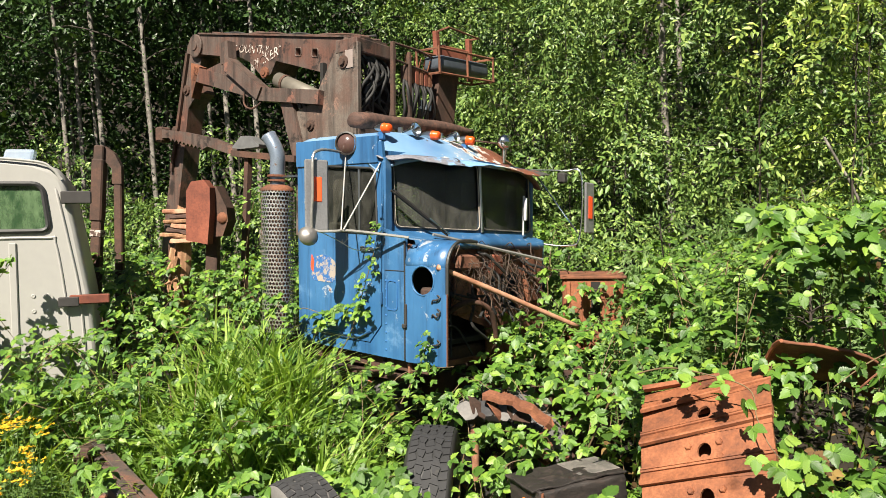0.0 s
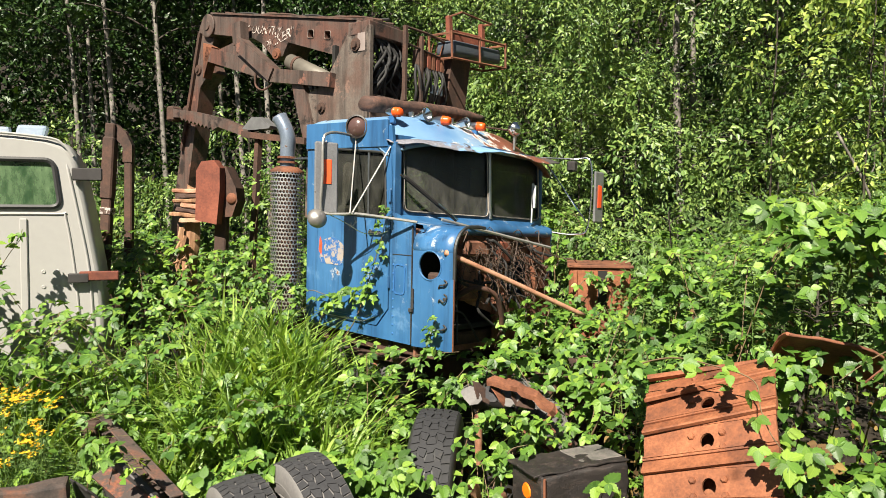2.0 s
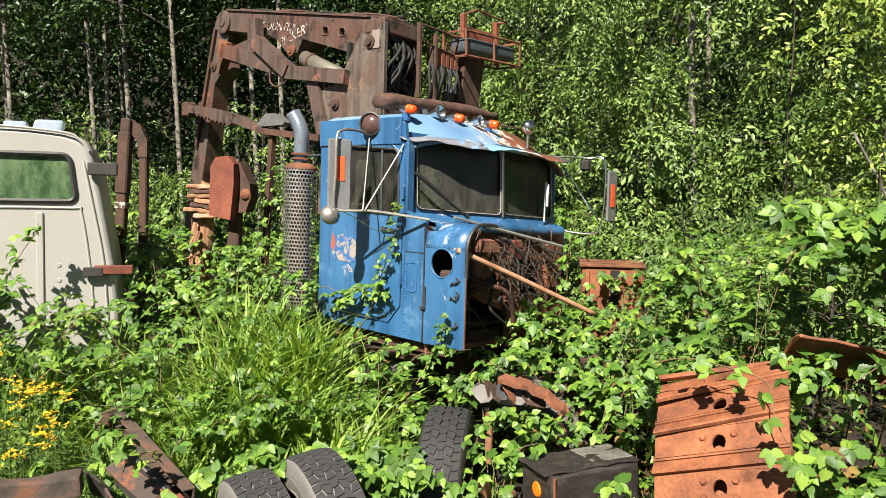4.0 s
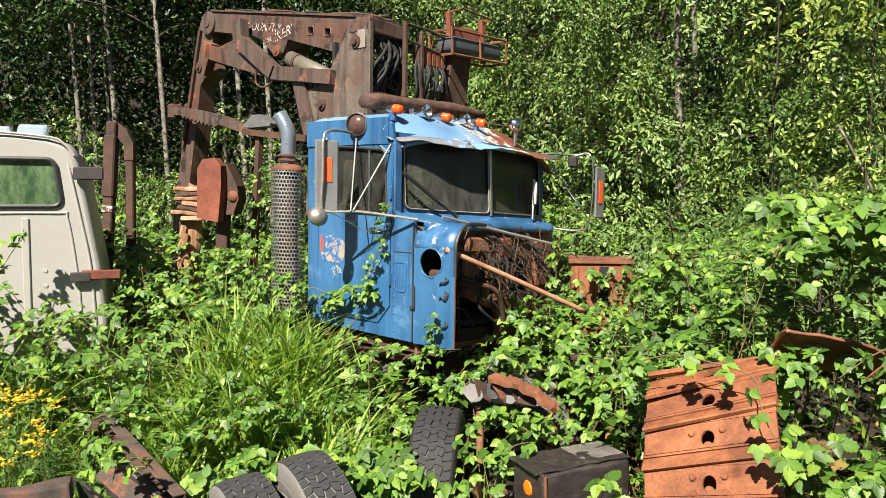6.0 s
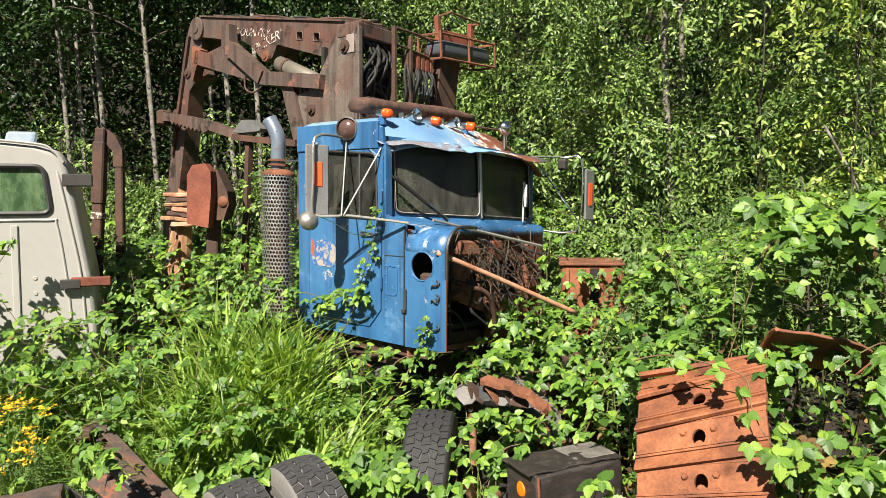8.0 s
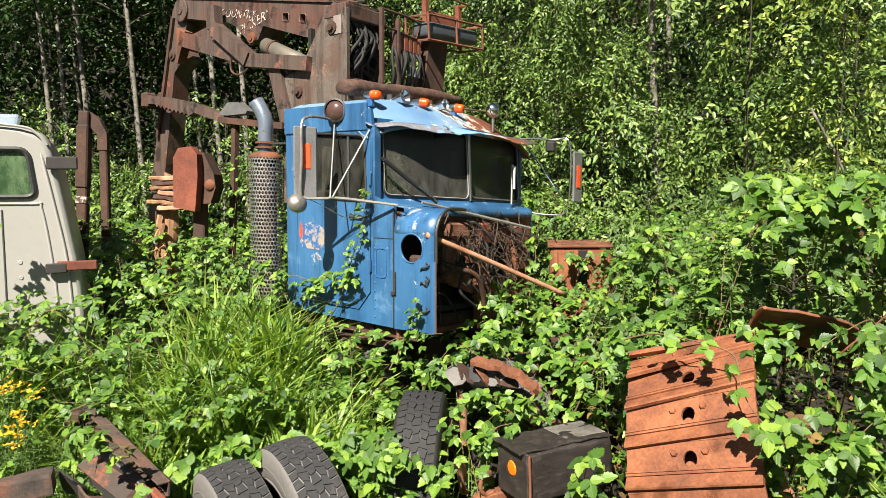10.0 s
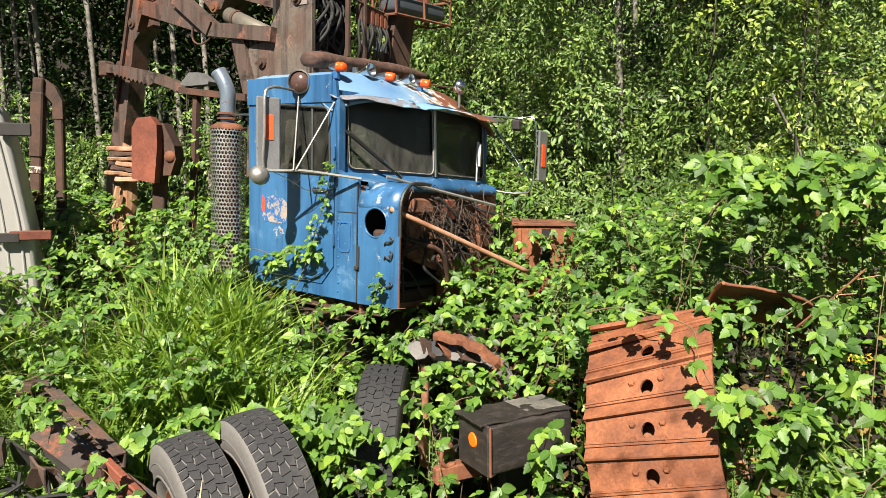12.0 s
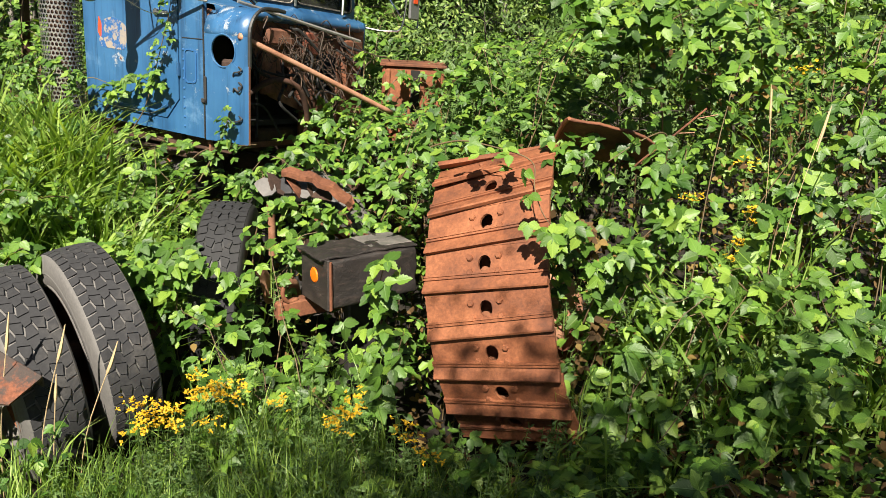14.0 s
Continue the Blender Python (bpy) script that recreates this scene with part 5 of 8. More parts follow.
b = plate([(0.0, -0.05), (0.30, -0.06), (0.62, -0.14), (1.04, -0.16), (1.16, -0.10), (1.17, 0.06), (0.55, 0.075), (0.0, 0.06)], [circle2(0.88, -0.055, 0.13, 18, 0.06), circle2(0.42, -0.01, 0.022, 8)], 0.012, lambda a, c, d: (a, c, d))
b.transform(fm)
web = tfp("end_plate", b, TORN_RUST, tf, "flaking rusty frame plate with an oval hole")
b = box((0.0, 0.058, -0.065), (1.17, 0.070, 0.016), 0.003)
b.transform(fm)
tfp("flange", b, TORN_RUST, web)
b = tube([fm @ Vector((0.88 + 0.138 * math.cos(q * math.tau / 18), -0.055 + 0.067 * math.sin(q * math.tau / 18), 0.014)) for q in range(19)], 0.010, 6)
tfp("hole_rim", b, TORN_RUST, web)
b = lathe([(0.0, 0.03), (0.02, 0.03), (0.026, 0.018), (0.04, 0.012), (0.042, 0.0)], 10, None, fm @ Matrix.Translation((0.60, 0.0, 0.012)))
tfp("bolt", b, RUST, web)
tfp("gusset", box((-0.16, -0.02, -0.12), (0.16, 0.02, 0.10), 0.006, frame_of((-1.62, 3.72, 1.0), (0.8, -0.4, -0.45))), BLACKM)
tfp("gusset", box((-0.14, -0.02, -0.10), (0.18, 0.02, 0.12), 0.006, frame_of((-1.32, 3.52, 0.86), (0.7, -0.6, -0.3))), RUST_RED)
tfp("axle", tube([(-1.45, 3.47, 0.55), (-0.45, 4.17, 0.56)], 0.06, 10), RUST_DARK)
tfp("axle_post", box((-1.50, 3.50, 0.0), (-1.38, 3.62, 1.0), 0.01), RUST_DARK)
tfp("axle_post", box((-2.22, 4.42, 0.0), (-2.12, 4.54, 1.15), 0.01), RUST_DARK)
b = tube(curve([(-1.15, 3.35, 0.72), (-1.22, 3.30, 0.60), (-1.30, 3.34, 0.55), (-1.28, 3.42, 0.66), (-1.18, 3.42, 0.74)], 5), 0.022, 8)
tfp("shackle", b, RUST)
rg = random.Random(8)
for i in range(9):
    c = Vector((-1.75 + rg.uniform(-0.2, 0.25), 3.52 + rg.uniform(-0.12, 0.1), 0.92))
    tfp("old_cable", tube(curve([c + Vector((rg.uniform(-0.15, 0.15), rg.uniform(-0.1, 0.1), rg.uniform(-0.12, 0.05))) for _ in range(4)], 5), 0.008, 5), HOSE)

# ---- crawler track ----
track = thing("crawler_track", Matrix.Translation((1.2, 3.4, 0.0)), "heap of rusty orange crawler track with bolted pads", "crawler track")
PAD_AX = Vector((0.755, -0.595, 0.265)).normalized()
WID, PIT = 0.64, 0.215


def pad_mesh():
    """One track pad: x across, y along the chain, z out of it; a centre hole and raised grouser bars."""
    hole = circle2(0.0, 0.005, 0.034, 12, 0.040)
    b = plate([(-WID / 2, -0.085), (WID / 2, -0.085), (WID / 2, 0.085), (-WID / 2, 0.085)], [hole], 0.014, lambda a, c, d: (a, c, d - 0.014))

    def rib(section):
        ends = [[b.verts.new((x, y, z)) for y, z in section] for x in (-WID / 2 - 0.003, WID / 2 + 0.003)]
        u, v = ends
        k = len(section)
        for q in range(k):
            b.faces.new((u[q], u[(q + 1) % k], v[(q + 1) % k], v[q]))
        b.faces.new(u[::-1]), b.faces.new(v)
    rib([(-0.036, -0.012), (-0.038, 0.013), (-0.046, 0.013), (-0.047, 0.007), (-0.051, 0.007), (-0.052, 0.014), (-0.060, 0.013), (-0.062, -0.012)])
    rib([(-0.061, -0.012), (-0.062, 0.004), (-0.118, 0.026), (-0.126, 0.022), (-0.126, 0.004), (-0.085, -0.014)])
    rib([(0.086, -0.014), (0.086, 0.002), (0.118, -0.004), (0.118, -0.020)])
    bmesh.ops.recalc_face_normals(b, faces=b.faces)
    me = bpy.data.meshes.new("track_pad")
    b.to_mesh(me)
    b.free()
    me.materials.append(RUST_ORANGE)
    return me


def bolt_mesh():
    b = lathe([(0.0, 0.015), (0.012, 0.015), (0.016, 0.010), (0.018, 0.0)], 6)
    me = bpy.data.meshes.new("bolt")
    b.to_mesh(me)
    b.free()
    me.materials.append(RUST_ORANGE)
    return me


def link_mesh():
    """One chain link pair under a pad."""
    b = bmesh.new()
    for x in (-0.11, 0.08):
        o = round_poly([(-0.13, -0.10), (-0.06, -0.115), (0.10, -0.085), (0.13, -0.05), (0.10, -0.018), (-0.12, -0.018)], 0.03)
        plate(o, [circle2(0.09, -0.06, 0.022, 8)], 0.032, lambda a, c, d, x=x: (x + d, a, c), b)
    tube([(-0.13, -0.09, -0.06), (0.13, -0.09, -0.06)], 0.026, 10, b)
    box((-0.085, -0.10, -0.112), (0.085, 0.10, -0.098), 0.0, None, b)
    me = bpy.data.meshes.new("chain_link")
    bmesh.ops.recalc_face_normals(b, faces=b.faces)
    b.to_mesh(me)
    b.free()
    me.materials.append(RUST)
    return me


PAD, BOLT, LINK = pad_mesh(), bolt_mesh(), link_mesh()
TRACK_PATH = [(1.437, 4.08, 1.578), (1.351, 3.889, 1.61), (1.274, 3.696, 1.567), (1.214, 3.528, 1.449), (1.174, 3.396, 1.285), (1.158, 3.289, 1.10), (1.172, 3.215, 0.90), (1.217, 3.182, 0.694), (1.296, 3.198, 0.496), (1.406, 3.268, 0.325), (1.535, 3.388, 0.205)]


def lay_track(path, axis, flip=1):
    for i in range(len(path) - 1):
        p, q = Vector(path[i]), Vector(path[i + 1])
        y = (p - q).normalized()
        x = (axis - axis.dot(y) * y).normalized()
        z = x.cross(y) * flip
        x = y.cross(z)
        tw = Matrix.Rotation(radians(random.uniform(-2.5, 2.5)), 4, "Z")
        c = (p + q) / 2 - Vector((1.2, 3.4, 0))
        m = Matrix(((x.x, y.x, z.x, c.x), (x.y, y.y, z.y, c.y), (x.z, y.z, z.z, c.z), (0, 0, 0, 1))) @ tw
        ob = new("track_pad", PAD)
        ob.parent, ob.matrix_local = track, m
        for bx, by in ((-0.075, 0.035), (0.075, 0.035), (-0.075, -0.035), (0.075, -0.035)):
            bo = new("bolt", BOLT)
            bo.parent, bo.matrix_local = ob, Matrix.Translation((bx, by, 0))
        ln = new("chain_link", LINK)
        ln.parent, ln.matrix_local = ob, Matrix.Translation((0, 0, -0.004))


lay_track(TRACK_PATH, PAD_AX)
# torn track guard plate that leans forward over the hollow beside the track
b = bmesh.new()
g_ = []
for k in range(9):
    t = k / 8                    # from the front lip down and back under it
    row = []
    for i in range(12):
        x = 0.56 * i / 11
        ragged = 0.018 * noise.noise((x * 9, 3, t)) + 0.06 * smooth(0.36, 0.56, x)
        row.append(b.verts.new((x + 0.02 * noise.noise((1, t * 5, 2)) * (i in (0, 11)), -0.05 + 0.24 * t + 0.03 * math.sin(math.pi * t) + ragged * (1 - t), 0.30 - 0.19 * t ** 1.25 - ragged - 0.10 * x)))
    g_.append(row)
for u, v in zip(g_, g_[1:]):
    for i in range(11):
        b.faces.new((u[i], u[i + 1], v[i + 1], v[i]))
ex = bmesh.ops.extrude_face_region(b, geom=list(b.faces))
for v in ex["geom"]:
    if isinstance(v, bmesh.types.BMVert):
        v.co += Vector((0, 0.008, 0.012))
guard = part("guard_plate", b, RUST, track, "torn rusty guard plate leaning forward, dark beneath", True)
guard.matrix_local = frame_of((1.60 - 1.2, 3.66 - 3.4, 1.55), (0.98, -0.10, -0.06))
lip = part("lip", tube([(0.004, -0.05 + 0.24 * t + 0.03 * math.sin(math.pi * t), 0.305 - 0.19 * t ** 1.25) for t in (0, 0.15, 0.3, 0.5, 0.75)], [0.010, 0.013, 0.011, 0.012, 0.008], 6), RUST_ORANGE, guard)
# rusty machine pieces beside the track
jm = thing("scrap_casting", Matrix.Translation((1.62, 3.55, 0.0)), "rusty cast machine piece under the track", "scrap iron")
part("casting", lathe([(0.0, -0.08), (0.14, -0.08), (0.19, -0.03), (0.19, 0.05), (0.14, 0.09), (0.06, 0.10), (0.0, 0.10)], 20, None, Matrix.Translation((0.0, 0.05, 0.86)) @ Matrix.Rotation(radians(70), 4, "X") @ Matrix.Rotation(radians(25), 4, "Y")), RUST_PIPE, jm, "", True)
part("foot", box((-0.10, 0.0, -0.1), (0.16, 0.22, 0.80), 0.03), RUST, jm)
part("lug", tube([(0.05, -0.06, 0.74), (0.24, -0.02, 0.66), (0.30, 0.06, 0.50)], [0.07, 0.06, 0.04], 10), RUST, jm)

# dark steel box with an orange reflector
BURNT = weathered("burnt_steel", (0.040, 0.033, 0.030), (0.012, 0.011, 0.011), (0.085, 0.060, 0.050), 0.52, 0.55, 0.2, 9, 0.9, (1, 1, 2.5), 0.16)
bx = thing("bumper_box", frame_of((0.493, 3.725, -0.095), (0.905, 0.425, 0.02)), "rusted black steel bumper box with an orange reflector", "bumper")
b = box((0.0, 0.0, 0.93), (0.53, 0.27, 1.19), 0.014, None, None, 2)
bmesh.ops.subdivide_edges(b, edges=[q for q in b.edges if q.calc_length() > 0.1], cuts=11, use_grid_fill=True)
for v in b.verts:
    k = noise.noise(v.co * 9) * 0.010 + noise.noise(v.co * 26) * 0.006
    v.co += Vector((k, -k, k * 1.3))
body = part("box", b, BURNT, bx, "", True)
part("left_plate", box((-0.022, -0.012, 0.925), (-0.002, 0.285, 1.20), 0.006), BURNT, body)
part("rust_seam", tube([(-0.004, -0.008, 0.93), (-0.006, -0.008, 1.19)], 0.010, 6), RUST, body)
b = box((-0.05, 0.015, 1.194), (0.54, 0.29, 1.206), 0.003)
bmesh.ops.subdivide_edges(b, edges=[q for q in b.edges if q.calc_length() > 0.1], cuts=13, use_grid_fill=True)
for v in b.verts:
    v.co.z += 0.010 * noise.noise(v.co * 11) + 0.005 * noise.noise(v.co * 33)
    v.co.y += 0.012 * noise.noise(Vector((v.co.x * 14, 3, 1))) * (v.co.y < 0.05)
part("flange", b, BURNT, body)
part("bare_strip", box((0.26, 0.06, 1.208), (0.52, 0.28, 1.214), 0.003, Matrix.Rotation(radians(0.6), 4, "Y")), rusty("bare_steel", (0.10, 0.095, 0.09), (0.20, 0.19, 0.18), (0.30, 0.27, 0.25), 12, 0.5, 0.4, 0.3), body)
part("reflector", lathe([(0.0, 0.008), (0.036, 0.006), (0.041, 0.0)], 16, None, Matrix.Translation((-0.022, 0.135, 1.085)) @ Matrix.Rotation(radians(-90), 4, "Y")), REFLECT, body, "round orange reflector")
part("bracket", box((0.22, 0.20, -0.02), (0.40, 0.27, 0.93), 0.01), BLACKM, bx)
part("tow_hook", tube(curve([(-0.04, 0.30, 0.90), (-0.10, 0.29, 0.90), (-0.135, 0.28, 0.95), (-0.12, 0.28, 1.0), (-0.085, 0.28, 1.005)], 5), 0.012, 8), RUST, bx, "", True)
part("cross_beam", box((-0.16, 0.28, 0.80), (0.48, 0.36, 0.90), 0.01), RUST, bx)

# rusty box half sunk behind the truck's front
rb = thing("rusty_crate", pose(1.36, 6.92, 1.25, 2, 0, -8), "rusty orange ribbed steel box among the bushes", "box")
body = part("box", box((-0.27, -0.2, 0), (0.27, 0.25, 0.68), 0.015), RUST_ORANGE, rb)
for x in (-0.24, -0.10, 0.06, 0.20):
    part("rib", box((x, -0.222, 0.02), (x + 0.04, -0.202, 0.66), 0.005), RUST_ORANGE, body)
# dark gap drawn as a thin near-black plate on the box face
part("slot", box((-0.02, -0.2035, 0.30), (0.07, -0.199, 0.66)), HOLLOW, body)
part("lid_edge", box((-0.29, -0.225, 0.685), (0.29, 0.27, 0.71), 0.005), RUST, rb)
part("base", box((-0.2, -0.1, -1.0), (0.2, 0.2, 0.0)), RUST_DARK, rb)

# ---- white pickup cab ----
van = thing("pickup_cab", pose(-3.78, 5.68, 0.35, 0, 0, 20), "abandoned white pickup cab overgrown with weeds", "vehicle")


def cab_ring(z0=0.9):
    """Half outline of the cab's back: (x, z) from the middle over the roof to the sill."""
    return [(0.0, 2.62), (0.40, 2.615), (0.62, 2.59), (0.745, 2.54), (0.80, 2.47), (0.83, 2.38), (0.885, 2.10), (0.965, 1.60), (1.0, 1.20), (1.02, 0.75)]


ring = cab_ring()
outl = [(x, z) for x, z in ring] + [(-x, z) for x, z in ring[::-1][:-1]]
WINV = round_poly([(-0.73, 2.09), (0.73, 2.09), (0.685, 2.46), (-0.685, 2.46)], 0.07, 5)
back = part("rear_panel", plate(outl, [WINV], 0.03, lambda a, c, d: (a, d, c)), WHITE, van, "white pressed steel back panel")
b = bmesh.new()
r_ = []
for y, grow, zc in ((0.0, 0.0, 0), (0.006, 0.025, 0), (0.018, 0.052, 0), (0.045, 0.072, 0), (0.10, 0.078, 0.005), (0.4, 0.06, 0.01), (1.0, 0.02, -0.01), (1.45, -0.05, -0.08)):
    r_.append([b.verts.new((x * (1 + grow * (0.8 if z > 2.4 else 0.6)), y, z + grow * (0.5 if z > 2.3 else 0) + zc)) for x, z in outl])
for u, v in zip(r_, r_[1:]):
    for k in range(len(outl) - 1):
        b.faces.new((u[k], u[k + 1], v[k + 1], v[k]))
part("shell", b, WHITE, van, "", True)
part("window_seal", tube([(v.x, -0.006, v.y) for v in WINV] + [(WINV[0].x, -0.006, WINV[0].y)], 0.021, 6), BLACK, back)
pane = part("pane", plate(WINV, [], 0.005, lambda a, c, d: (a, 0.012 + d, c)), GREEN_GLASS, back, "rear window with the green of leaves painted into the glass")
part("drip_rail", tube(curve([(-0.70, -0.012, 2.585), (0, -0.012, 2.665), (0.62, -0.012, 2.635), (0.76, -0.012, 2.58), (0.83, -0.012, 2.49)], 6), 0.012, 6), WHITE, van)
for x in (-0.62, -0.27, 0.08, 0.44):
    part("pressed_rib", box((x, -0.016, 1.0), (x + 0.055, 0.002, 2.00), 0.007), WHITE, back)
part("recess_edge", tube(curve([(-0.7, -0.004, 2.03), (0.0, -0.004, 2.035), (0.70, -0.004, 2.035), (0.765, -0.004, 2.0), (0.83, -0.004, 1.5), (0.86, -0.004, 0.95)], 5), 0.009, 6), WHITE, back)
for x in (0.60, 0.70):
    for z in (1.46, 1.58):
        part("plug", lathe([(0.0, 0.004), (0.012, 0.006), (0.018, 0.0)], 10, None, Matrix.Translation((x, -0.001, z)) @ Matrix.Rotation(radians(90), 4, "X")), WHITE, back)
part("corner_gutter", tube(curve([(0.765, 0.03, 2.50), (0.795, -0.004, 2.35), (0.86, -0.006, 2.0), (0.925, -0.006, 1.6), (0.955, -0.006, 1.1)], 5), 0.010, 6), WHITE, back)
part("hinge_arm", box((0.82, -0.06, 2.30), (1.04, -0.02, 2.40), 0.008), BLACKM, van, "black bracket on the cab corner")
part("latch_bar", box((0.86, -0.07, 1.505), (1.15, -0.03, 1.58), 0.008), RUST_RED, van, "rusty flat latch bar")
part("latch_plate", box((0.78, -0.075, 1.49), (0.93, -0.025, 1.565), 0.006), BLACKM, van)
# near-black sheet put in for the shade inside the pickup cab
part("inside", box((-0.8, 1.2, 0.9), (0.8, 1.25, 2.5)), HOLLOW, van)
part("bench", box((-0.75, 0.15, 1.0), (0.75, 0.3, 2.0), 0.05), SEAT, van)
part("sill", box((-0.9, 0.02, -0.4), (0.9, 1.4, 0.78), 0.03), BLACKM, van)
b = box((0.36, 0.28, 2.64), (0.58, 0.42, 2.755), 0.025, None, None, 2)
for v in b.verts:
    v.co.x += 0.03 * (v.co.z - 2.64) / 0.115
bc = part("beacon", b, CLEAR, van, "cracked clear blue roof beacon")
part("beacon_block", box((0.16, 0.29, 2.64), (0.33, 0.41, 2.735), 0.02, None, None, 2), CLEAR, bc)

# ---- posts and iron behind ----
def stake(name, p, top, w, material, label, extra=True):
    m = Matrix.Translation(p)
    t = thing(name, m, label, "post")
    lean = Matrix.Rotation(radians(random.uniform(-3, 3)), 4, "Y")
    b = box((-w, -w, -0.6), (w, w, top), 0.012)
    part("post", b, material, t)
    if extra:
        part("collar", box((-w * 1.25, -w * 1.3, top * 0.55), (w * 1.15, w * 1.1, top * 0.92), 0.015), material, t)
        part("band", box((-w * 1.1, -w * 1.12, top * 0.46), (w * 1.1, w * 1.1, top * 0.50), 0.004), LETTER, t)
    return t


s1 = stake("steel_stake", (-3.72, 7.98, 1.55), 1.78, 0.052, RUST_DARK, "rusty square steel stake in the bushes")
s1.rotation_euler = (0, radians(4), 0)
s2 = stake("steel_stake", (-3.46, 8.02, 1.5), 1.62, 0.042, RUST_DARK, "rusty square steel stake with a bent hook", False)
s2.rotation_euler = (0, radians(1), 0)
b = plate([(-0.24, 1.72), (-0.13, 1.82), (-0.02, 1.74), (0.05, 1.60), (0.05, 1.42), (-0.05, 1.42), (-0.05, 1.58), (-0.12, 1.66), (-0.24, 1.62)], [], 0.07, lambda a, c, d: (a, -0.05 + d, c))
part("bracket", b, RUST_DARK, s2)
cw = thing("counterweight", pose(-2.23, 7.22, 2.32, 0, 3, -12), "red-brown steel counterweight box on a post", "machine part")
b = plate([(-0.14, 0.0), (0.08, -0.03), (0.10, 0.30), (0.09, 0.50), (0.03, 0.57), (-0.10, 0.55), (-0.15, 0.46)], [], 0.10, lambda a, c, d: (a, -0.20 + d, c))
part("face", b, RUST_RED, cw)
b = plate([(-0.10, 0.02), (0.18, 0.05), (0.23, 0.20), (0.21, 0.32), (0.10, 0.52), (-0.08, 0.50)], [], 0.16, lambda a, c, d: (a, -0.10 + d, c))
part("body", b, RUST_DARK, cw)
part("boss", lathe([(0.0, 0.022), (0.045, 0.02), (0.055, 0.0)], 10, None, Matrix.Translation((0.17, -0.10, 0.22)) @ Matrix.Rotation(radians(90), 4, "X")), RUST, cw, "", True)
part("post", box((-0.02, -0.06, -2.0), (0.10, 0.02, 0.1), 0.01), RUST_DARK, cw)
wp = thing("wooden_post", pose(-2.62, 7.42, 1.2, 0, 3, 0), "splintered rotten orange wooden post", "post")
b = bmesh.new()
r_ = []
for i in range(15):
    t = i / 14
    w = 0.085 * (1 - 0.25 * t) + 0.02 * noise.noise((t * 6, 1, 3))
    r_.append([b.verts.new((w * math.cos(k * math.tau / 9) * (1 + 0.35 * noise.noise((k * 2.3, t * 3, 1))), w * math.sin(k * math.tau / 9), -0.4 + 1.75 * t + (0.06 * (k % 3) if i == 14 else 0))) for k in range(9)])
for u, v in zip(r_, r_[1:]):
    for k in range(9):
        b.faces.new((u[k], u[(k + 1) % 9], v[(k + 1) % 9], v[k]))
b.faces.new(r_[-1])
part("stem", b, WOOD, wp)
rw = random.Random(6)
for i in range(7):               # stacked broken ends at the top
    x0, x1 = -0.12 + rw.uniform(-0.05, 0.06), 0.13 + rw.uniform(-0.08, 0.04)
    b = box((x0, -0.15, 0), (x1, -0.03 - rw.uniform(0, 0.03), 0.040), 0.008, Matrix.Translation((0, 0, 1.10 + 0.047 * i)) @ Matrix.Rotation(radians(rw.uniform(-7, 7)), 4, "Y"))
    bmesh.ops.subdivide_edges(b, edges=[q for q in b.edges if q.calc_length() > 0.1], cuts=5)
    for v in b.verts:
        v.co += Vector((0.02, 0.015, 0.012)) * noise.noise(v.co * 17)
    part("splinter", b, (RUST_PIPE, WOOD, WOOD_GREY)[i % 3], wp)
for i in range(9):               # torn strips hanging down the stem
    p0 = Vector((rw.uniform(-0.09, 0.09), -0.10, rw.uniform(0.2, 1.05)))
    q = [p0 + Vector((rw.uniform(-0.04, 0.04) * k, -0.012 * k, -0.09 * k)) for k in range(4)]
    part("torn_strip", tube(q, [0.022, 0.026, 0.018, 0.006], 5), WOOD, wp)

# pale rotten stump in the weeds and a red dead cane over the track
b = bmesh.new()
r_ = []
for i in range(8):
    t = i / 7
    w = 0.075 * (1 - 0.35 * t)
    r_.append([b.verts.new((w * math.cos(k * math.tau / 9) * (1 + 0.3 * noise.noise((k * 2.1, t * 2, 5))) + 0.03 * t, w * math.sin(k * math.tau / 9), -0.15 + 0.62 * t + (0.05 * (k % 3) if i == 7 else 0))) for k in range(9)])
for u, v in zip(r_, r_[1:]):
    for k in range(9):
        b.faces.new((u[k], u[(k + 1) % 9], v[(k + 1) % 9], v[k]))
b.faces.new(r_[-1])
lone("rotten_stump", b, rusty("pale_wood", (0.22, 0.15, 0.09), (0.36, 0.27, 0.17), (0.48, 0.38, 0.26), 8, 0.9, 0.5), "pale rotten stump among dry stalks", "stump", m=Matrix.Translation((-1.02, 3.02, ground_z(-1.02, 3.02))))


# ---- plants ----
RG = np.random.default_rng(11)
FAR_LEAF = (np.array([(0, 0, 0), (0.45, 0.26, 0.07), (1, 0, -0.10), (0.45, -0.26, 0.07)]), np.array([(0, 3, 2), (0, 2, 1)]))


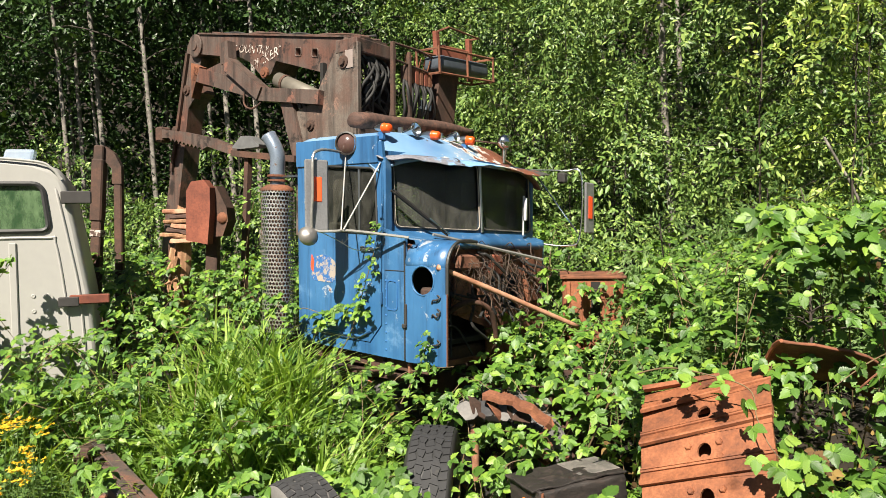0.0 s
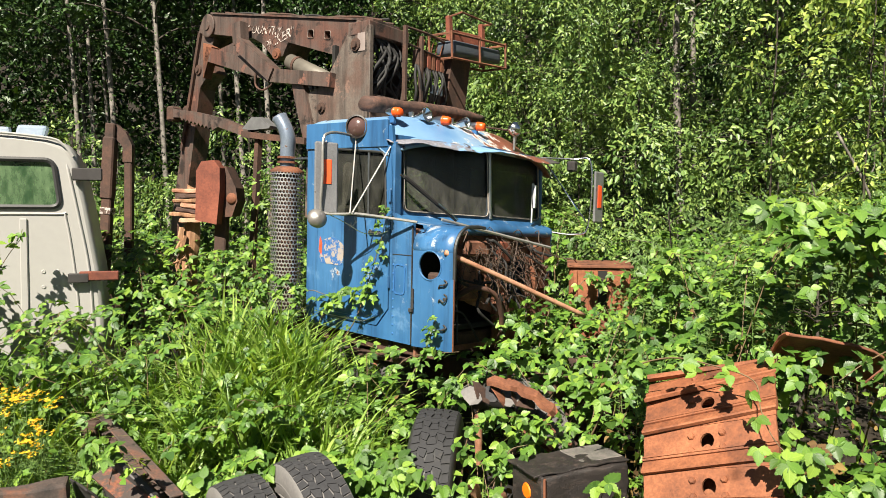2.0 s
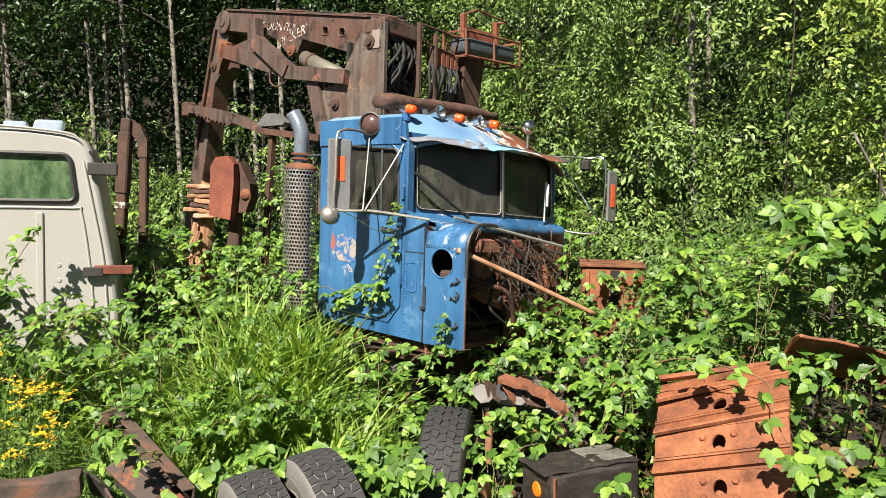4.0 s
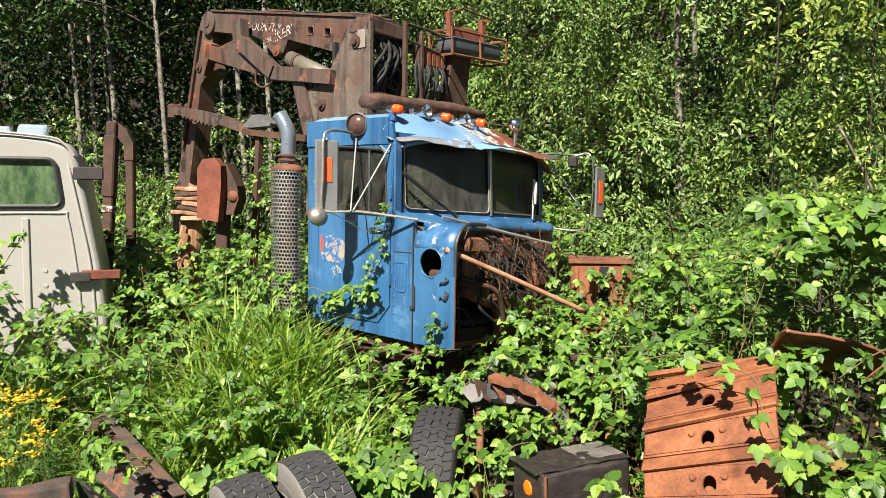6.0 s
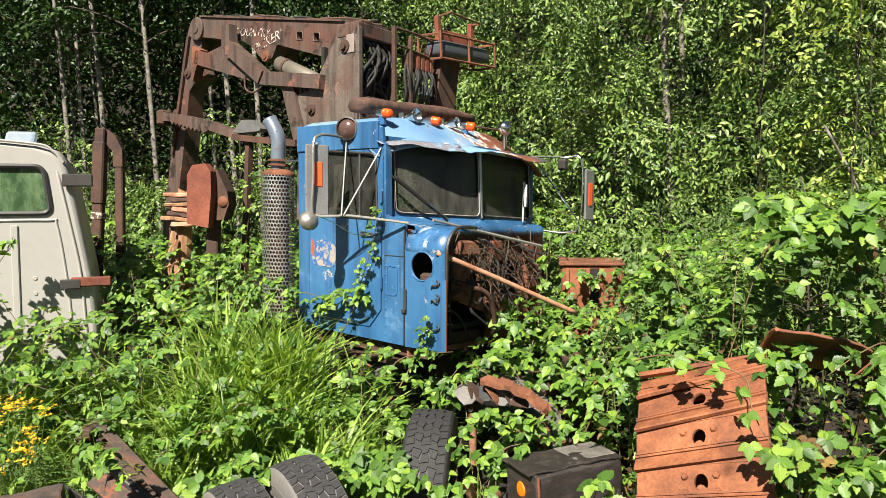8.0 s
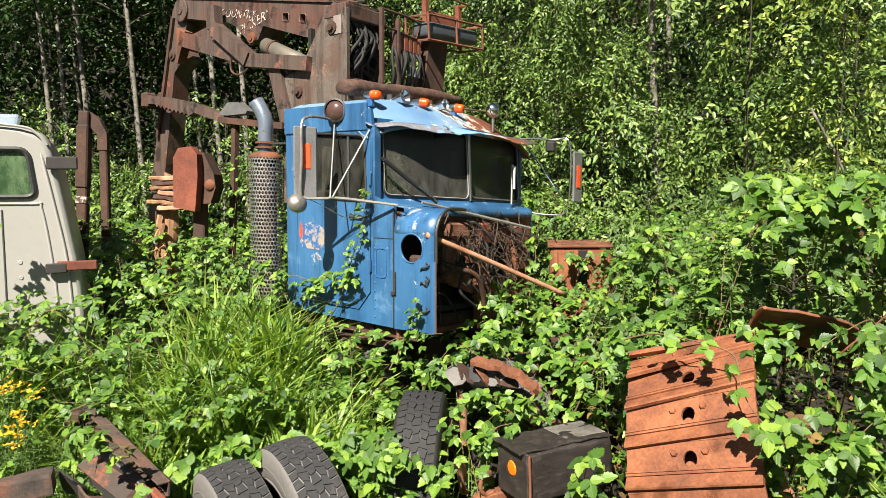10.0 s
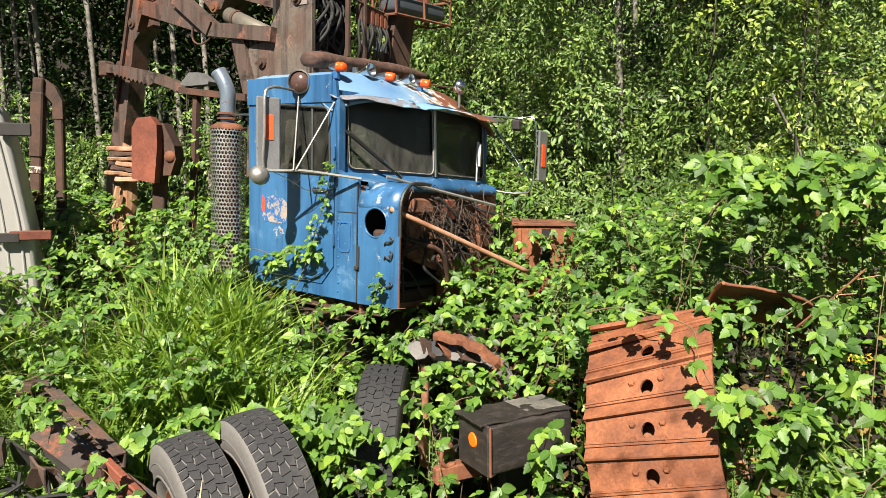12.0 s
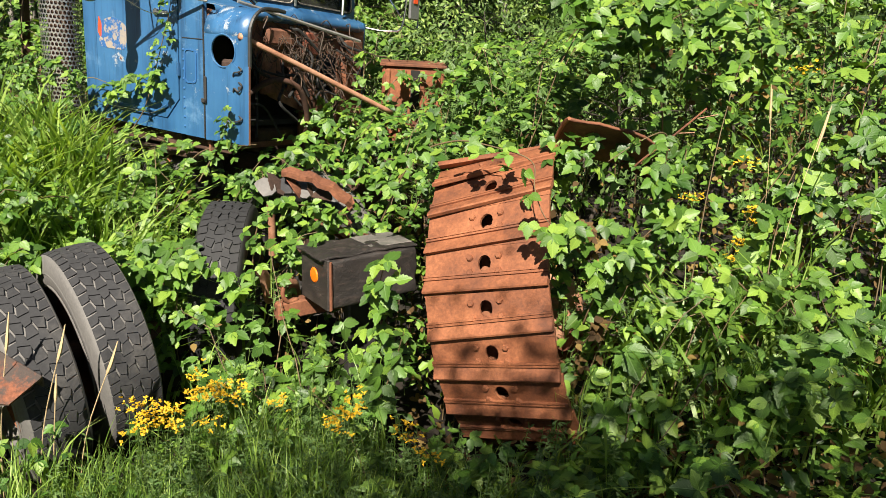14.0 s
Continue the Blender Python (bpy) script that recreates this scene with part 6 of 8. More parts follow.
def leaf_shape(wide, outline, ribs, fold, droop, tooth=0.0):
    """A leaf blade along x: half width, points along each edge, points along the midrib, fold, droop and depth of the teeth."""
    def edge(sign):
        out = []
        for i in range(1, outline + 1):
            x = i / (outline + 1)
            w = wide * math.sin(math.pi * x ** 0.74) ** 0.85 * (1 + tooth * (1 if i % 2 else -1))
            out.append((x + 0.25 * tooth * (1 if i % 2 else -1), sign * w, fold * w + 0.12 * tooth * (1 if i % 2 else -1) - droop * x * x))
        return out
    mid = [((k + 1) / (ribs + 1), 0.0, -droop * ((k + 1) / (ribs + 1)) ** 2) for k in range(ribs)]
    verts = [(0, 0, 0), (1.02, 0, -droop)] + mid + edge(1) + edge(-1)
    tris = []
    for sign, first in ((1, 2 + ribs), (-1, 2 + ribs + outline)):
        u = [0] + list(range(2, 2 + ribs)) + [1]
        v = [0] + list(range(first, first + outline)) + [1]
        i = j = 0
        while i < len(u) - 1 or j < len(v) - 1:
            if j < len(v) - 1 and (i == len(u) - 1 or verts[v[j + 1]][0] <= verts[u[i + 1]][0]):
                t, j = (u[i], v[j], v[j + 1]), j + 1
            else:
                t, i = (u[i], v[j], u[i + 1]), i + 1
            if len(set(t)) == 3:
                tris.append(t if sign < 0 else t[::-1])
    return np.array(verts), np.array(tris)


SERRATE = leaf_shape(0.34, 9, 2, 0.25, 0.18, 0.09)
OVATE = leaf_shape(0.33, 3, 1, 0.22, 0.17)
SPRAY = leaf_shape(0.225, 2, 0, 0.22, 0.16)
LANCE = (np.array([(0, 0, 0), (0.35, 0.15, 0.03), (1, 0, -0.2), (0.35, -0.15, 0.03), (0.5, 0, -0.03)]), np.array([(0, 4, 1), (1, 4, 2), (0, 3, 4), (3, 2, 4)]))


def unit(v):
    return v / np.maximum(1e-9, np.linalg.norm(v, axis=-1, keepdims=True))


def mesh_np(name, verts, faces, material, uv=None):
    me = bpy.data.meshes.new(name)
    n, k = len(verts), faces.shape[1]
    me.vertices.add(n)
    me.vertices.foreach_set("co", np.ascontiguousarray(verts, dtype=np.float32).ravel())
    me.loops.add(faces.size)
    me.loops.foreach_set("vertex_index", np.ascontiguousarray(faces, dtype=np.int32).ravel())
    me.polygons.add(len(faces))
    me.polygons.foreach_set("loop_start", np.arange(0, faces.size, k, dtype=np.int32))
    if uv is not None:
        me.uv_layers.new(name="leaf").data.foreach_set("uv", np.ascontiguousarray(uv[faces.ravel()], dtype=np.float32).ravel())
        me.polygons.foreach_set("use_smooth", np.ones(len(faces), dtype=bool))
    me.update(calc_edges=True)
    me.materials.append(material)
    return me


def leaves(name, at_, tip, nrm, size, template, material):
    """One mesh of many leaves: base places, tip directions, face normals, lengths."""
    tv, tf_ = template
    x = unit(tip)
    y = unit(np.cross(nrm, x))
    z = np.cross(x, y)
    s = size[:, None, None]
    v = at_[:, None, :] + s * (tv[None, :, 0, None] * x[:, None] + tv[None, :, 1, None] * y[:, None] + tv[None, :, 2, None] * z[:, None])
    f = tf_[None] + (np.arange(len(at_)) * len(tv))[:, None, None]
    uv = np.tile(tv[:, :2] + np.array([0, 0.5]), (len(at_), 1)) if len(tv) > 8 else None
    return mesh_np(name, v.reshape(-1, 3), f.reshape(-1, 3), material, uv)


def tubes(name, paths, radii, material, seg=4):
    """Many thin stems in one mesh: paths (n, k, 3), radii (n, k)."""
    n, k, _ = paths.shape
    d = unit(np.gradient(paths, axis=1))
    side = unit(np.cross(d, np.array([0.31, 0.57, 0.2])))
    up = np.cross(side, d)
    a = np.arange(seg) * math.tau / seg
    ring = side[:, :, None] * np.cos(a)[None, None, :, None] + up[:, :, None] * np.sin(a)[None, None, :, None]
    v = paths[:, :, None] + ring * radii[:, :, None, None]
    idx = np.arange(n * k * seg).reshape(n, k, seg)
    q = np.stack([idx[:, :-1], np.roll(idx, -1, 2)[:, :-1], np.roll(idx, -1, 2)[:, 1:], idx[:, 1:]], -1)
    return mesh_np(name, v.reshape(-1, 3), q.reshape(-1, 4), material)


def compound(p, out, nrm, size, five):
    """Bramble leaves: three or five leaflets round the end of a stalk."""
    x = unit(out - (out * nrm).sum(1, keepdims=True) * nrm)
    y = np.cross(nrm, x)
    P, T, N, S = [], [], [], []
    for ang, sc, need in ((0, 1.0, 0), (66, 0.88, 0), (-66, 0.88, 0), (122, 0.68, 1), (-122, 0.68, 1)):
        keep = np.ones(len(p), bool) if not need else five
        a = radians(ang) + RG.normal(0, 0.15, len(p))
        t = x * np.cos(a)[:, None] + y * np.sin(a)[:, None]
        t = unit(t + nrm * RG.normal(-0.10, 0.12, len(p))[:, None])
        nn = unit(nrm + RG.normal(0, 0.15, (len(p), 3)))
        stalk = x * (0.12 if ang == 0 else 0.02)
        P.append((p + stalk * size[:, None])[keep]), T.append(t[keep]), N.append(nn[keep]), S.append((size * sc * RG.uniform(0.85, 1.12, len(p)))[keep])
    return np.concatenate(P), np.concatenate(T), np.concatenate(N), np.concatenate(S)


# height of the tangle of brambles over the plan
KNOTS = np.array([
    (-4.4, 3.6, 0.8), (-2.6, 3.7, 0.95), (-1.9, 3.6, 0.75), (-1.2, 3.0, 0.2), (-0.2, 3.1, 0.15), (0.7, 2.9, 0.15), (0.1, 3.7, 0.55), (-0.35, 4.35, 0.85), (-0.9, 4.8, 1.12), (-1.25, 5.25, 1.62), (-0.45, 5.1, 0.95), (0.15, 4.9, 1.2), (0.45, 5.0, 1.30),
    (-2.2, 4.7, 1.15), (-3.5, 5.0, 1.74), (-2.9, 4.9, 1.55), (-2.0, 5.7, 1.62), (-4.6, 6.2, 1.8), (-3.0, 7.4, 2.0), (-1.6, 7.4, 2.0), (0.7, 4.4, 1.08), (0.35, 4.1, 0.85), (0.75, 5.3, 1.50), (1.3, 5.0, 1.55),
    (1.05, 4.1, 1.40), (2.1, 4.15, 2.30), (1.82, 4.35, 2.05), (2.4, 4.0, 2.35), (1.7, 5.5, 2.05), (2.8, 4.3, 2.55), (2.6, 5.4, 2.45), (3.5, 4.6, 2.9), (2.0, 3.3, 1.0), (1.55, 2.8, 0.40), (2.5, 2.8, 1.1), (3.2, 3.3, 2.2), (4.4, 3.6, 2.8),
    (1.3, 6.5, 1.52), (1.3, 5.9, 1.6), (2.2, 7.5, 2.05), (4.0, 7.5, 2.5), (1.0, 9.0, 2.3), (-1.0, 9.5, 2.3), (-5.0, 9.0, 2.5), (5.2, 10.0, 2.9), (0.3, 3.4, 0.35), (-0.5, 3.5, 0.3), (-3.0, 2.6, 0.5), (3.2, 2.2, 0.9)])


def tangle(x, y):
    d2 = (x[:, None] - KNOTS[None, :, 0]) ** 2 + (y[:, None] - KNOTS[None, :, 1]) ** 2
    w = 1 / (d2 + 0.03) ** 1.6
    z = (w * KNOTS[None, :, 2]).sum(1) / w.sum(1)
    lump = np.array([noise.noise((a * 1.6, b * 1.6, 3)) * 0.26 + noise.noise((a * 4.1, b * 4.1, 9)) * 0.22 for a, b in zip(x, y)])
    return z + lump


def on_truck(x, y):
    m = TRUCK.inverted()
    f = m[0][0] * x + m[0][1] * y + m[0][2] * 1.5 + m[0][3]
    l = m[1][0] * x + m[1][1] * y + m[1][2] * 1.5 + m[1][3]
    return f, l


def blocked(p):
    """Places where nothing grows: inside the cab, the tyres, the track and the pickup."""
    x, y, z = p.T
    f, l = on_truck(x, y)
    bad = (f > -1.08) & (f < 0.16) & (abs(l) < 0.99) & (z > 1.2)
    bad |= (f >= 0.16) & (f < 0.62) & (l > -1.02) & (l < -0.55) & (z > 1.25)
    bad |= (f >= 0.16) & (f < 1.0) & (abs(l) < 0.7) & (z > 1.72)
    bad |= (f > -1.5) & (f < -1.0) & (l < -0.75) & (l > -1.13)
    # tyres standing free
    q = p[:, :2] - np.array([-0.90, 3.93])
    ax = np.array([math.cos(radians(31)), math.sin(radians(31))])
    a, c = q @ ax, q @ np.array([-ax[1], ax[0]])
    bad |= (abs(a) < 0.42) & (abs(c) < 0.62) & (z < 1.15)
    bad |= (x > -1.6) & (x < -0.15) & (y < 3.9) & (z > 0.55)
    a, c = (x - 1.17) * 0.785 - (y - 3.30) * 0.62, -(x - 1.17) * 0.62 - (y - 3.30) * 0.785
    bad |= (abs(a) < 0.37) & (c > -0.35) & (c < 0.62) & (z > 0.30 + 0.25 * (c > 0.3)) & (z < 1.60)
    bad |= (x > 0.28) & (x < 1.02) & (y > 3.4) & (y < 4.12) & (z > 0.74)
    bad |= (x > -0.24) & (x < 0.10) & (y > 4.0) & (y < 4.85) & (z > 0.78)
    bad |= (x > 0.15) & (x < 0.72) & (y > 4.1) & (y < 4.9) & (z > 1.20)
    bad |= (x > 1.45) & (x < 1.95) & (y > 3.05) & (y < 3.72) & (z > 1.36) & (z < 1.95)
    bad |= (x > 1.06) & (x < 1.64) & (y > 5.8) & (y < 6.78) & (z > 1.60) & (z < 2.05)
    # hollow under the overhanging brambles of the bank
    bad |= (x > 2.0 + 0.35 * (y - 4.15)) & (x < 3.9) & (y > 4.15) & (y < 7.2) & (z > 1.2) & (z < 2.12 + 0.10 * np.sin(7 * x))
    bad |= (x > 1.74) & (x < 2.5) & (y > 3.66) & (y < 4.4) & (z > 1.2) & (z < 2.06 + 0.08 * np.sin(9 * x))
    v = p[:, :2] - np.array([-3.74, 5.68])
    va = v @ np.array([math.cos(radians(20)), math.sin(radians(20))])
    vb = v @ np.array([-math.sin(radians(20)), math.cos(radians(20))])
    bad |= (abs(va) < 0.98) & (vb > -0.06) & (vb < 1.5)
    return bad


CENTRES = [(-4.4, 4.6), (-3.1, 4.2), (-3.6, 5.6), (-2.2, 5.4), (-1.4, 6.8), (-3.2, 7.3), (-0.9, 4.8), (-0.1, 4.4), (0.7, 4.6), (0.4, 3.6), (1.3, 5.2), (1.1, 4.3), (1.9, 5.9), (2.1, 4.1),
           (1.9, 3.1), (2.7, 3.0), (2.8, 4.4), (3.7, 3.7), (3.4, 5.5), (1.4, 7.4), (3.0, 7.6), (-5.2, 7.6), (4.8, 5.4), (4.6, 8.3), (0.3, 8.6), (-1.8, 8.8)]

n = 54000
bx0, bx1, by0, by1 = -6.2, 5.6, 1.7, 9.6
X, Y = RG.uniform(bx0, bx1, n), RG.uniform(by0, by1, n)
near = RG.random(n) < np.clip(1.35 - 0.11 * Y, 0.25, 1)
X, Y = X[near], Y[near]
Zt = tangle(X, Y)
e = 0.12
gx, gy = (tangle(X + e, Y) - Zt) / e, (tangle(X, Y + e) - Zt) / e
gz = np.array([ground_z(a, b) for a, b in zip(X, Y)])
steep = np.sqrt(1 + np.minimum(9, gx ** 2 + gy ** 2))
dense = np.array([0.66 + 2.6 * noise.noise((a * 2.1, b * 2.1, 21)) for a, b in zip(X, Y)])
keep = (Zt - gz > 0.12) & (RG.random(len(X)) < (Y - np.where(X > 1.1, 1.85, 2.25)) / 0.6 + np.array([0.9 * noise.noise((a * 1.4, 5.0, 2.0)) + 0.5 * noise.noise((a * 4.3, 1.0, 7.0)) for a in X])) & (RG.random(len(X)) < np.clip(dense * steep * 0.60, 0.10, 1)) & ~((X > -2.9) & (X < -1.0) & (Y > 3.9) & (Y < 5.5) & (RG.random(len(X)) < 0.48)) & ~((X > 1.6) & (Y > 3.2) & (Y < 5.0) & (RG.random(len(X)) < 0.38)) & ~((X > 2.3) & (Y > 3.4) & (Y < 6.5) & (RG.random(len(X)) < 0.45)) \
    & ~((X > -1.0) & (X < 1.0) & (Y < 3.5) & (RG.random(len(X)) < 0.6))
X, Y, Zt, gx, gy, gz = (a[keep] for a in (X, Y, Zt, gx, gy, gz))
deep = np.abs(RG.exponential(1.0, len(X))) * np.where(X > 1.5, 0.30, 0.21)
Z = np.maximum(gz + 0.03, Zt - deep + 0.10)
face = unit(np.stack([-0.25 * gx, -0.25 * gy, np.ones(len(X))], 1) + np.array([-0.14, -0.36, 0.0]) + RG.normal(0, 0.38, (len(X), 3)))
aim = unit(np.stack([RG.normal(0, 1, len(X)), RG.normal(-0.5, 1, len(X)), RG.normal(-0.25, 0.3, len(X))], 1))
base = np.stack([X, Y, Z], 1)
ok = ~blocked(base + 0.06 * aim)
base, face, aim = base[ok], face[ok], aim[ok]
big = np.clip(0.060 * np.exp(RG.normal(0, 0.34, len(base))), 0.035, 0.105) * np.where((base[:, 0] > 1.5) & (base[:, 1] < 5), 1.15, 1.0)
owner = np.argmin(((base[:, None, :2] - np.array(CENTRES)[None]) ** 2).sum(-1), 1)


def arching(c, count, seed):
    """Bramble canes that rise from the ground near c and arch over the tangle."""
    g = np.random.default_rng(seed)
    r0 = np.array(c) + g.normal(0, 0.45, (count, 2))
    ang = g.uniform(0, math.tau, count)
    reach = g.uniform(0.5, 1.2, count)
    t = np.linspace(0, 1, 11)[None]
    x = r0[:, :1] + np.cos(ang)[:, None] * reach[:, None] * t
    y = r0[:, 1:] + np.sin(ang)[:, None] * reach[:, None] * t - 0.15 * t ** 2
    g0 = np.array([ground_z(*q) for q in r0])[:, None]
    top = tangle(x.ravel(), y.ravel()).reshape(x.shape)
    rise = np.sin(np.minimum(1, t * 1.7) * math.pi / 2) ** 0.7
    z = g0 + (np.maximum(top, g0) - g0) * rise + g.uniform(-0.05, 0.12, (count, 1)) * rise - g.uniform(0.0, 0.25, (count, 1)) * np.maximum(0, t - 0.7) ** 2 * 8
    return np.stack([x, y, z], -1)


def bramble(i, c):
    th = thing("bramble_bush", Matrix.Translation((c[0], c[1], ground_z(*c))), "sunlit tangle of green bramble leaves on arching canes", "bush", "bramble bushes")
    inv = np.array([c[0], c[1], ground_z(*c)])
    sel = owner == i
    p, o, f_, s_ = base[sel], aim[sel], face[sel], big[sel]
    canes = arching(c, 15, 100 + i)
    flat = canes.reshape(-1, 3)
    good = ~blocked(flat).reshape(canes.shape[:2]).any(1)
    canes = canes[good]
    if len(canes):
        me = tubes("cane_tangle", canes - inv, np.linspace(0.0045, 0.0018, 11)[None].repeat(len(canes), 0), STALK, 4)
        ob = tagged(new("cane_tangle", me), kind="stuff")
        ob.parent = th
        k = canes[:, 3:]
        d = unit(np.gradient(k, axis=1))
        cp, cd = k.reshape(-1, 3), d.reshape(-1, 3)
        side = unit(np.cross(cd, [0, 0, 1])) * RG.choice([-1, 1], len(cp))[:, None]
        cn = unit(np.array([-0.2, -0.5, 1.0]) + RG.normal(0, 0.3, (len(cp), 3)))
        p, o = np.concatenate([p, cp + side * 0.03]), np.concatenate([o, side + 0.5 * cd])
        f_, s_ = np.concatenate([f_, cn]), np.concatenate([s_, RG.uniform(0.05, 0.085, len(cp))])
        fine = ~blocked(p)
        p, o, f_, s_ = p[fine], o[fine], f_[fine], s_[fine]
    P, T, N, S = compound(p, o, f_, s_, RG.random(len(p)) < 0.65)
    dead = RG.random(len(P)) < 0.008
    ob = new("leaves", leaves("leaves", P[~dead] - inv, T[~dead], N[~dead], S[~dead], SERRATE if c[1] < 4.35 else OVATE, BRAMBLE))
    ob.parent = th
    tagged(ob, kind="stuff")
    ob = new("dry_leaves", leaves("dry_leaves", P[dead] - inv, T[dead], N[dead], S[dead] * 0.65, OVATE, LITTER))
    ob.parent = th
    tagged(ob, kind="stuff")
    return th


for i, c in enumerate(CENTRES):
    bramble(i, c)


# dim inner layer that fills the tangle below the lit leaves
n = 26000
X, Y = RG.uniform(bx0, bx1, n), RG.uniform(by0, by1, n)
X[15000:], Y[15000:] = RG.uniform(0.9, 3.6, n - 15000), RG.uniform(1.9, 4.6, n - 15000)
Zt = tangle(X, Y)
gz = np.array([ground_z(a, b) for a, b in zip(X, Y)])
Z = gz + (Zt - gz - 0.12) * RG.uniform(0.15, 1.0, n)
p = np.stack([X, Y, Z], 1)
k = (Zt - gz > 0.12) & (Y > 1.9 + 0.7 * (X < 1.1)) & ~blocked(p)
p = p[k]
m_ = len(p)
for share, material, label in ((0, BRAMBLE, "green leaves inside the bramble tangle"), (1, LITTER, "dead brown leaves inside the bramble tangle")):
    q = p[share::2]
    m_ = len(q)
    ob = new("undergrowth", leaves("undergrowth", q, RG.normal(0, 1, (m_, 3)), unit(RG.normal(0, 0.6, (m_, 3)) + [0, -0.3, 1]), RG.uniform(0.05, 0.10, m_) * (0.6 if share else 1.0), OVATE if share else SPRAY, material))
    tagged(ob, label, "undergrowth", kind="stuff")


# ---- vines on the truck ----
def vine(points, size, seed, label, m=TRUCK, share=0.6, material=BRAMBLE):
    """A bramble cane that climbs the cab, in the truck's own axes."""
    g = np.random.default_rng(seed)
    pts = [m @ Vector(q) for q in points]
    c = np.array([tuple(q) for q in curve(pts, 6)])
    o = c[0].copy()
    th = thing("climbing_bramble", Matrix.Translation(o), label, "vine", "climbing brambles")
    ob = new("cane", tubes("cane", (c - o)[None], np.linspace(0.005, 0.002, len(c))[None], STALK, 5))
    ob.parent = th
    p = np.repeat(c[2:], 2, 0) + g.normal(0, 0.03, (2 * len(c) - 4, 3)) + np.array([-0.02, -0.03, 0])
    p = p[g.random(len(p)) < share]
    n_ = unit(np.array([-0.25, -0.5, 0.8]) + g.normal(0, 0.3, p.shape))
    P, T, N, S = compound(p, unit(g.normal(0, 1, p.shape) + [0, -0.2, -0.3]), n_, g.uniform(*size, len(p)), g.random(len(p)) < 0.2)
    ob = new("leaves", leaves("leaves", P - o, T, N, S, SERRATE, material))
    ob.parent = th
    tagged(ob, kind="stuff")


vine([(-0.85, -1.15, -0.1), (-0.70, -1.05, 0.16), (-0.46, -1.04, 0.36), (-0.30, -1.03, 0.34), (-0.20, -1.02, 0.42)], (0.045, 0.065), 1, "bramble cane lying across the blue door")
vine([(-0.60, -1.15, -0.2), (-0.40, -1.04, 0.10), (-0.28, -1.02, 0.40), (-0.18, -1.03, 0.62), (-0.10, -1.03, 0.84), (-0.07, -1.03, 1.02)], (0.026, 0.045), 2, "bramble cane climbing the door edge", TRUCK, 0.75)
vine([(-1.15, -1.3, -0.1), (-0.95, -1.10, 0.28), (-0.75, -1.05, 0.30), (-0.55, -1.04, 0.22)], (0.045, 0.07), 3, "bramble cane lying across the blue door")
vine([(0.30, -1.2, -0.25), (0.36, -1.05, 0.02), (0.40, -1.03, 0.16), (0.42, -1.02, 0.24)], (0.035, 0.055), 4, "bramble cane climbing the side panel")
vine([(0.75, -0.2, -0.1), (0.70, 0.1, 0.35), (0.55, 0.35, 0.55), (0.45, 0.5, 0.60)], (0.045, 0.065), 5, "bramble cane growing into the engine bay")
vine([(-1.6, -1.1, -0.3), (-1.75, -1.0, 0.2), (-1.85, -0.9, 0.7), (-1.82, -0.85, 1.1), (-1.78, -0.8, 1.35)], (0.04, 0.06), 6, "bramble cane climbing beside the exhaust")

HERE = Matrix.Identity(4)
vine([(0.75, 3.95, 1.25), (0.88, 3.80, 1.60), (1.05, 3.66, 1.72), (1.22, 3.50, 1.72), (1.36, 3.36, 1.68), (1.34, 3.22, 1.58), (1.36, 3.12, 1.48), (1.44, 3.02, 1.38)], (0.055, 0.08), 7, "bramble cane arching over the top of the track", HERE, 0.22)
vine([(2.15, 3.60, 1.5), (2.05, 3.42, 1.80), (1.88, 3.32, 1.80), (1.70, 3.28, 1.70)], (0.05, 0.07), 8, "bramble cane hanging before the curled sheet", HERE, 0.35)
vine([(2.20, 3.70, 1.5), (2.10, 3.60, 1.90), (1.98, 3.50, 2.02), (1.80, 3.44, 1.98)], (0.05, 0.07), 9, "bramble cane hanging over the curled sheet", HERE, 0.4)
vine([(1.60, 3.45, 0.9), (1.55, 3.30, 1.30), (1.54, 3.14, 1.42), (1.50, 3.04, 1.44)], (0.05, 0.075), 10, "bramble cane leaning on the track's edge", HERE, 0.5)
vine([(0.78, 3.50, 0.35), (0.72, 3.45, 0.75), (0.68, 3.42, 0.98), (0.68, 3.38, 1.08), (0.70, 3.36, 1.20)], (0.06, 0.085), 11, "bramble shoot in front of the bumper box", HERE, 0.5)
vine([(0.05, 4.3, 0.7), (0.10, 4.22, 1.15), (0.24, 4.16, 1.28), (0.40, 4.2, 1.26), (0.55, 4.25, 1.18)], (0.05, 0.07), 15, "bramble cane trailing over the sunken wheel", HERE, 0.6)
vine([(0.30, 4.1, 0.6), (0.28, 4.06, 0.95), (0.32, 4.05, 1.12), (0.42, 4.05, 1.16)], (0.05, 0.07), 16, "bramble cane trailing over the sunken wheel", HERE)
vine([(-0.35, 4.2, 0.6), (-0.30, 4.08, 0.98), (-0.22, 4.00, 1.02), (-0.06, 3.92, 0.96), (0.08, 3.88, 0.86)], (0.065, 0.09), 17, "bramble cane leaning on the dark tyre", HERE)
vine([(-1.95, 3.9, 0.8), (-1.80, 3.72, 1.22), (-1.66, 3.58, 1.30), (-1.50, 3.50, 1.18)], (0.045, 0.07), 18, "bramble cane growing through the trailer frame", HERE)
vine([(-1.55, 3.5, 0.6), (-1.42, 3.36, 1.00), (-1.30, 3.28, 1.08), (-1.20, 3.22, 1.0)], (0.045, 0.07), 19, "bramble cane growing through the trailer frame", HERE)
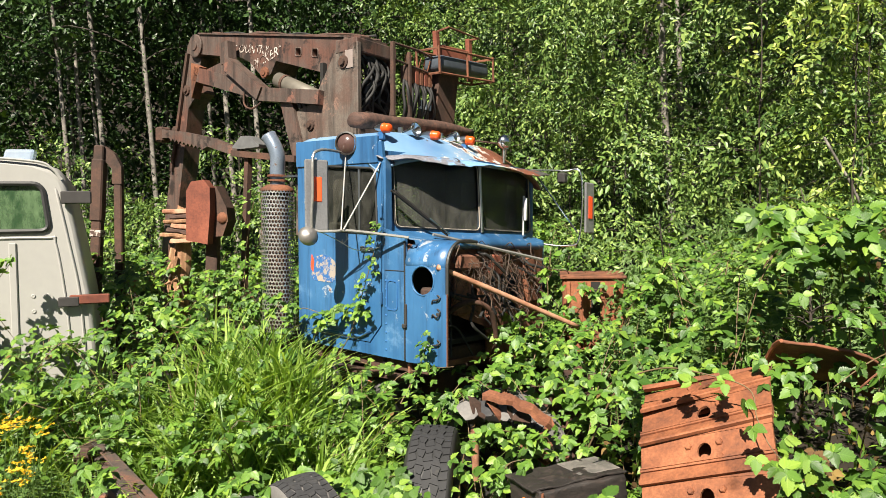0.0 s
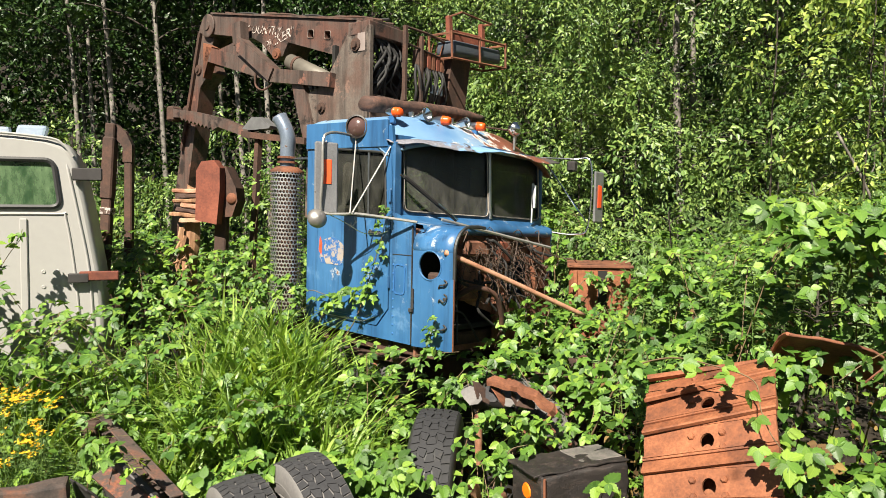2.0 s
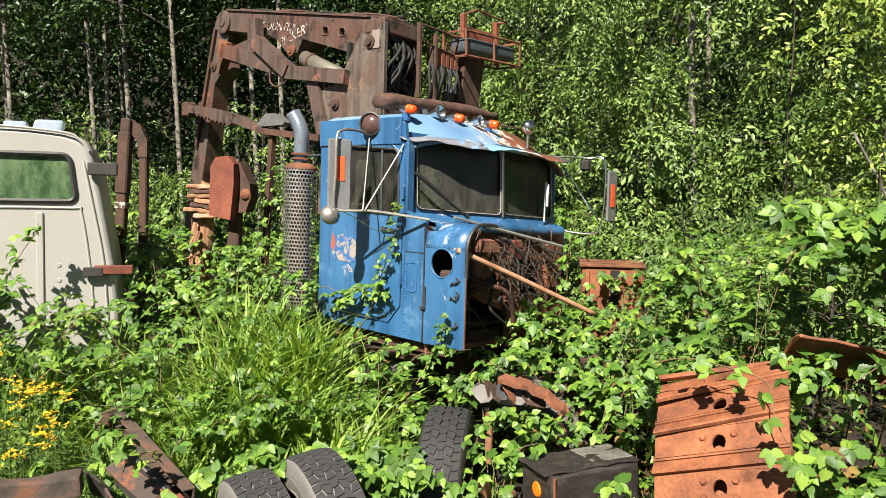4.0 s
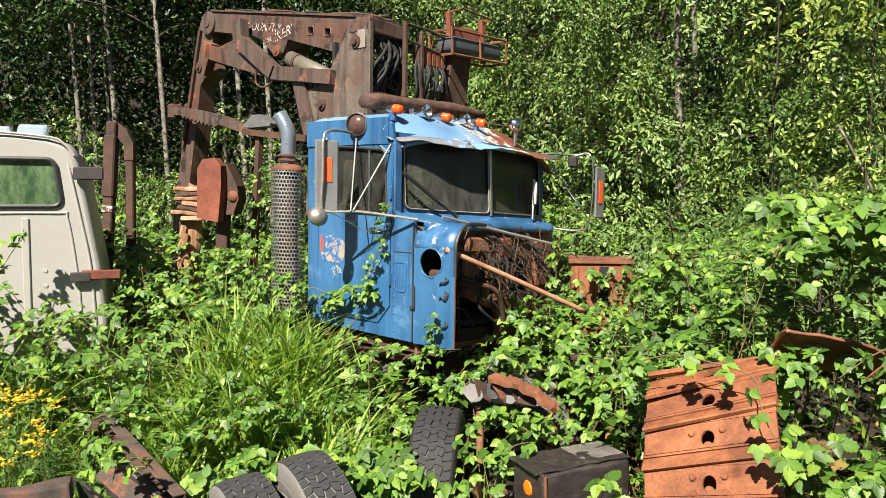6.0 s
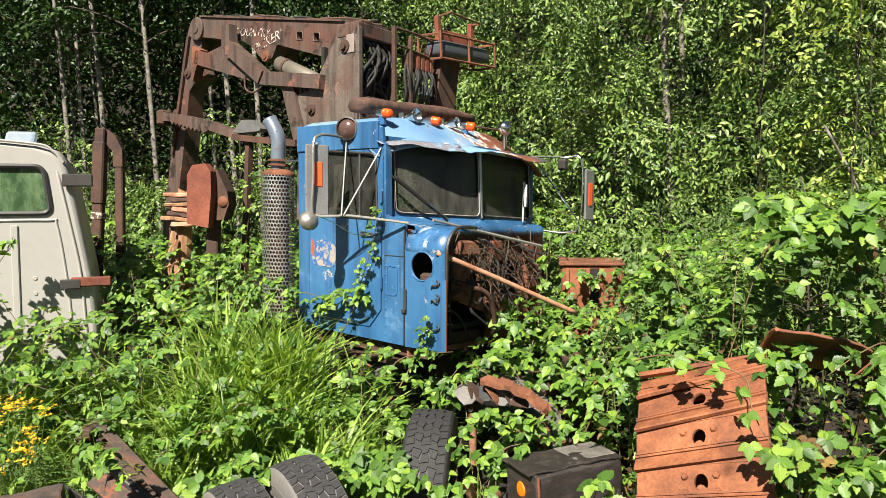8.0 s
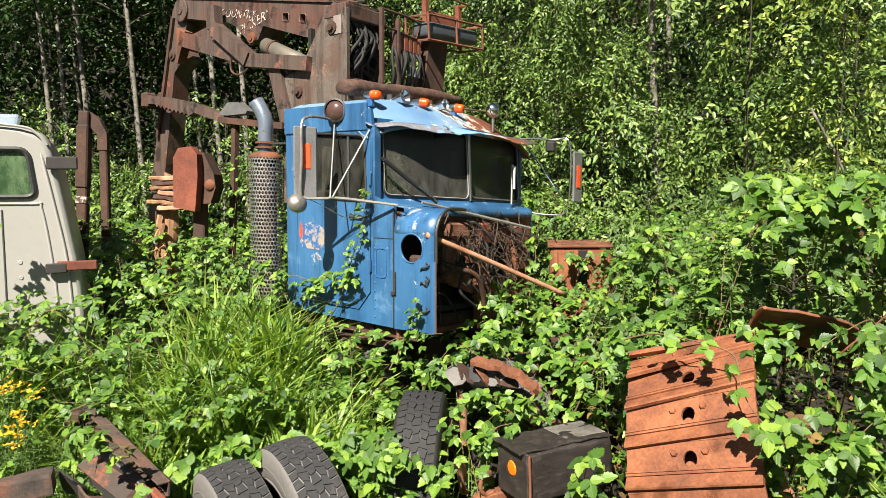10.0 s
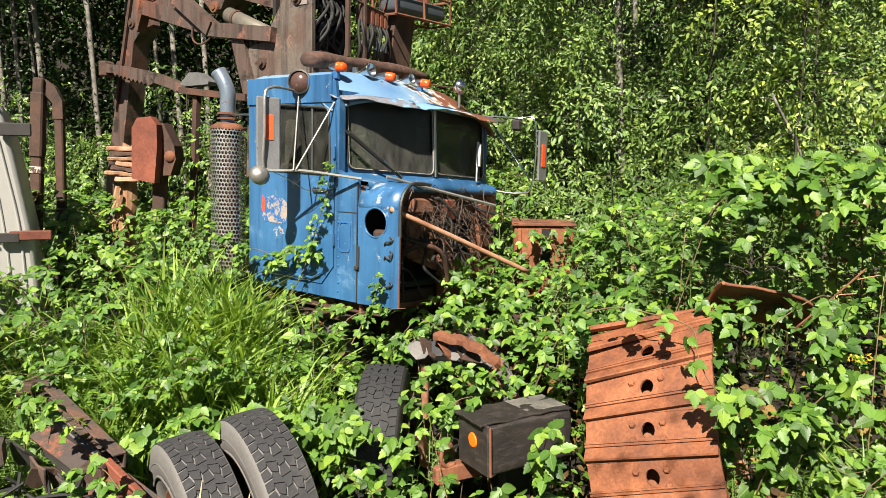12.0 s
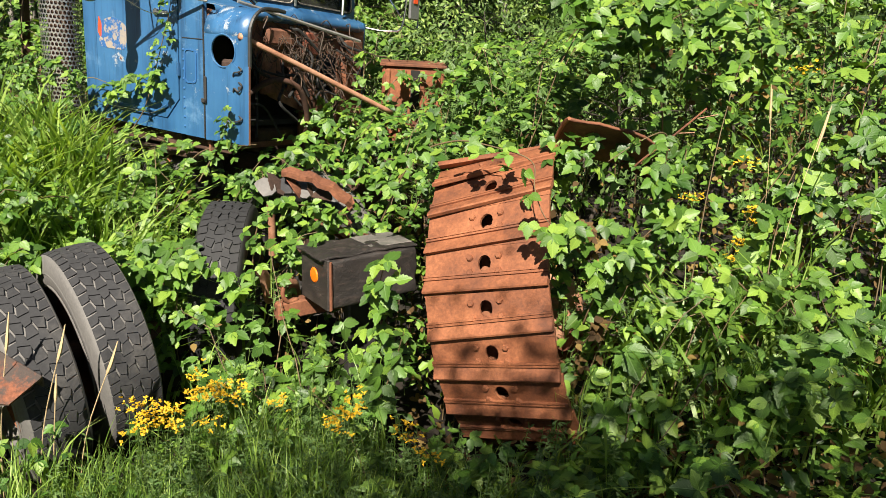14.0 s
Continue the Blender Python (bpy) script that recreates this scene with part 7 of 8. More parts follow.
vine([(0.95, 6.5, 1.3), (1.10, 6.55, 1.75), (1.25, 6.58, 1.85), (1.45, 6.6, 1.80)], (0.05, 0.08), 20, "bramble cane lying over the rusty box", HERE)
vine([(-0.75, -1.25, -0.35), (-0.62, -1.10, -0.08), (-0.40, -1.06, -0.03), (-0.10, -1.04, -0.06), (0.15, -1.04, -0.02)], (0.045, 0.07), 22, "bramble cane trailing along the cab's sill")
vine([(0.05, -1.3, -0.4), (0.18, -1.10, -0.10), (0.40, -1.05, -0.02), (0.62, -1.0, 0.02)], (0.045, 0.07), 23, "bramble cane trailing along the cab's sill")
vine([(1.75, 6.5, 1.4), (1.60, 6.52, 1.80), (1.50, 6.58, 1.95)], (0.05, 0.08), 21, "bramble cane lying over the rusty box", HERE)
vine([(0.62, 3.40, 0.30), (0.74, 3.38, 0.60), (0.80, 3.36, 0.85)], (0.075, 0.10), 12, "bramble shoot in front of the bumper box", HERE)
vine([(-3.55, 5.25, 1.3), (-3.42, 5.42, 1.75), (-3.30, 5.52, 2.05), (-3.20, 5.58, 2.22)], (0.05, 0.075), 13, "bramble cane leaning on the white cab", HERE)
vine([(-3.75, 5.10, 1.3), (-3.58, 5.36, 1.72), (-3.48, 5.46, 1.90)], (0.05, 0.075), 14, "bramble cane leaning on the white cab", HERE)
for k, pts in enumerate(([(1.62, 3.30, 0.5), (1.60, 3.16, 0.80), (1.66, 3.08, 0.98), (1.72, 3.06, 1.0)], [(1.75, 3.6, 1.0), (1.72, 3.42, 1.30), (1.66, 3.34, 1.36), (1.60, 3.26, 1.30)])):
    vine(pts, (0.04, 0.065), 60 + k, "withered yellow-brown bramble cane beside the track", HERE, 0.4, LITTER)
for k in range(7):               # large-leaved canes arching out over the bank
    x = 1.78 + 0.12 * k
    vine([(x + 0.55, 4.55 - 0.05 * k, 1.3), (x + 0.42, 4.40 - 0.06 * k, 2.0), (x + 0.22, 4.25 - 0.06 * k, 2.42 - 0.02 * (k % 3)), (x, 4.12 - 0.06 * k, 2.44 - 0.07 * (k % 3)), (x - 0.14, 4.05 - 0.06 * k, 2.34 - 0.08 * (k % 3))], (0.07, 0.105), 70 + k, "bramble cane with large pale leaves arching over the bank", HERE, 0.55)
for k, pts in enumerate(([(1.75, 3.35, 0.7), (1.80, 3.22, 1.20), (1.90, 3.15, 1.42), (2.02, 3.12, 1.48)], [(1.98, 3.4, 0.9), (2.02, 3.32, 1.35), (2.0, 3.26, 1.58), (1.90, 3.20, 1.66)], [(1.60, 3.3, 0.6), (1.64, 3.16, 1.05), (1.72, 3.10, 1.28), (1.82, 3.08, 1.32)])):
    vine(pts, (0.055, 0.085), 80 + k, "bramble shoot rising beside the track", HERE, 0.7)
for k in range(6):               # large-leaved growth behind the mast
    f, l = -2.45 + 0.16 * k, 0.25 + 0.12 * (k % 3)
    vine([(f - 0.1, l + 0.2, -0.4), (f, l + 0.1, 0.7), (f + 0.08, l, 1.5), (f + 0.1, l - 0.05, 1.95 + 0.12 * (k % 3))], (0.06, 0.10), 90 + k, "large-leaved bramble climbing behind the crane mast", TRUCK, 0.7)
# runners among the long grass
for k in range(14):
    x, y = -2.55 + 0.12 * k, 4.35 + 0.22 * (k * 7 % 5)
    z = 1.02 + 0.07 * (k * 3 % 4)
    vine([(x + 0.1, y + 0.2, 0.6), (x + 0.06, y + 0.1, z - 0.1), (x - 0.04, y - 0.02, z), (x - 0.15, y - 0.12, z - 0.02)], (0.045, 0.070), 160 + k, "bramble runner growing through the long grass", HERE, 0.4)
# light-leaved runners behind the pair of tyres and over the guard plate
for k in range(9):
    x, y = -1.30 + 0.13 * k, 4.10 + 0.10 * (k * 5 % 3)
    vine([(x + 0.1, y + 0.3, 0.5), (x + 0.04, y + 0.15, 0.84), (x - 0.05, y, 0.97 + 0.03 * (k % 3)), (x - 0.14, y - 0.14, 0.93)], (0.060, 0.095), 120 + k, "light green bramble runner behind the pair of tyres", HERE, 0.42)
for k in range(5):
    x, y = 1.62 + 0.16 * k, 3.74 - 0.03 * k
    vine([(x + 0.10, y + 0.35, 1.1), (x + 0.06, y + 0.12, 1.58), (x, y - 0.02, 1.72 + 0.03 * (k % 2)), (x - 0.08, y - 0.16, 1.60)], (0.045, 0.072), 140 + k, "bramble runner hanging over the guard plate", HERE, 0.36)
# leaves before the foot of the exhaust and the door
for k in range(8):
    f, z = -1.75 + 0.15 * k, 0.46 + 0.05 * (k * 3 % 4) - 0.02 * k
    vine([(f - 0.1, -1.3, -0.3), (f - 0.04, -1.38, z - 0.28), (f, -1.36, z - 0.05), (f + 0.08, -1.40, z)], (0.042, 0.066), 180 + k, "bramble growing up before the exhaust and the door", TRUCK, 0.6)
th = thing("dead_cane", Matrix.Translation((1.95, 3.5, 0.9)), "dry red-brown bramble cane sticking out of the heap", "cane")
part("cane", tube(curve([(0.0, 0.02, 0.74), (0.03, 0.0, 0.78), (0.16, 0.01, 0.88), (0.36, 0.05, 1.03)], 5), 0.005, 6), RUST, th)
for k in range(4):
    part("twig", tube([(0.02 + 0.09 * k, 0.0, 0.76 + 0.075 * k), (0.05 + 0.11 * k, -0.03, 0.74 + 0.09 * k)], 0.0025, 4), RUST_PIPE, th)

# ---- grass ----
def grass(name, count, area, height, seed, label, low=0.7, bend=0.55, wide=0.0055, material=BLADE):
    g = np.random.default_rng(seed)
    x, y = area(g, count)
    t = np.linspace(0, 1, 6)[None]
    h = g.uniform(*height, count)[:, None]
    a = g.uniform(0, math.tau, count)[:, None]
    b = (bend * g.uniform(0.25, 1.3, count))[:, None] * h
    top = tangle(x, y)
    gz = np.array([ground_z(*q) for q in zip(x, y)])
    z0 = np.maximum(gz, top - low)[:, None]
    px = x[:, None] + np.cos(a) * b * t ** 2.2
    py = y[:, None] + np.sin(a) * b * t ** 2.2
    pz = z0 + h * (t - 0.30 * (b / h) * t ** 3)
    c = np.stack([px, py, pz], -1)
    good = ~(blocked(c[:, 3]) | blocked(c[:, 5]))
    c, a, n_ = c[good], a[good], good.sum()
    w = (wide * g.uniform(0.6, 1.4, n_))[:, None] * np.array([0.8, 1.0, 0.95, 0.75, 0.42, 0.05])[None]
    tw = g.uniform(-0.9, 0.9, n_)[:, None]
    side = np.stack([-np.sin(a + tw), np.cos(a + tw), np.zeros_like(a)], -1)
    l, r = c - side * w[..., None], c + side * w[..., None]
    v = np.stack([l, r], 2).reshape(-1, 3)
    k = 6
    idx = (np.arange(n_) * k * 2)[:, None] + np.arange(k - 1)[None] * 2
    q = np.stack([idx, idx + 1, idx + 3, idx + 2], -1).reshape(-1, 4)
    ob = new(name, mesh_np(name, v, q, material))
    return tagged(ob, label, "grass", kind="stuff")


def tufts(cx, cy, sx, sy, n_tufts, spread=0.07):
    """Places gathered in tussocks."""
    def pick(g, n):
        c = np.stack([g.normal(cx, sx, n_tufts), g.normal(cy, sy, n_tufts)], 1)
        q = c[g.integers(0, n_tufts, n)] + g.normal(0, spread, (n, 2))
        return q[:, 0], q[:, 1]
    return pick


def patch(cx, cy, sx, sy):
    return lambda g, n: (g.normal(cx, sx, n), g.normal(cy, sy, n))


grass("tall_grass", 2300, patch(-1.72, 4.60, 0.62, 0.42), (0.35, 0.80), 1, "long bright green grass in front of the truck", 0.54, 0.95, 0.0125)
grass("tall_grass", 620, tufts(-1.15, 5.25, 0.30, 0.22, 60, 0.10), (0.32, 0.82), 2, "long bright green grass beside the truck door", 0.45, 0.85, 0.0105)
grass("tall_grass", 330, tufts(2.25, 2.85, 0.45, 0.25, 60, 0.05), (0.35, 0.75), 3, "long grass growing through the bramble bank", 0.45, 1.0, 0.009)
grass("meadow_grass", 3800, patch(0.0, 3.05, 0.75, 0.3), (0.18, 0.42), 4, "short grass and weeds between the tyres and the track", 0.2, 0.5, 0.004)
grass("meadow_grass", 900, patch(-0.95, 4.35, 0.35, 0.22), (0.30, 0.65), 6, "grass behind the pair of tyres", 0.42, 1.0, 0.011)
grass("meadow_grass", 1500, patch(-2.6, 3.5, 0.6, 0.35), (0.25, 0.5), 5, "short grass and weeds round the trailer frame", 0.3, 0.5, 0.004)


def weeds(name, count, area, seed, label, material=FERN, size=(0.014, 0.028), tall=(0.2, 0.5)):
    """Fine-leaved weeds: upright stems with pairs of small leaves."""
    g = np.random.default_rng(seed)
    x, y = area(g, count)
    gz = np.maximum(np.array([ground_z(*q) for q in zip(x, y)]), tangle(x, y) - 0.25)
    h = g.uniform(*tall, count)
    lean = g.normal(0, 0.12, (count, 2))
    t = np.linspace(0, 1, 5)
    stem = np.stack([x[:, None] + lean[:, :1] * t * h[:, None], y[:, None] + lean[:, 1:] * t * h[:, None], gz[:, None] + h[:, None] * t], -1)
    good = ~blocked(stem[:, 4])
    stem, h = stem[good], h[good]
    th = thing(name, Matrix.Translation((float(x.mean()), float(y.mean()), float(gz.mean()))), label, "weeds", kind="stuff")
    o = np.array([x.mean(), y.mean(), gz.mean()])
    ob = new("stems", tubes("stems", stem - o, np.full(stem.shape[:2], 0.0018), STEM, 3))
    ob.parent = th
    k = 26
    s = g.uniform(0.15, 1, (len(stem), k))
    p = stem[:, 0][:, None] + (stem[:, -1] - stem[:, 0])[:, None] * s[..., None]
    p = p.reshape(-1, 3)
    tip = unit(np.concatenate([g.normal(0, 1, (len(p), 2)), g.uniform(0.0, 0.9, (len(p), 1))], 1))
    ob = new("small_leaves", leaves("small_leaves", p - o, tip, unit(g.normal(0, 0.4, (len(p), 3)) + [0, -0.2, 1]), g.uniform(*size, len(p)) * 1.3, LANCE, material))
    ob.parent = th
    return stem, o, th


def flowers(stem, o, th, share, seed):
    g = np.random.default_rng(seed)
    tops = stem[g.random(len(stem)) < share][:, -1]
    heads = np.repeat(tops, 12, 0) + g.normal(0, 0.024, (len(tops) * 12, 3)) * np.array([1.2, 1.2, 0.6])
    P, T = [], []
    for k in range(5):
        a = k * math.tau / 5 + g.uniform(0, 6, len(heads))
        P.append(heads), T.append(np.stack([np.cos(a), np.sin(a), g.normal(0.45, 0.5, len(heads))], 1))
    P, T = np.concatenate(P), np.concatenate(T)
    ob = new("flower_heads", leaves("flower_heads", P - o, T, unit(g.normal(0, 0.3, (len(P), 3)) + [-0.1, -0.4, 1]), g.uniform(0.013, 0.022, len(P)), FAR_LEAF, PETAL))
    ob.parent = th
    tagged(ob, "small yellow star flowers")


st_, o_, th_ = weeds("yellow_flowers", 50, patch(-2.45, 3.95, 0.26, 0.2), 31, "yellow St John's wort in flower by the trailer frame", FERN, (0.014, 0.026), (0.40, 0.72))
flowers(st_, o_, th_, 0.7, 41)
st_, o_, th_ = weeds("yellow_flowers", 42, patch(-0.30, 3.36, 0.15, 0.10), 32, "yellow St John's wort in flower beside the tyres", FERN, (0.014, 0.026), (0.44, 0.66))
flowers(st_, o_, th_, 0.9, 42)
st_, o_, th_ = weeds("yellow_flowers", 24, patch(0.75, 3.08, 0.22, 0.10), 33, "yellow St John's wort in flower before the track", FERN, (0.014, 0.026), (0.42, 0.62))
flowers(st_, o_, th_, 0.55, 43)
st_, o_, th_ = weeds("yellow_flowers", 9, patch(2.45, 3.4, 0.14, 0.10), 34, "yellow flowers in the bramble bank", FERN, (0.014, 0.026), (0.25, 0.4))
flowers(st_, o_, th_, 0.7, 44)
weeds("fine_weeds", 1300, patch(0.35, 3.05, 0.75, 0.32), 35, "fine-leaved green weeds along the foot of the track", FERN, (0.016, 0.034), (0.12, 0.40))
weeds("fine_weeds", 420, patch(-2.5, 3.75, 0.45, 0.3), 36, "fine-leaved grey-green weeds", FERN, (0.016, 0.03), (0.2, 0.45))

weeds("feathery_weeds", 60, patch(1.42, 4.35, 0.26, 0.22), 37, "feathery grey-green weeds above the track", FERN, (0.03, 0.06), (0.14, 0.30))
weeds("feathery_weeds", 80, patch(1.75, 5.3, 0.4, 0.3), 38, "feathery grey-green weeds among the brambles", FERN, (0.03, 0.06), (0.16, 0.32))
# dry seed heads before the tyres and over the bank
for x, y, z, dx, h in ((2.45, 3.05, 0.7, 0.16, 1.28), (2.62, 3.35, 0.9, -0.10, 1.15)):
    th = thing("dry_grass_stalk", Matrix.Translation((x, y, z)), "tall dry grass stalk with a feathery seed head", "grass", "dry stalks")
    part("stalk", tube(curve([(0, 0, -0.3), (dx * 0.3, 0, h * 0.5), (dx, 0, h)], 4), 0.0014, 4), DRY, th)
    part("seed_head", tube(curve([(dx * 0.85, 0, h * 0.86), (dx * 0.95, 0, h * 0.94), (dx * 1.08, 0.005, h * 1.02)], 3), [0.002, 0.004, 0.006, 0.006, 0.005, 0.003, 0.001], 6), DRY, th)
for i, (x, y, h) in enumerate(((-0.98, 3.28, 0.92), (-0.84, 3.30, 0.86), (-0.76, 3.26, 0.66), (-0.90, 3.22, 0.62), (-0.68, 3.3, 0.78), (-1.06, 3.25, 0.7))):
    th = thing("dry_grass_stalk", Matrix.Translation((x, y, ground_z(x, y))), "dry straw-coloured grass stalk with a seed head", "grass", "dry stalks")
    dx = (0.10, 0.16, 0.05, -0.12, 0.2, -0.08)[i]
    part("stalk", tube(curve([(0, 0, -0.02), (dx * 0.3, 0, h * 0.5), (dx, 0, h)], 4), 0.0022, 4), DRY, th)
    part("seed_head", tube(curve([(dx * 0.82, 0, h * 0.88), (dx * 0.95, 0, h * 0.96), (dx * 1.1, 0.005, h * 1.08)], 3), [0.003, 0.007, 0.008, 0.008, 0.006, 0.004, 0.002], 5), DRY, th)


# ---- trees ----
def tree_parts(th, seed, height, clear, spread, count, leaf=(0.05, 0.085), bark=BARK, leaf_mat=ALDER, girth=0.07, limbs=34, template=SPRAY, droop=0.25, lean=0.0):
    """Trunk with limbs, and a crown of leaf sprays along the limbs."""
    g = np.random.default_rng(seed)
    t = np.linspace(0, 1, 12)
    bendx, bendy = g.normal(0, 0.25, 2)
    trunk = np.stack([bendx * np.sin(t * 2.4) - lean * height * t + 0.05 * g.normal(0, 1, 12).cumsum() * 0.5, bendy * np.sin(t * 2) + 0.05 * g.normal(0, 1, 12).cumsum() * 0.5, -0.3 + (height + 0.3) * t], 1)
    trunk[0, :2] = 0
    paths, rad = [], []
    k = 8
    hs = np.sort(g.uniform(clear, height * 0.98, limbs))
    for i, h in enumerate(hs):
        f = h / height
        b0 = np.array([np.interp(h, trunk[:, 2], trunk[:, q]) for q in range(3)])
        a = i * 2.4 + g.uniform(-0.5, 0.5)
        L = spread * (0.35 + 0.75 * math.sin(math.pi * min(1, max(0.08, (h - clear) / (height - clear) * 0.85 + 0.15)))) * g.uniform(0.6, 1.15)
        s = np.linspace(0, 1, k)
        lift = g.uniform(0.1, 0.75)
        q = b0 + np.stack([np.cos(a) * L * s, np.sin(a) * L * s, L * (lift * s - (lift * 0.5 + droop) * s ** 2)], 1)
        q[1:] += g.normal(0, 0.03 * L, (k - 1, 3)).cumsum(0) * 0.6
        paths.append(q), rad.append(np.linspace(0.022, 0.004, k) * (1.2 - f * 0.6) * min(1.0, girth / 0.06))
    tb = tube([Vector(q) for q in trunk], [girth * (1 - 0.82 * q) for q in t], 9)
    ob = part("trunk", tb, bark, th, "", True)
    ob2 = new("branchwork", tubes("branchwork", np.array(paths), np.array(rad), BARK, 4))
    ob2.parent = ob
    tagged(ob2, kind="stuff")
    P = np.array(paths)
    # leaves stand along twigs, so that each spray takes the light as one
    each = 14
    n = count // each
    which = g.integers(0, limbs, n)
    s = g.beta(2.2, 1.1, n) * (k - 1.001)
    i0 = s.astype(int)
    fr = (s - i0)[:, None]
    p = P[which, i0] * (1 - fr) + P[which, i0 + 1] * fr + g.normal(0, 0.16, (n, 3)) * spread ** 0.5
    void = np.array([noise.noise(Vector(q) * 1.15 + Vector((seed, 0, 0))) for q in p])
    keep = void > -0.10
    p, which, i0 = p[keep], which[keep], i0[keep]
    n = len(p)
    way = unit(unit(P[which, i0 + 1] - P[which, i0]) + g.normal(0, 0.75, (n, 3)) + np.array([0, -0.15, -0.2]))
    nrm = unit(g.normal(0, 0.72, (n, 3)) + np.array([-0.10, -0.40, 0.70]))
    side = unit(np.cross(nrm, way))
    reach = (leaf[1] * g.uniform(2.6, 5.2, n))[:, None, None]
    f = np.linspace(0.05, 1, each)[None, :, None]
    flip = np.where(np.arange(each) % 2, 1.0, -1.0)[None, :, None]
    q = p[:, None] + way[:, None] * reach * f - np.array([0, 0, 0.35]) * reach * f * f + g.normal(0, 0.02, (n, each, 3))
    tip = unit(way[:, None] * 0.75 + side[:, None] * flip * (1.15 - 0.8 * f) + g.normal(0, 0.22, (n, each, 3)) - np.array([0, 0, 0.22]))
    face = unit(nrm[:, None] + g.normal(0, 0.26, (n, each, 3)))
    size = g.uniform(*leaf, (n, each)) * (1.05 - 0.4 * f[..., 0])
    ob = new("crown", leaves("crown", q.reshape(-1, 3), tip.reshape(-1, 3), face.reshape(-1, 3), size.ravel(), template, leaf_mat))
    ob.parent = th
    tagged(ob, kind="stuff")


def at_ground(x, y, rz=0.0, s=1.0):
    return Matrix.Translation((x, y, ground_z(x, y) - 0.05)) @ Matrix.Rotation(rz, 4, "Z") @ Matrix.Diagonal((s, s, s, 1))


def stand(name, label, group, variants, spots, **kw):
    """Grow a few trees of a kind and set copies of them out on the spots."""
    made = []
    for i, (x, y) in enumerate(spots):
        rz, s = random.uniform(-0.35, 0.35), random.uniform(0.88, 1.12)
        if i < variants:
            th = thing(name, Matrix.Identity(4), label, "tree", group)
            tree_parts(th, 500 + 17 * i + len(name), **kw)
            th.matrix_world = at_ground(x, y, rz, s)
            th.scale = (s, s, s)
            made.append(th)
        else:
            th = copy_thing(made[i % variants], at_ground(x, y, rz + (0 if name == 'birch_tree' else 2.0 * (i % 3)), 1.0))


random.seed(4)
stand("alder_thicket", "leafy young alder with foliage down to the ground", "alder thicket", 4,
      [(2.2, 9.2), (5.2, 9.4), (0.9, 10.6), (6.0, 11.2), (7.8, 10.6), (2.6, 11.6), (-0.4, 11.6), (1.2, 12.6)],
      height=6.8, clear=0.4, spread=1.35, count=21000, limbs=46, leaf=(0.05, 0.098), girth=0.020)
stand("sallow_thicket", "leafy sallow with long drooping leaves down to the ground", "sallow thicket", 3,
      [(3.7, 8.6), (6.6, 8.8), (4.4, 10.8), (8.6, 8.6), (1.6, 10.2)],
      height=6.4, clear=0.4, spread=1.3, count=15000, limbs=46, leaf=(0.06, 0.115), girth=0.015, template=SPRAY, droop=0.4)
# alders behind the thicket take the darkened leaf, so gaps look shaded
stand("alder_tree", "tall leafy alder at the wood edge, leaves darkened for shade", "wood edge", 3,
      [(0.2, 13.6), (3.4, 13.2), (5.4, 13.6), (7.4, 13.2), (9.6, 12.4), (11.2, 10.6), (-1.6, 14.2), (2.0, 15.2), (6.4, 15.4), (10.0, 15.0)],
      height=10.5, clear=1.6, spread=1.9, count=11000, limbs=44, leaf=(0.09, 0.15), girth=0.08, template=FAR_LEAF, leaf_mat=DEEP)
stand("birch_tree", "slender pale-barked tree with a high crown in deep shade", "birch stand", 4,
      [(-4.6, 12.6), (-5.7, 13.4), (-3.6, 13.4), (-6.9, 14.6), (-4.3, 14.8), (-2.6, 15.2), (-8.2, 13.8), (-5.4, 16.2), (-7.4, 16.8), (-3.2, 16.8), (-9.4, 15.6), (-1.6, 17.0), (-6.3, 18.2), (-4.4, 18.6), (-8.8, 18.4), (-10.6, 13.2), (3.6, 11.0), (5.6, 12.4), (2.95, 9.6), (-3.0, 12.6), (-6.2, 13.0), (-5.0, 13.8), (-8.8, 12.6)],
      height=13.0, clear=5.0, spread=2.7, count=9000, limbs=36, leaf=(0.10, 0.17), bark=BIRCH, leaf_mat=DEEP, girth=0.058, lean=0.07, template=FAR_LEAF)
stand("hazel_shrub", "bright green shrub at the foot of the wood", "shrubs", 3,
      [(-6.4, 10.2), (-5.2, 10.9), (-4.0, 10.4), (-2.9, 11.0), (-7.6, 11.2), (-1.9, 10.2), (-6.0, 12.2), (-2.0, 12.2)],
      height=3.0, clear=0.2, spread=1.0, count=6000, limbs=26, leaf=(0.055, 0.095), girth=0.03)

stand("willow_shrub", "grey-green narrow-leaved shrub among the brambles", "willow shrubs", 2,
      [(2.0, 7.1), (2.8, 6.6), (3.4, 7.4), (4.1, 6.7)],
      height=2.5, clear=0.4, spread=0.8, count=4200, limbs=26, leaf=(0.06, 0.11), leaf_mat=FERN, girth=0.025, template=LANCE)

# unseen alders added behind the camera for window reflections and less open sky
for x, y, rz in ((-7.5, -9.5, 0.4), (-4.2, -11.0, 1.7), (-0.6, -10.4, 2.9), (2.8, -11.2, 4.1), (6.0, -10.0, 5.0), (-10.0, -7.0, 0.9)):
    copy_thing(bpy.data.objects["alder_tree"], at_ground(x, y, rz, 1.0) @ Matrix.Diagonal((0.9, 0.9, 0.72, 1)))

stand("yellow_sapling", "young tree with yellowish sunlit leaves behind the bramble bank", "saplings by the bank", 2, [(4.25, 7.7), (4.95, 7.9)],
      height=5.6, clear=0.9, spread=0.85, count=5200, limbs=34, leaf=(0.065, 0.115), leaf_mat=SALLOW, girth=0.016, droop=0.45)

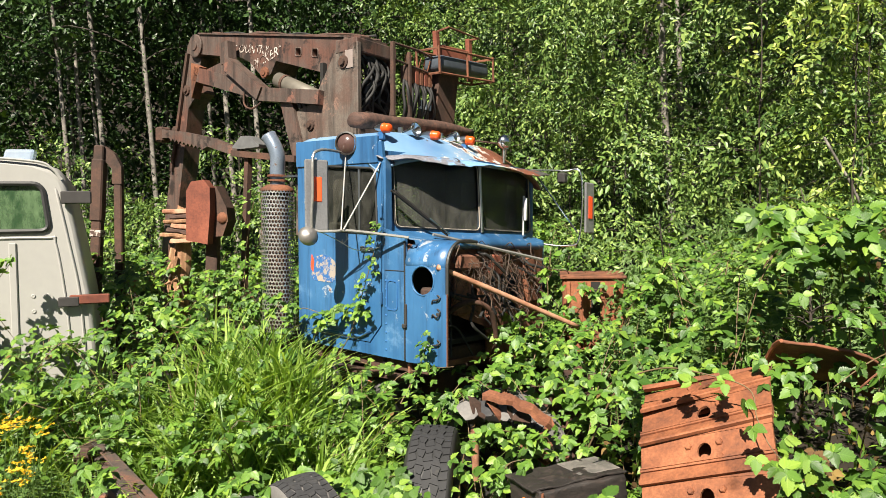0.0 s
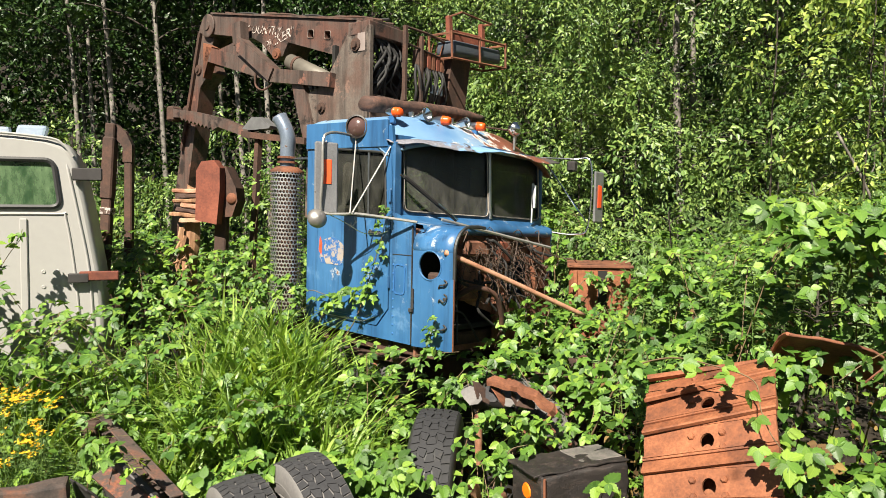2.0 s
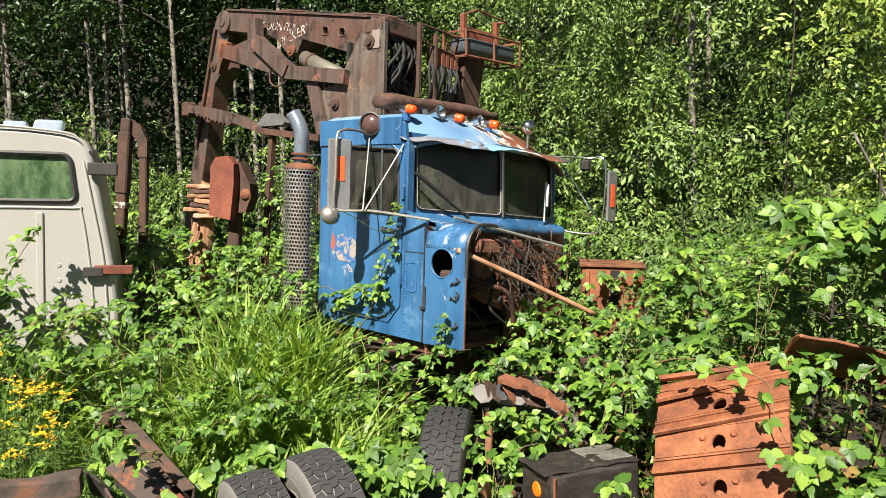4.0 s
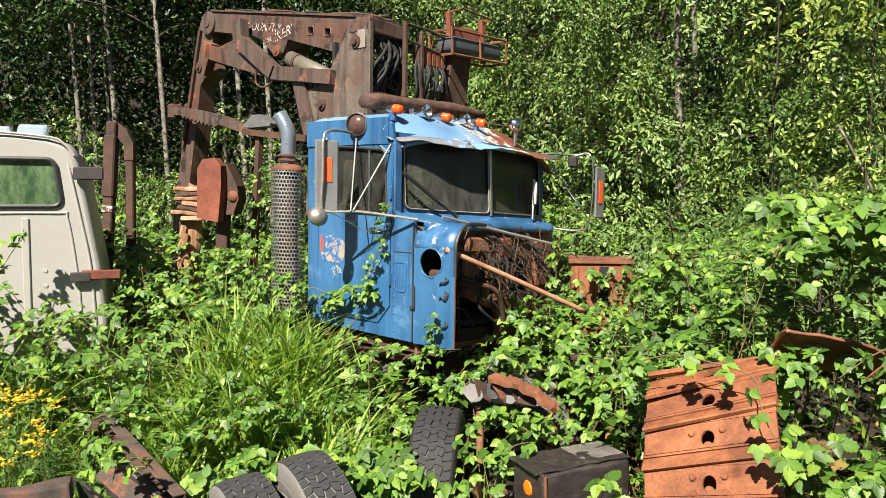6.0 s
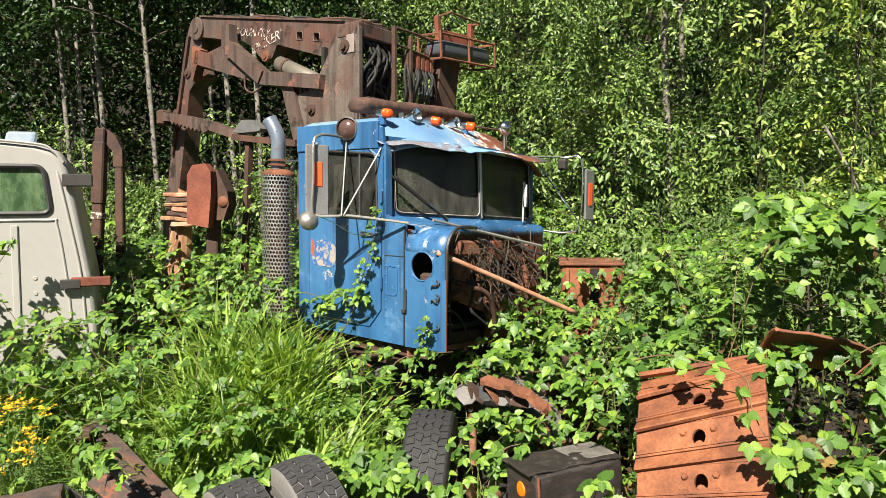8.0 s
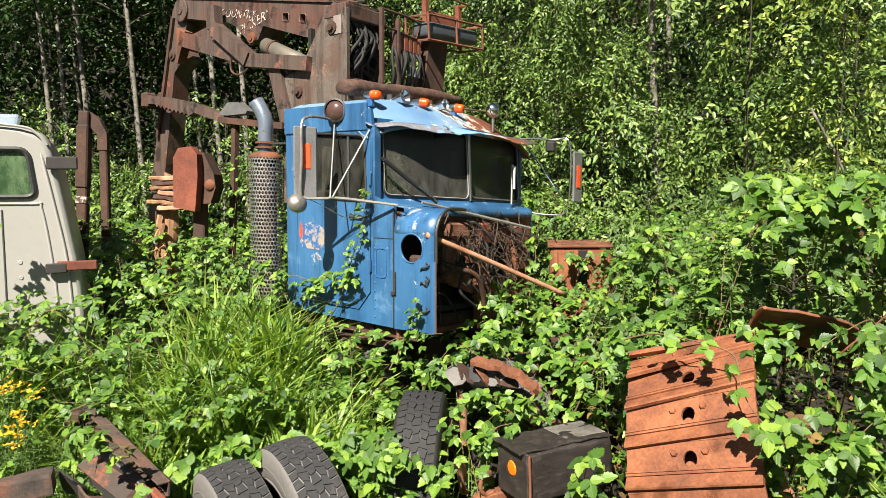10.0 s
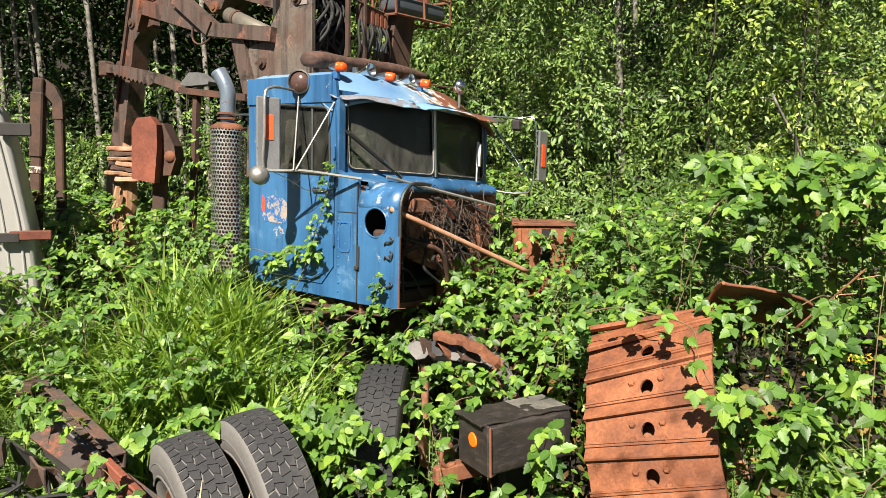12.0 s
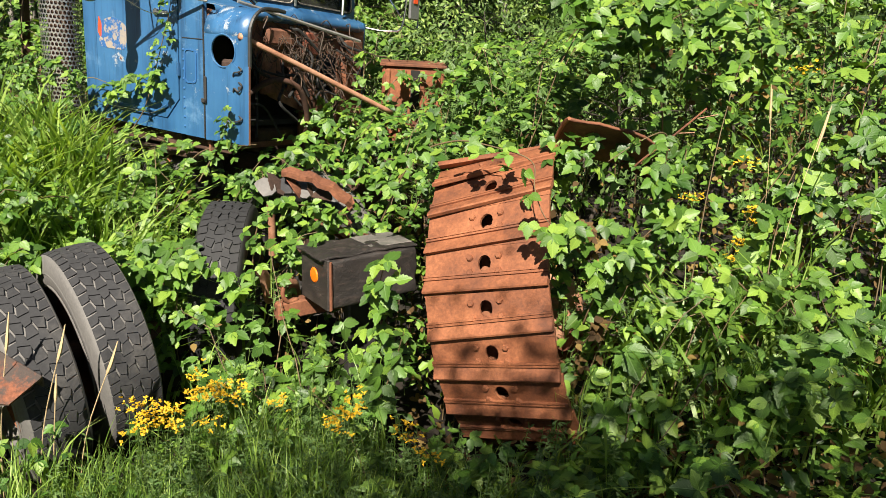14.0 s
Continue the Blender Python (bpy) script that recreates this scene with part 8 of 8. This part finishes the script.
# broken dead sapling leaning in the thicket
th = thing("dead_sapling", at_ground(4.75, 7.7), "bare pale broken sapling leaning among the leaves", "tree")
part("trunk", tube(curve([(0, 0, -0.1), (-0.15, 0.0, 0.9), (-0.5, -0.08, 2.0), (-0.92, -0.12, 2.75)], 5), [0.022 - 0.0006 * k for k in range(16)], 7), BIRCH, th, "", True)
part("branch", tube([(-0.6, -0.09, 2.2), (-0.55, -0.14, 2.4), (-0.58, -0.2, 2.6)], [0.010, 0.007, 0.003], 5), BIRCH, th)

# far wood on the slope behind
g = np.random.default_rng(77)
n = 105000
x, y = g.uniform(-22, 22, n), g.uniform(17.5, 25, n)
z = np.array([ground_z(a, b) for a, b in zip(x, y)]) + 10 * g.random(n) ** 0.8
gap = np.array([noise.noise((a * 0.55, c * 0.4, b * 0.2)) for a, b, c in zip(x, y, z)])
k = (gap > -0.45)
p = np.stack([x, y, z], 1)[k]
m_ = len(p)
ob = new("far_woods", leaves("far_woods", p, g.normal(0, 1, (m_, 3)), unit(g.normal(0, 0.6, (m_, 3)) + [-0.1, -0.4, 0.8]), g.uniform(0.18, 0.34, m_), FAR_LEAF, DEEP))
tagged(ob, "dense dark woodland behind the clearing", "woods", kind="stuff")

# saplings' leaves in the shade between the trunks
g = np.random.default_rng(78)
n = 16000
c = np.stack([g.uniform(-13, -0.5, 420), g.uniform(12.5, 17.5, 420), g.uniform(0.8, 7.5, 420)], 1)
p = c[g.integers(0, 420, n)] + g.normal(0, 1, (n, 3)) * np.array([0.38, 0.38, 0.28])
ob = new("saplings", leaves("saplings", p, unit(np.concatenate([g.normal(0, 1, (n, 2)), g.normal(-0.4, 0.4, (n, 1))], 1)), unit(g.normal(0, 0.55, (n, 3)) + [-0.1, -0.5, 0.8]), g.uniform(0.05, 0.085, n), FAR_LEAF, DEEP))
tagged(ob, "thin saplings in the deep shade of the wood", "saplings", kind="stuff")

# sprays of leaves along the front of the dark wood, in the shaded leaf tones
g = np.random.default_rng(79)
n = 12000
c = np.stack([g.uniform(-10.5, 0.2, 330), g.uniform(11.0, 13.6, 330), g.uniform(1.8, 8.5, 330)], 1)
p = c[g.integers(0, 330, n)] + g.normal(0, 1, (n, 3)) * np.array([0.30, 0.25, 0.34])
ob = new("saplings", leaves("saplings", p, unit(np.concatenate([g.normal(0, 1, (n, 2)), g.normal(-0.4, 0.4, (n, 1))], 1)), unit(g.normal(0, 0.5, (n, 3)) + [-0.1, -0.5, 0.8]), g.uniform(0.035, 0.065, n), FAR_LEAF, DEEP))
tagged(ob, "thin saplings at the edge of the wood, leaves darkened for shade", "saplings", kind="stuff")

# unseen tree added behind the camera; its crown shades the ground before the track
th = thing("shade_tree", at_ground(-1.2, -2.5), "unseen leafy alder behind the camera, its low crown shading the foreground", "tree")
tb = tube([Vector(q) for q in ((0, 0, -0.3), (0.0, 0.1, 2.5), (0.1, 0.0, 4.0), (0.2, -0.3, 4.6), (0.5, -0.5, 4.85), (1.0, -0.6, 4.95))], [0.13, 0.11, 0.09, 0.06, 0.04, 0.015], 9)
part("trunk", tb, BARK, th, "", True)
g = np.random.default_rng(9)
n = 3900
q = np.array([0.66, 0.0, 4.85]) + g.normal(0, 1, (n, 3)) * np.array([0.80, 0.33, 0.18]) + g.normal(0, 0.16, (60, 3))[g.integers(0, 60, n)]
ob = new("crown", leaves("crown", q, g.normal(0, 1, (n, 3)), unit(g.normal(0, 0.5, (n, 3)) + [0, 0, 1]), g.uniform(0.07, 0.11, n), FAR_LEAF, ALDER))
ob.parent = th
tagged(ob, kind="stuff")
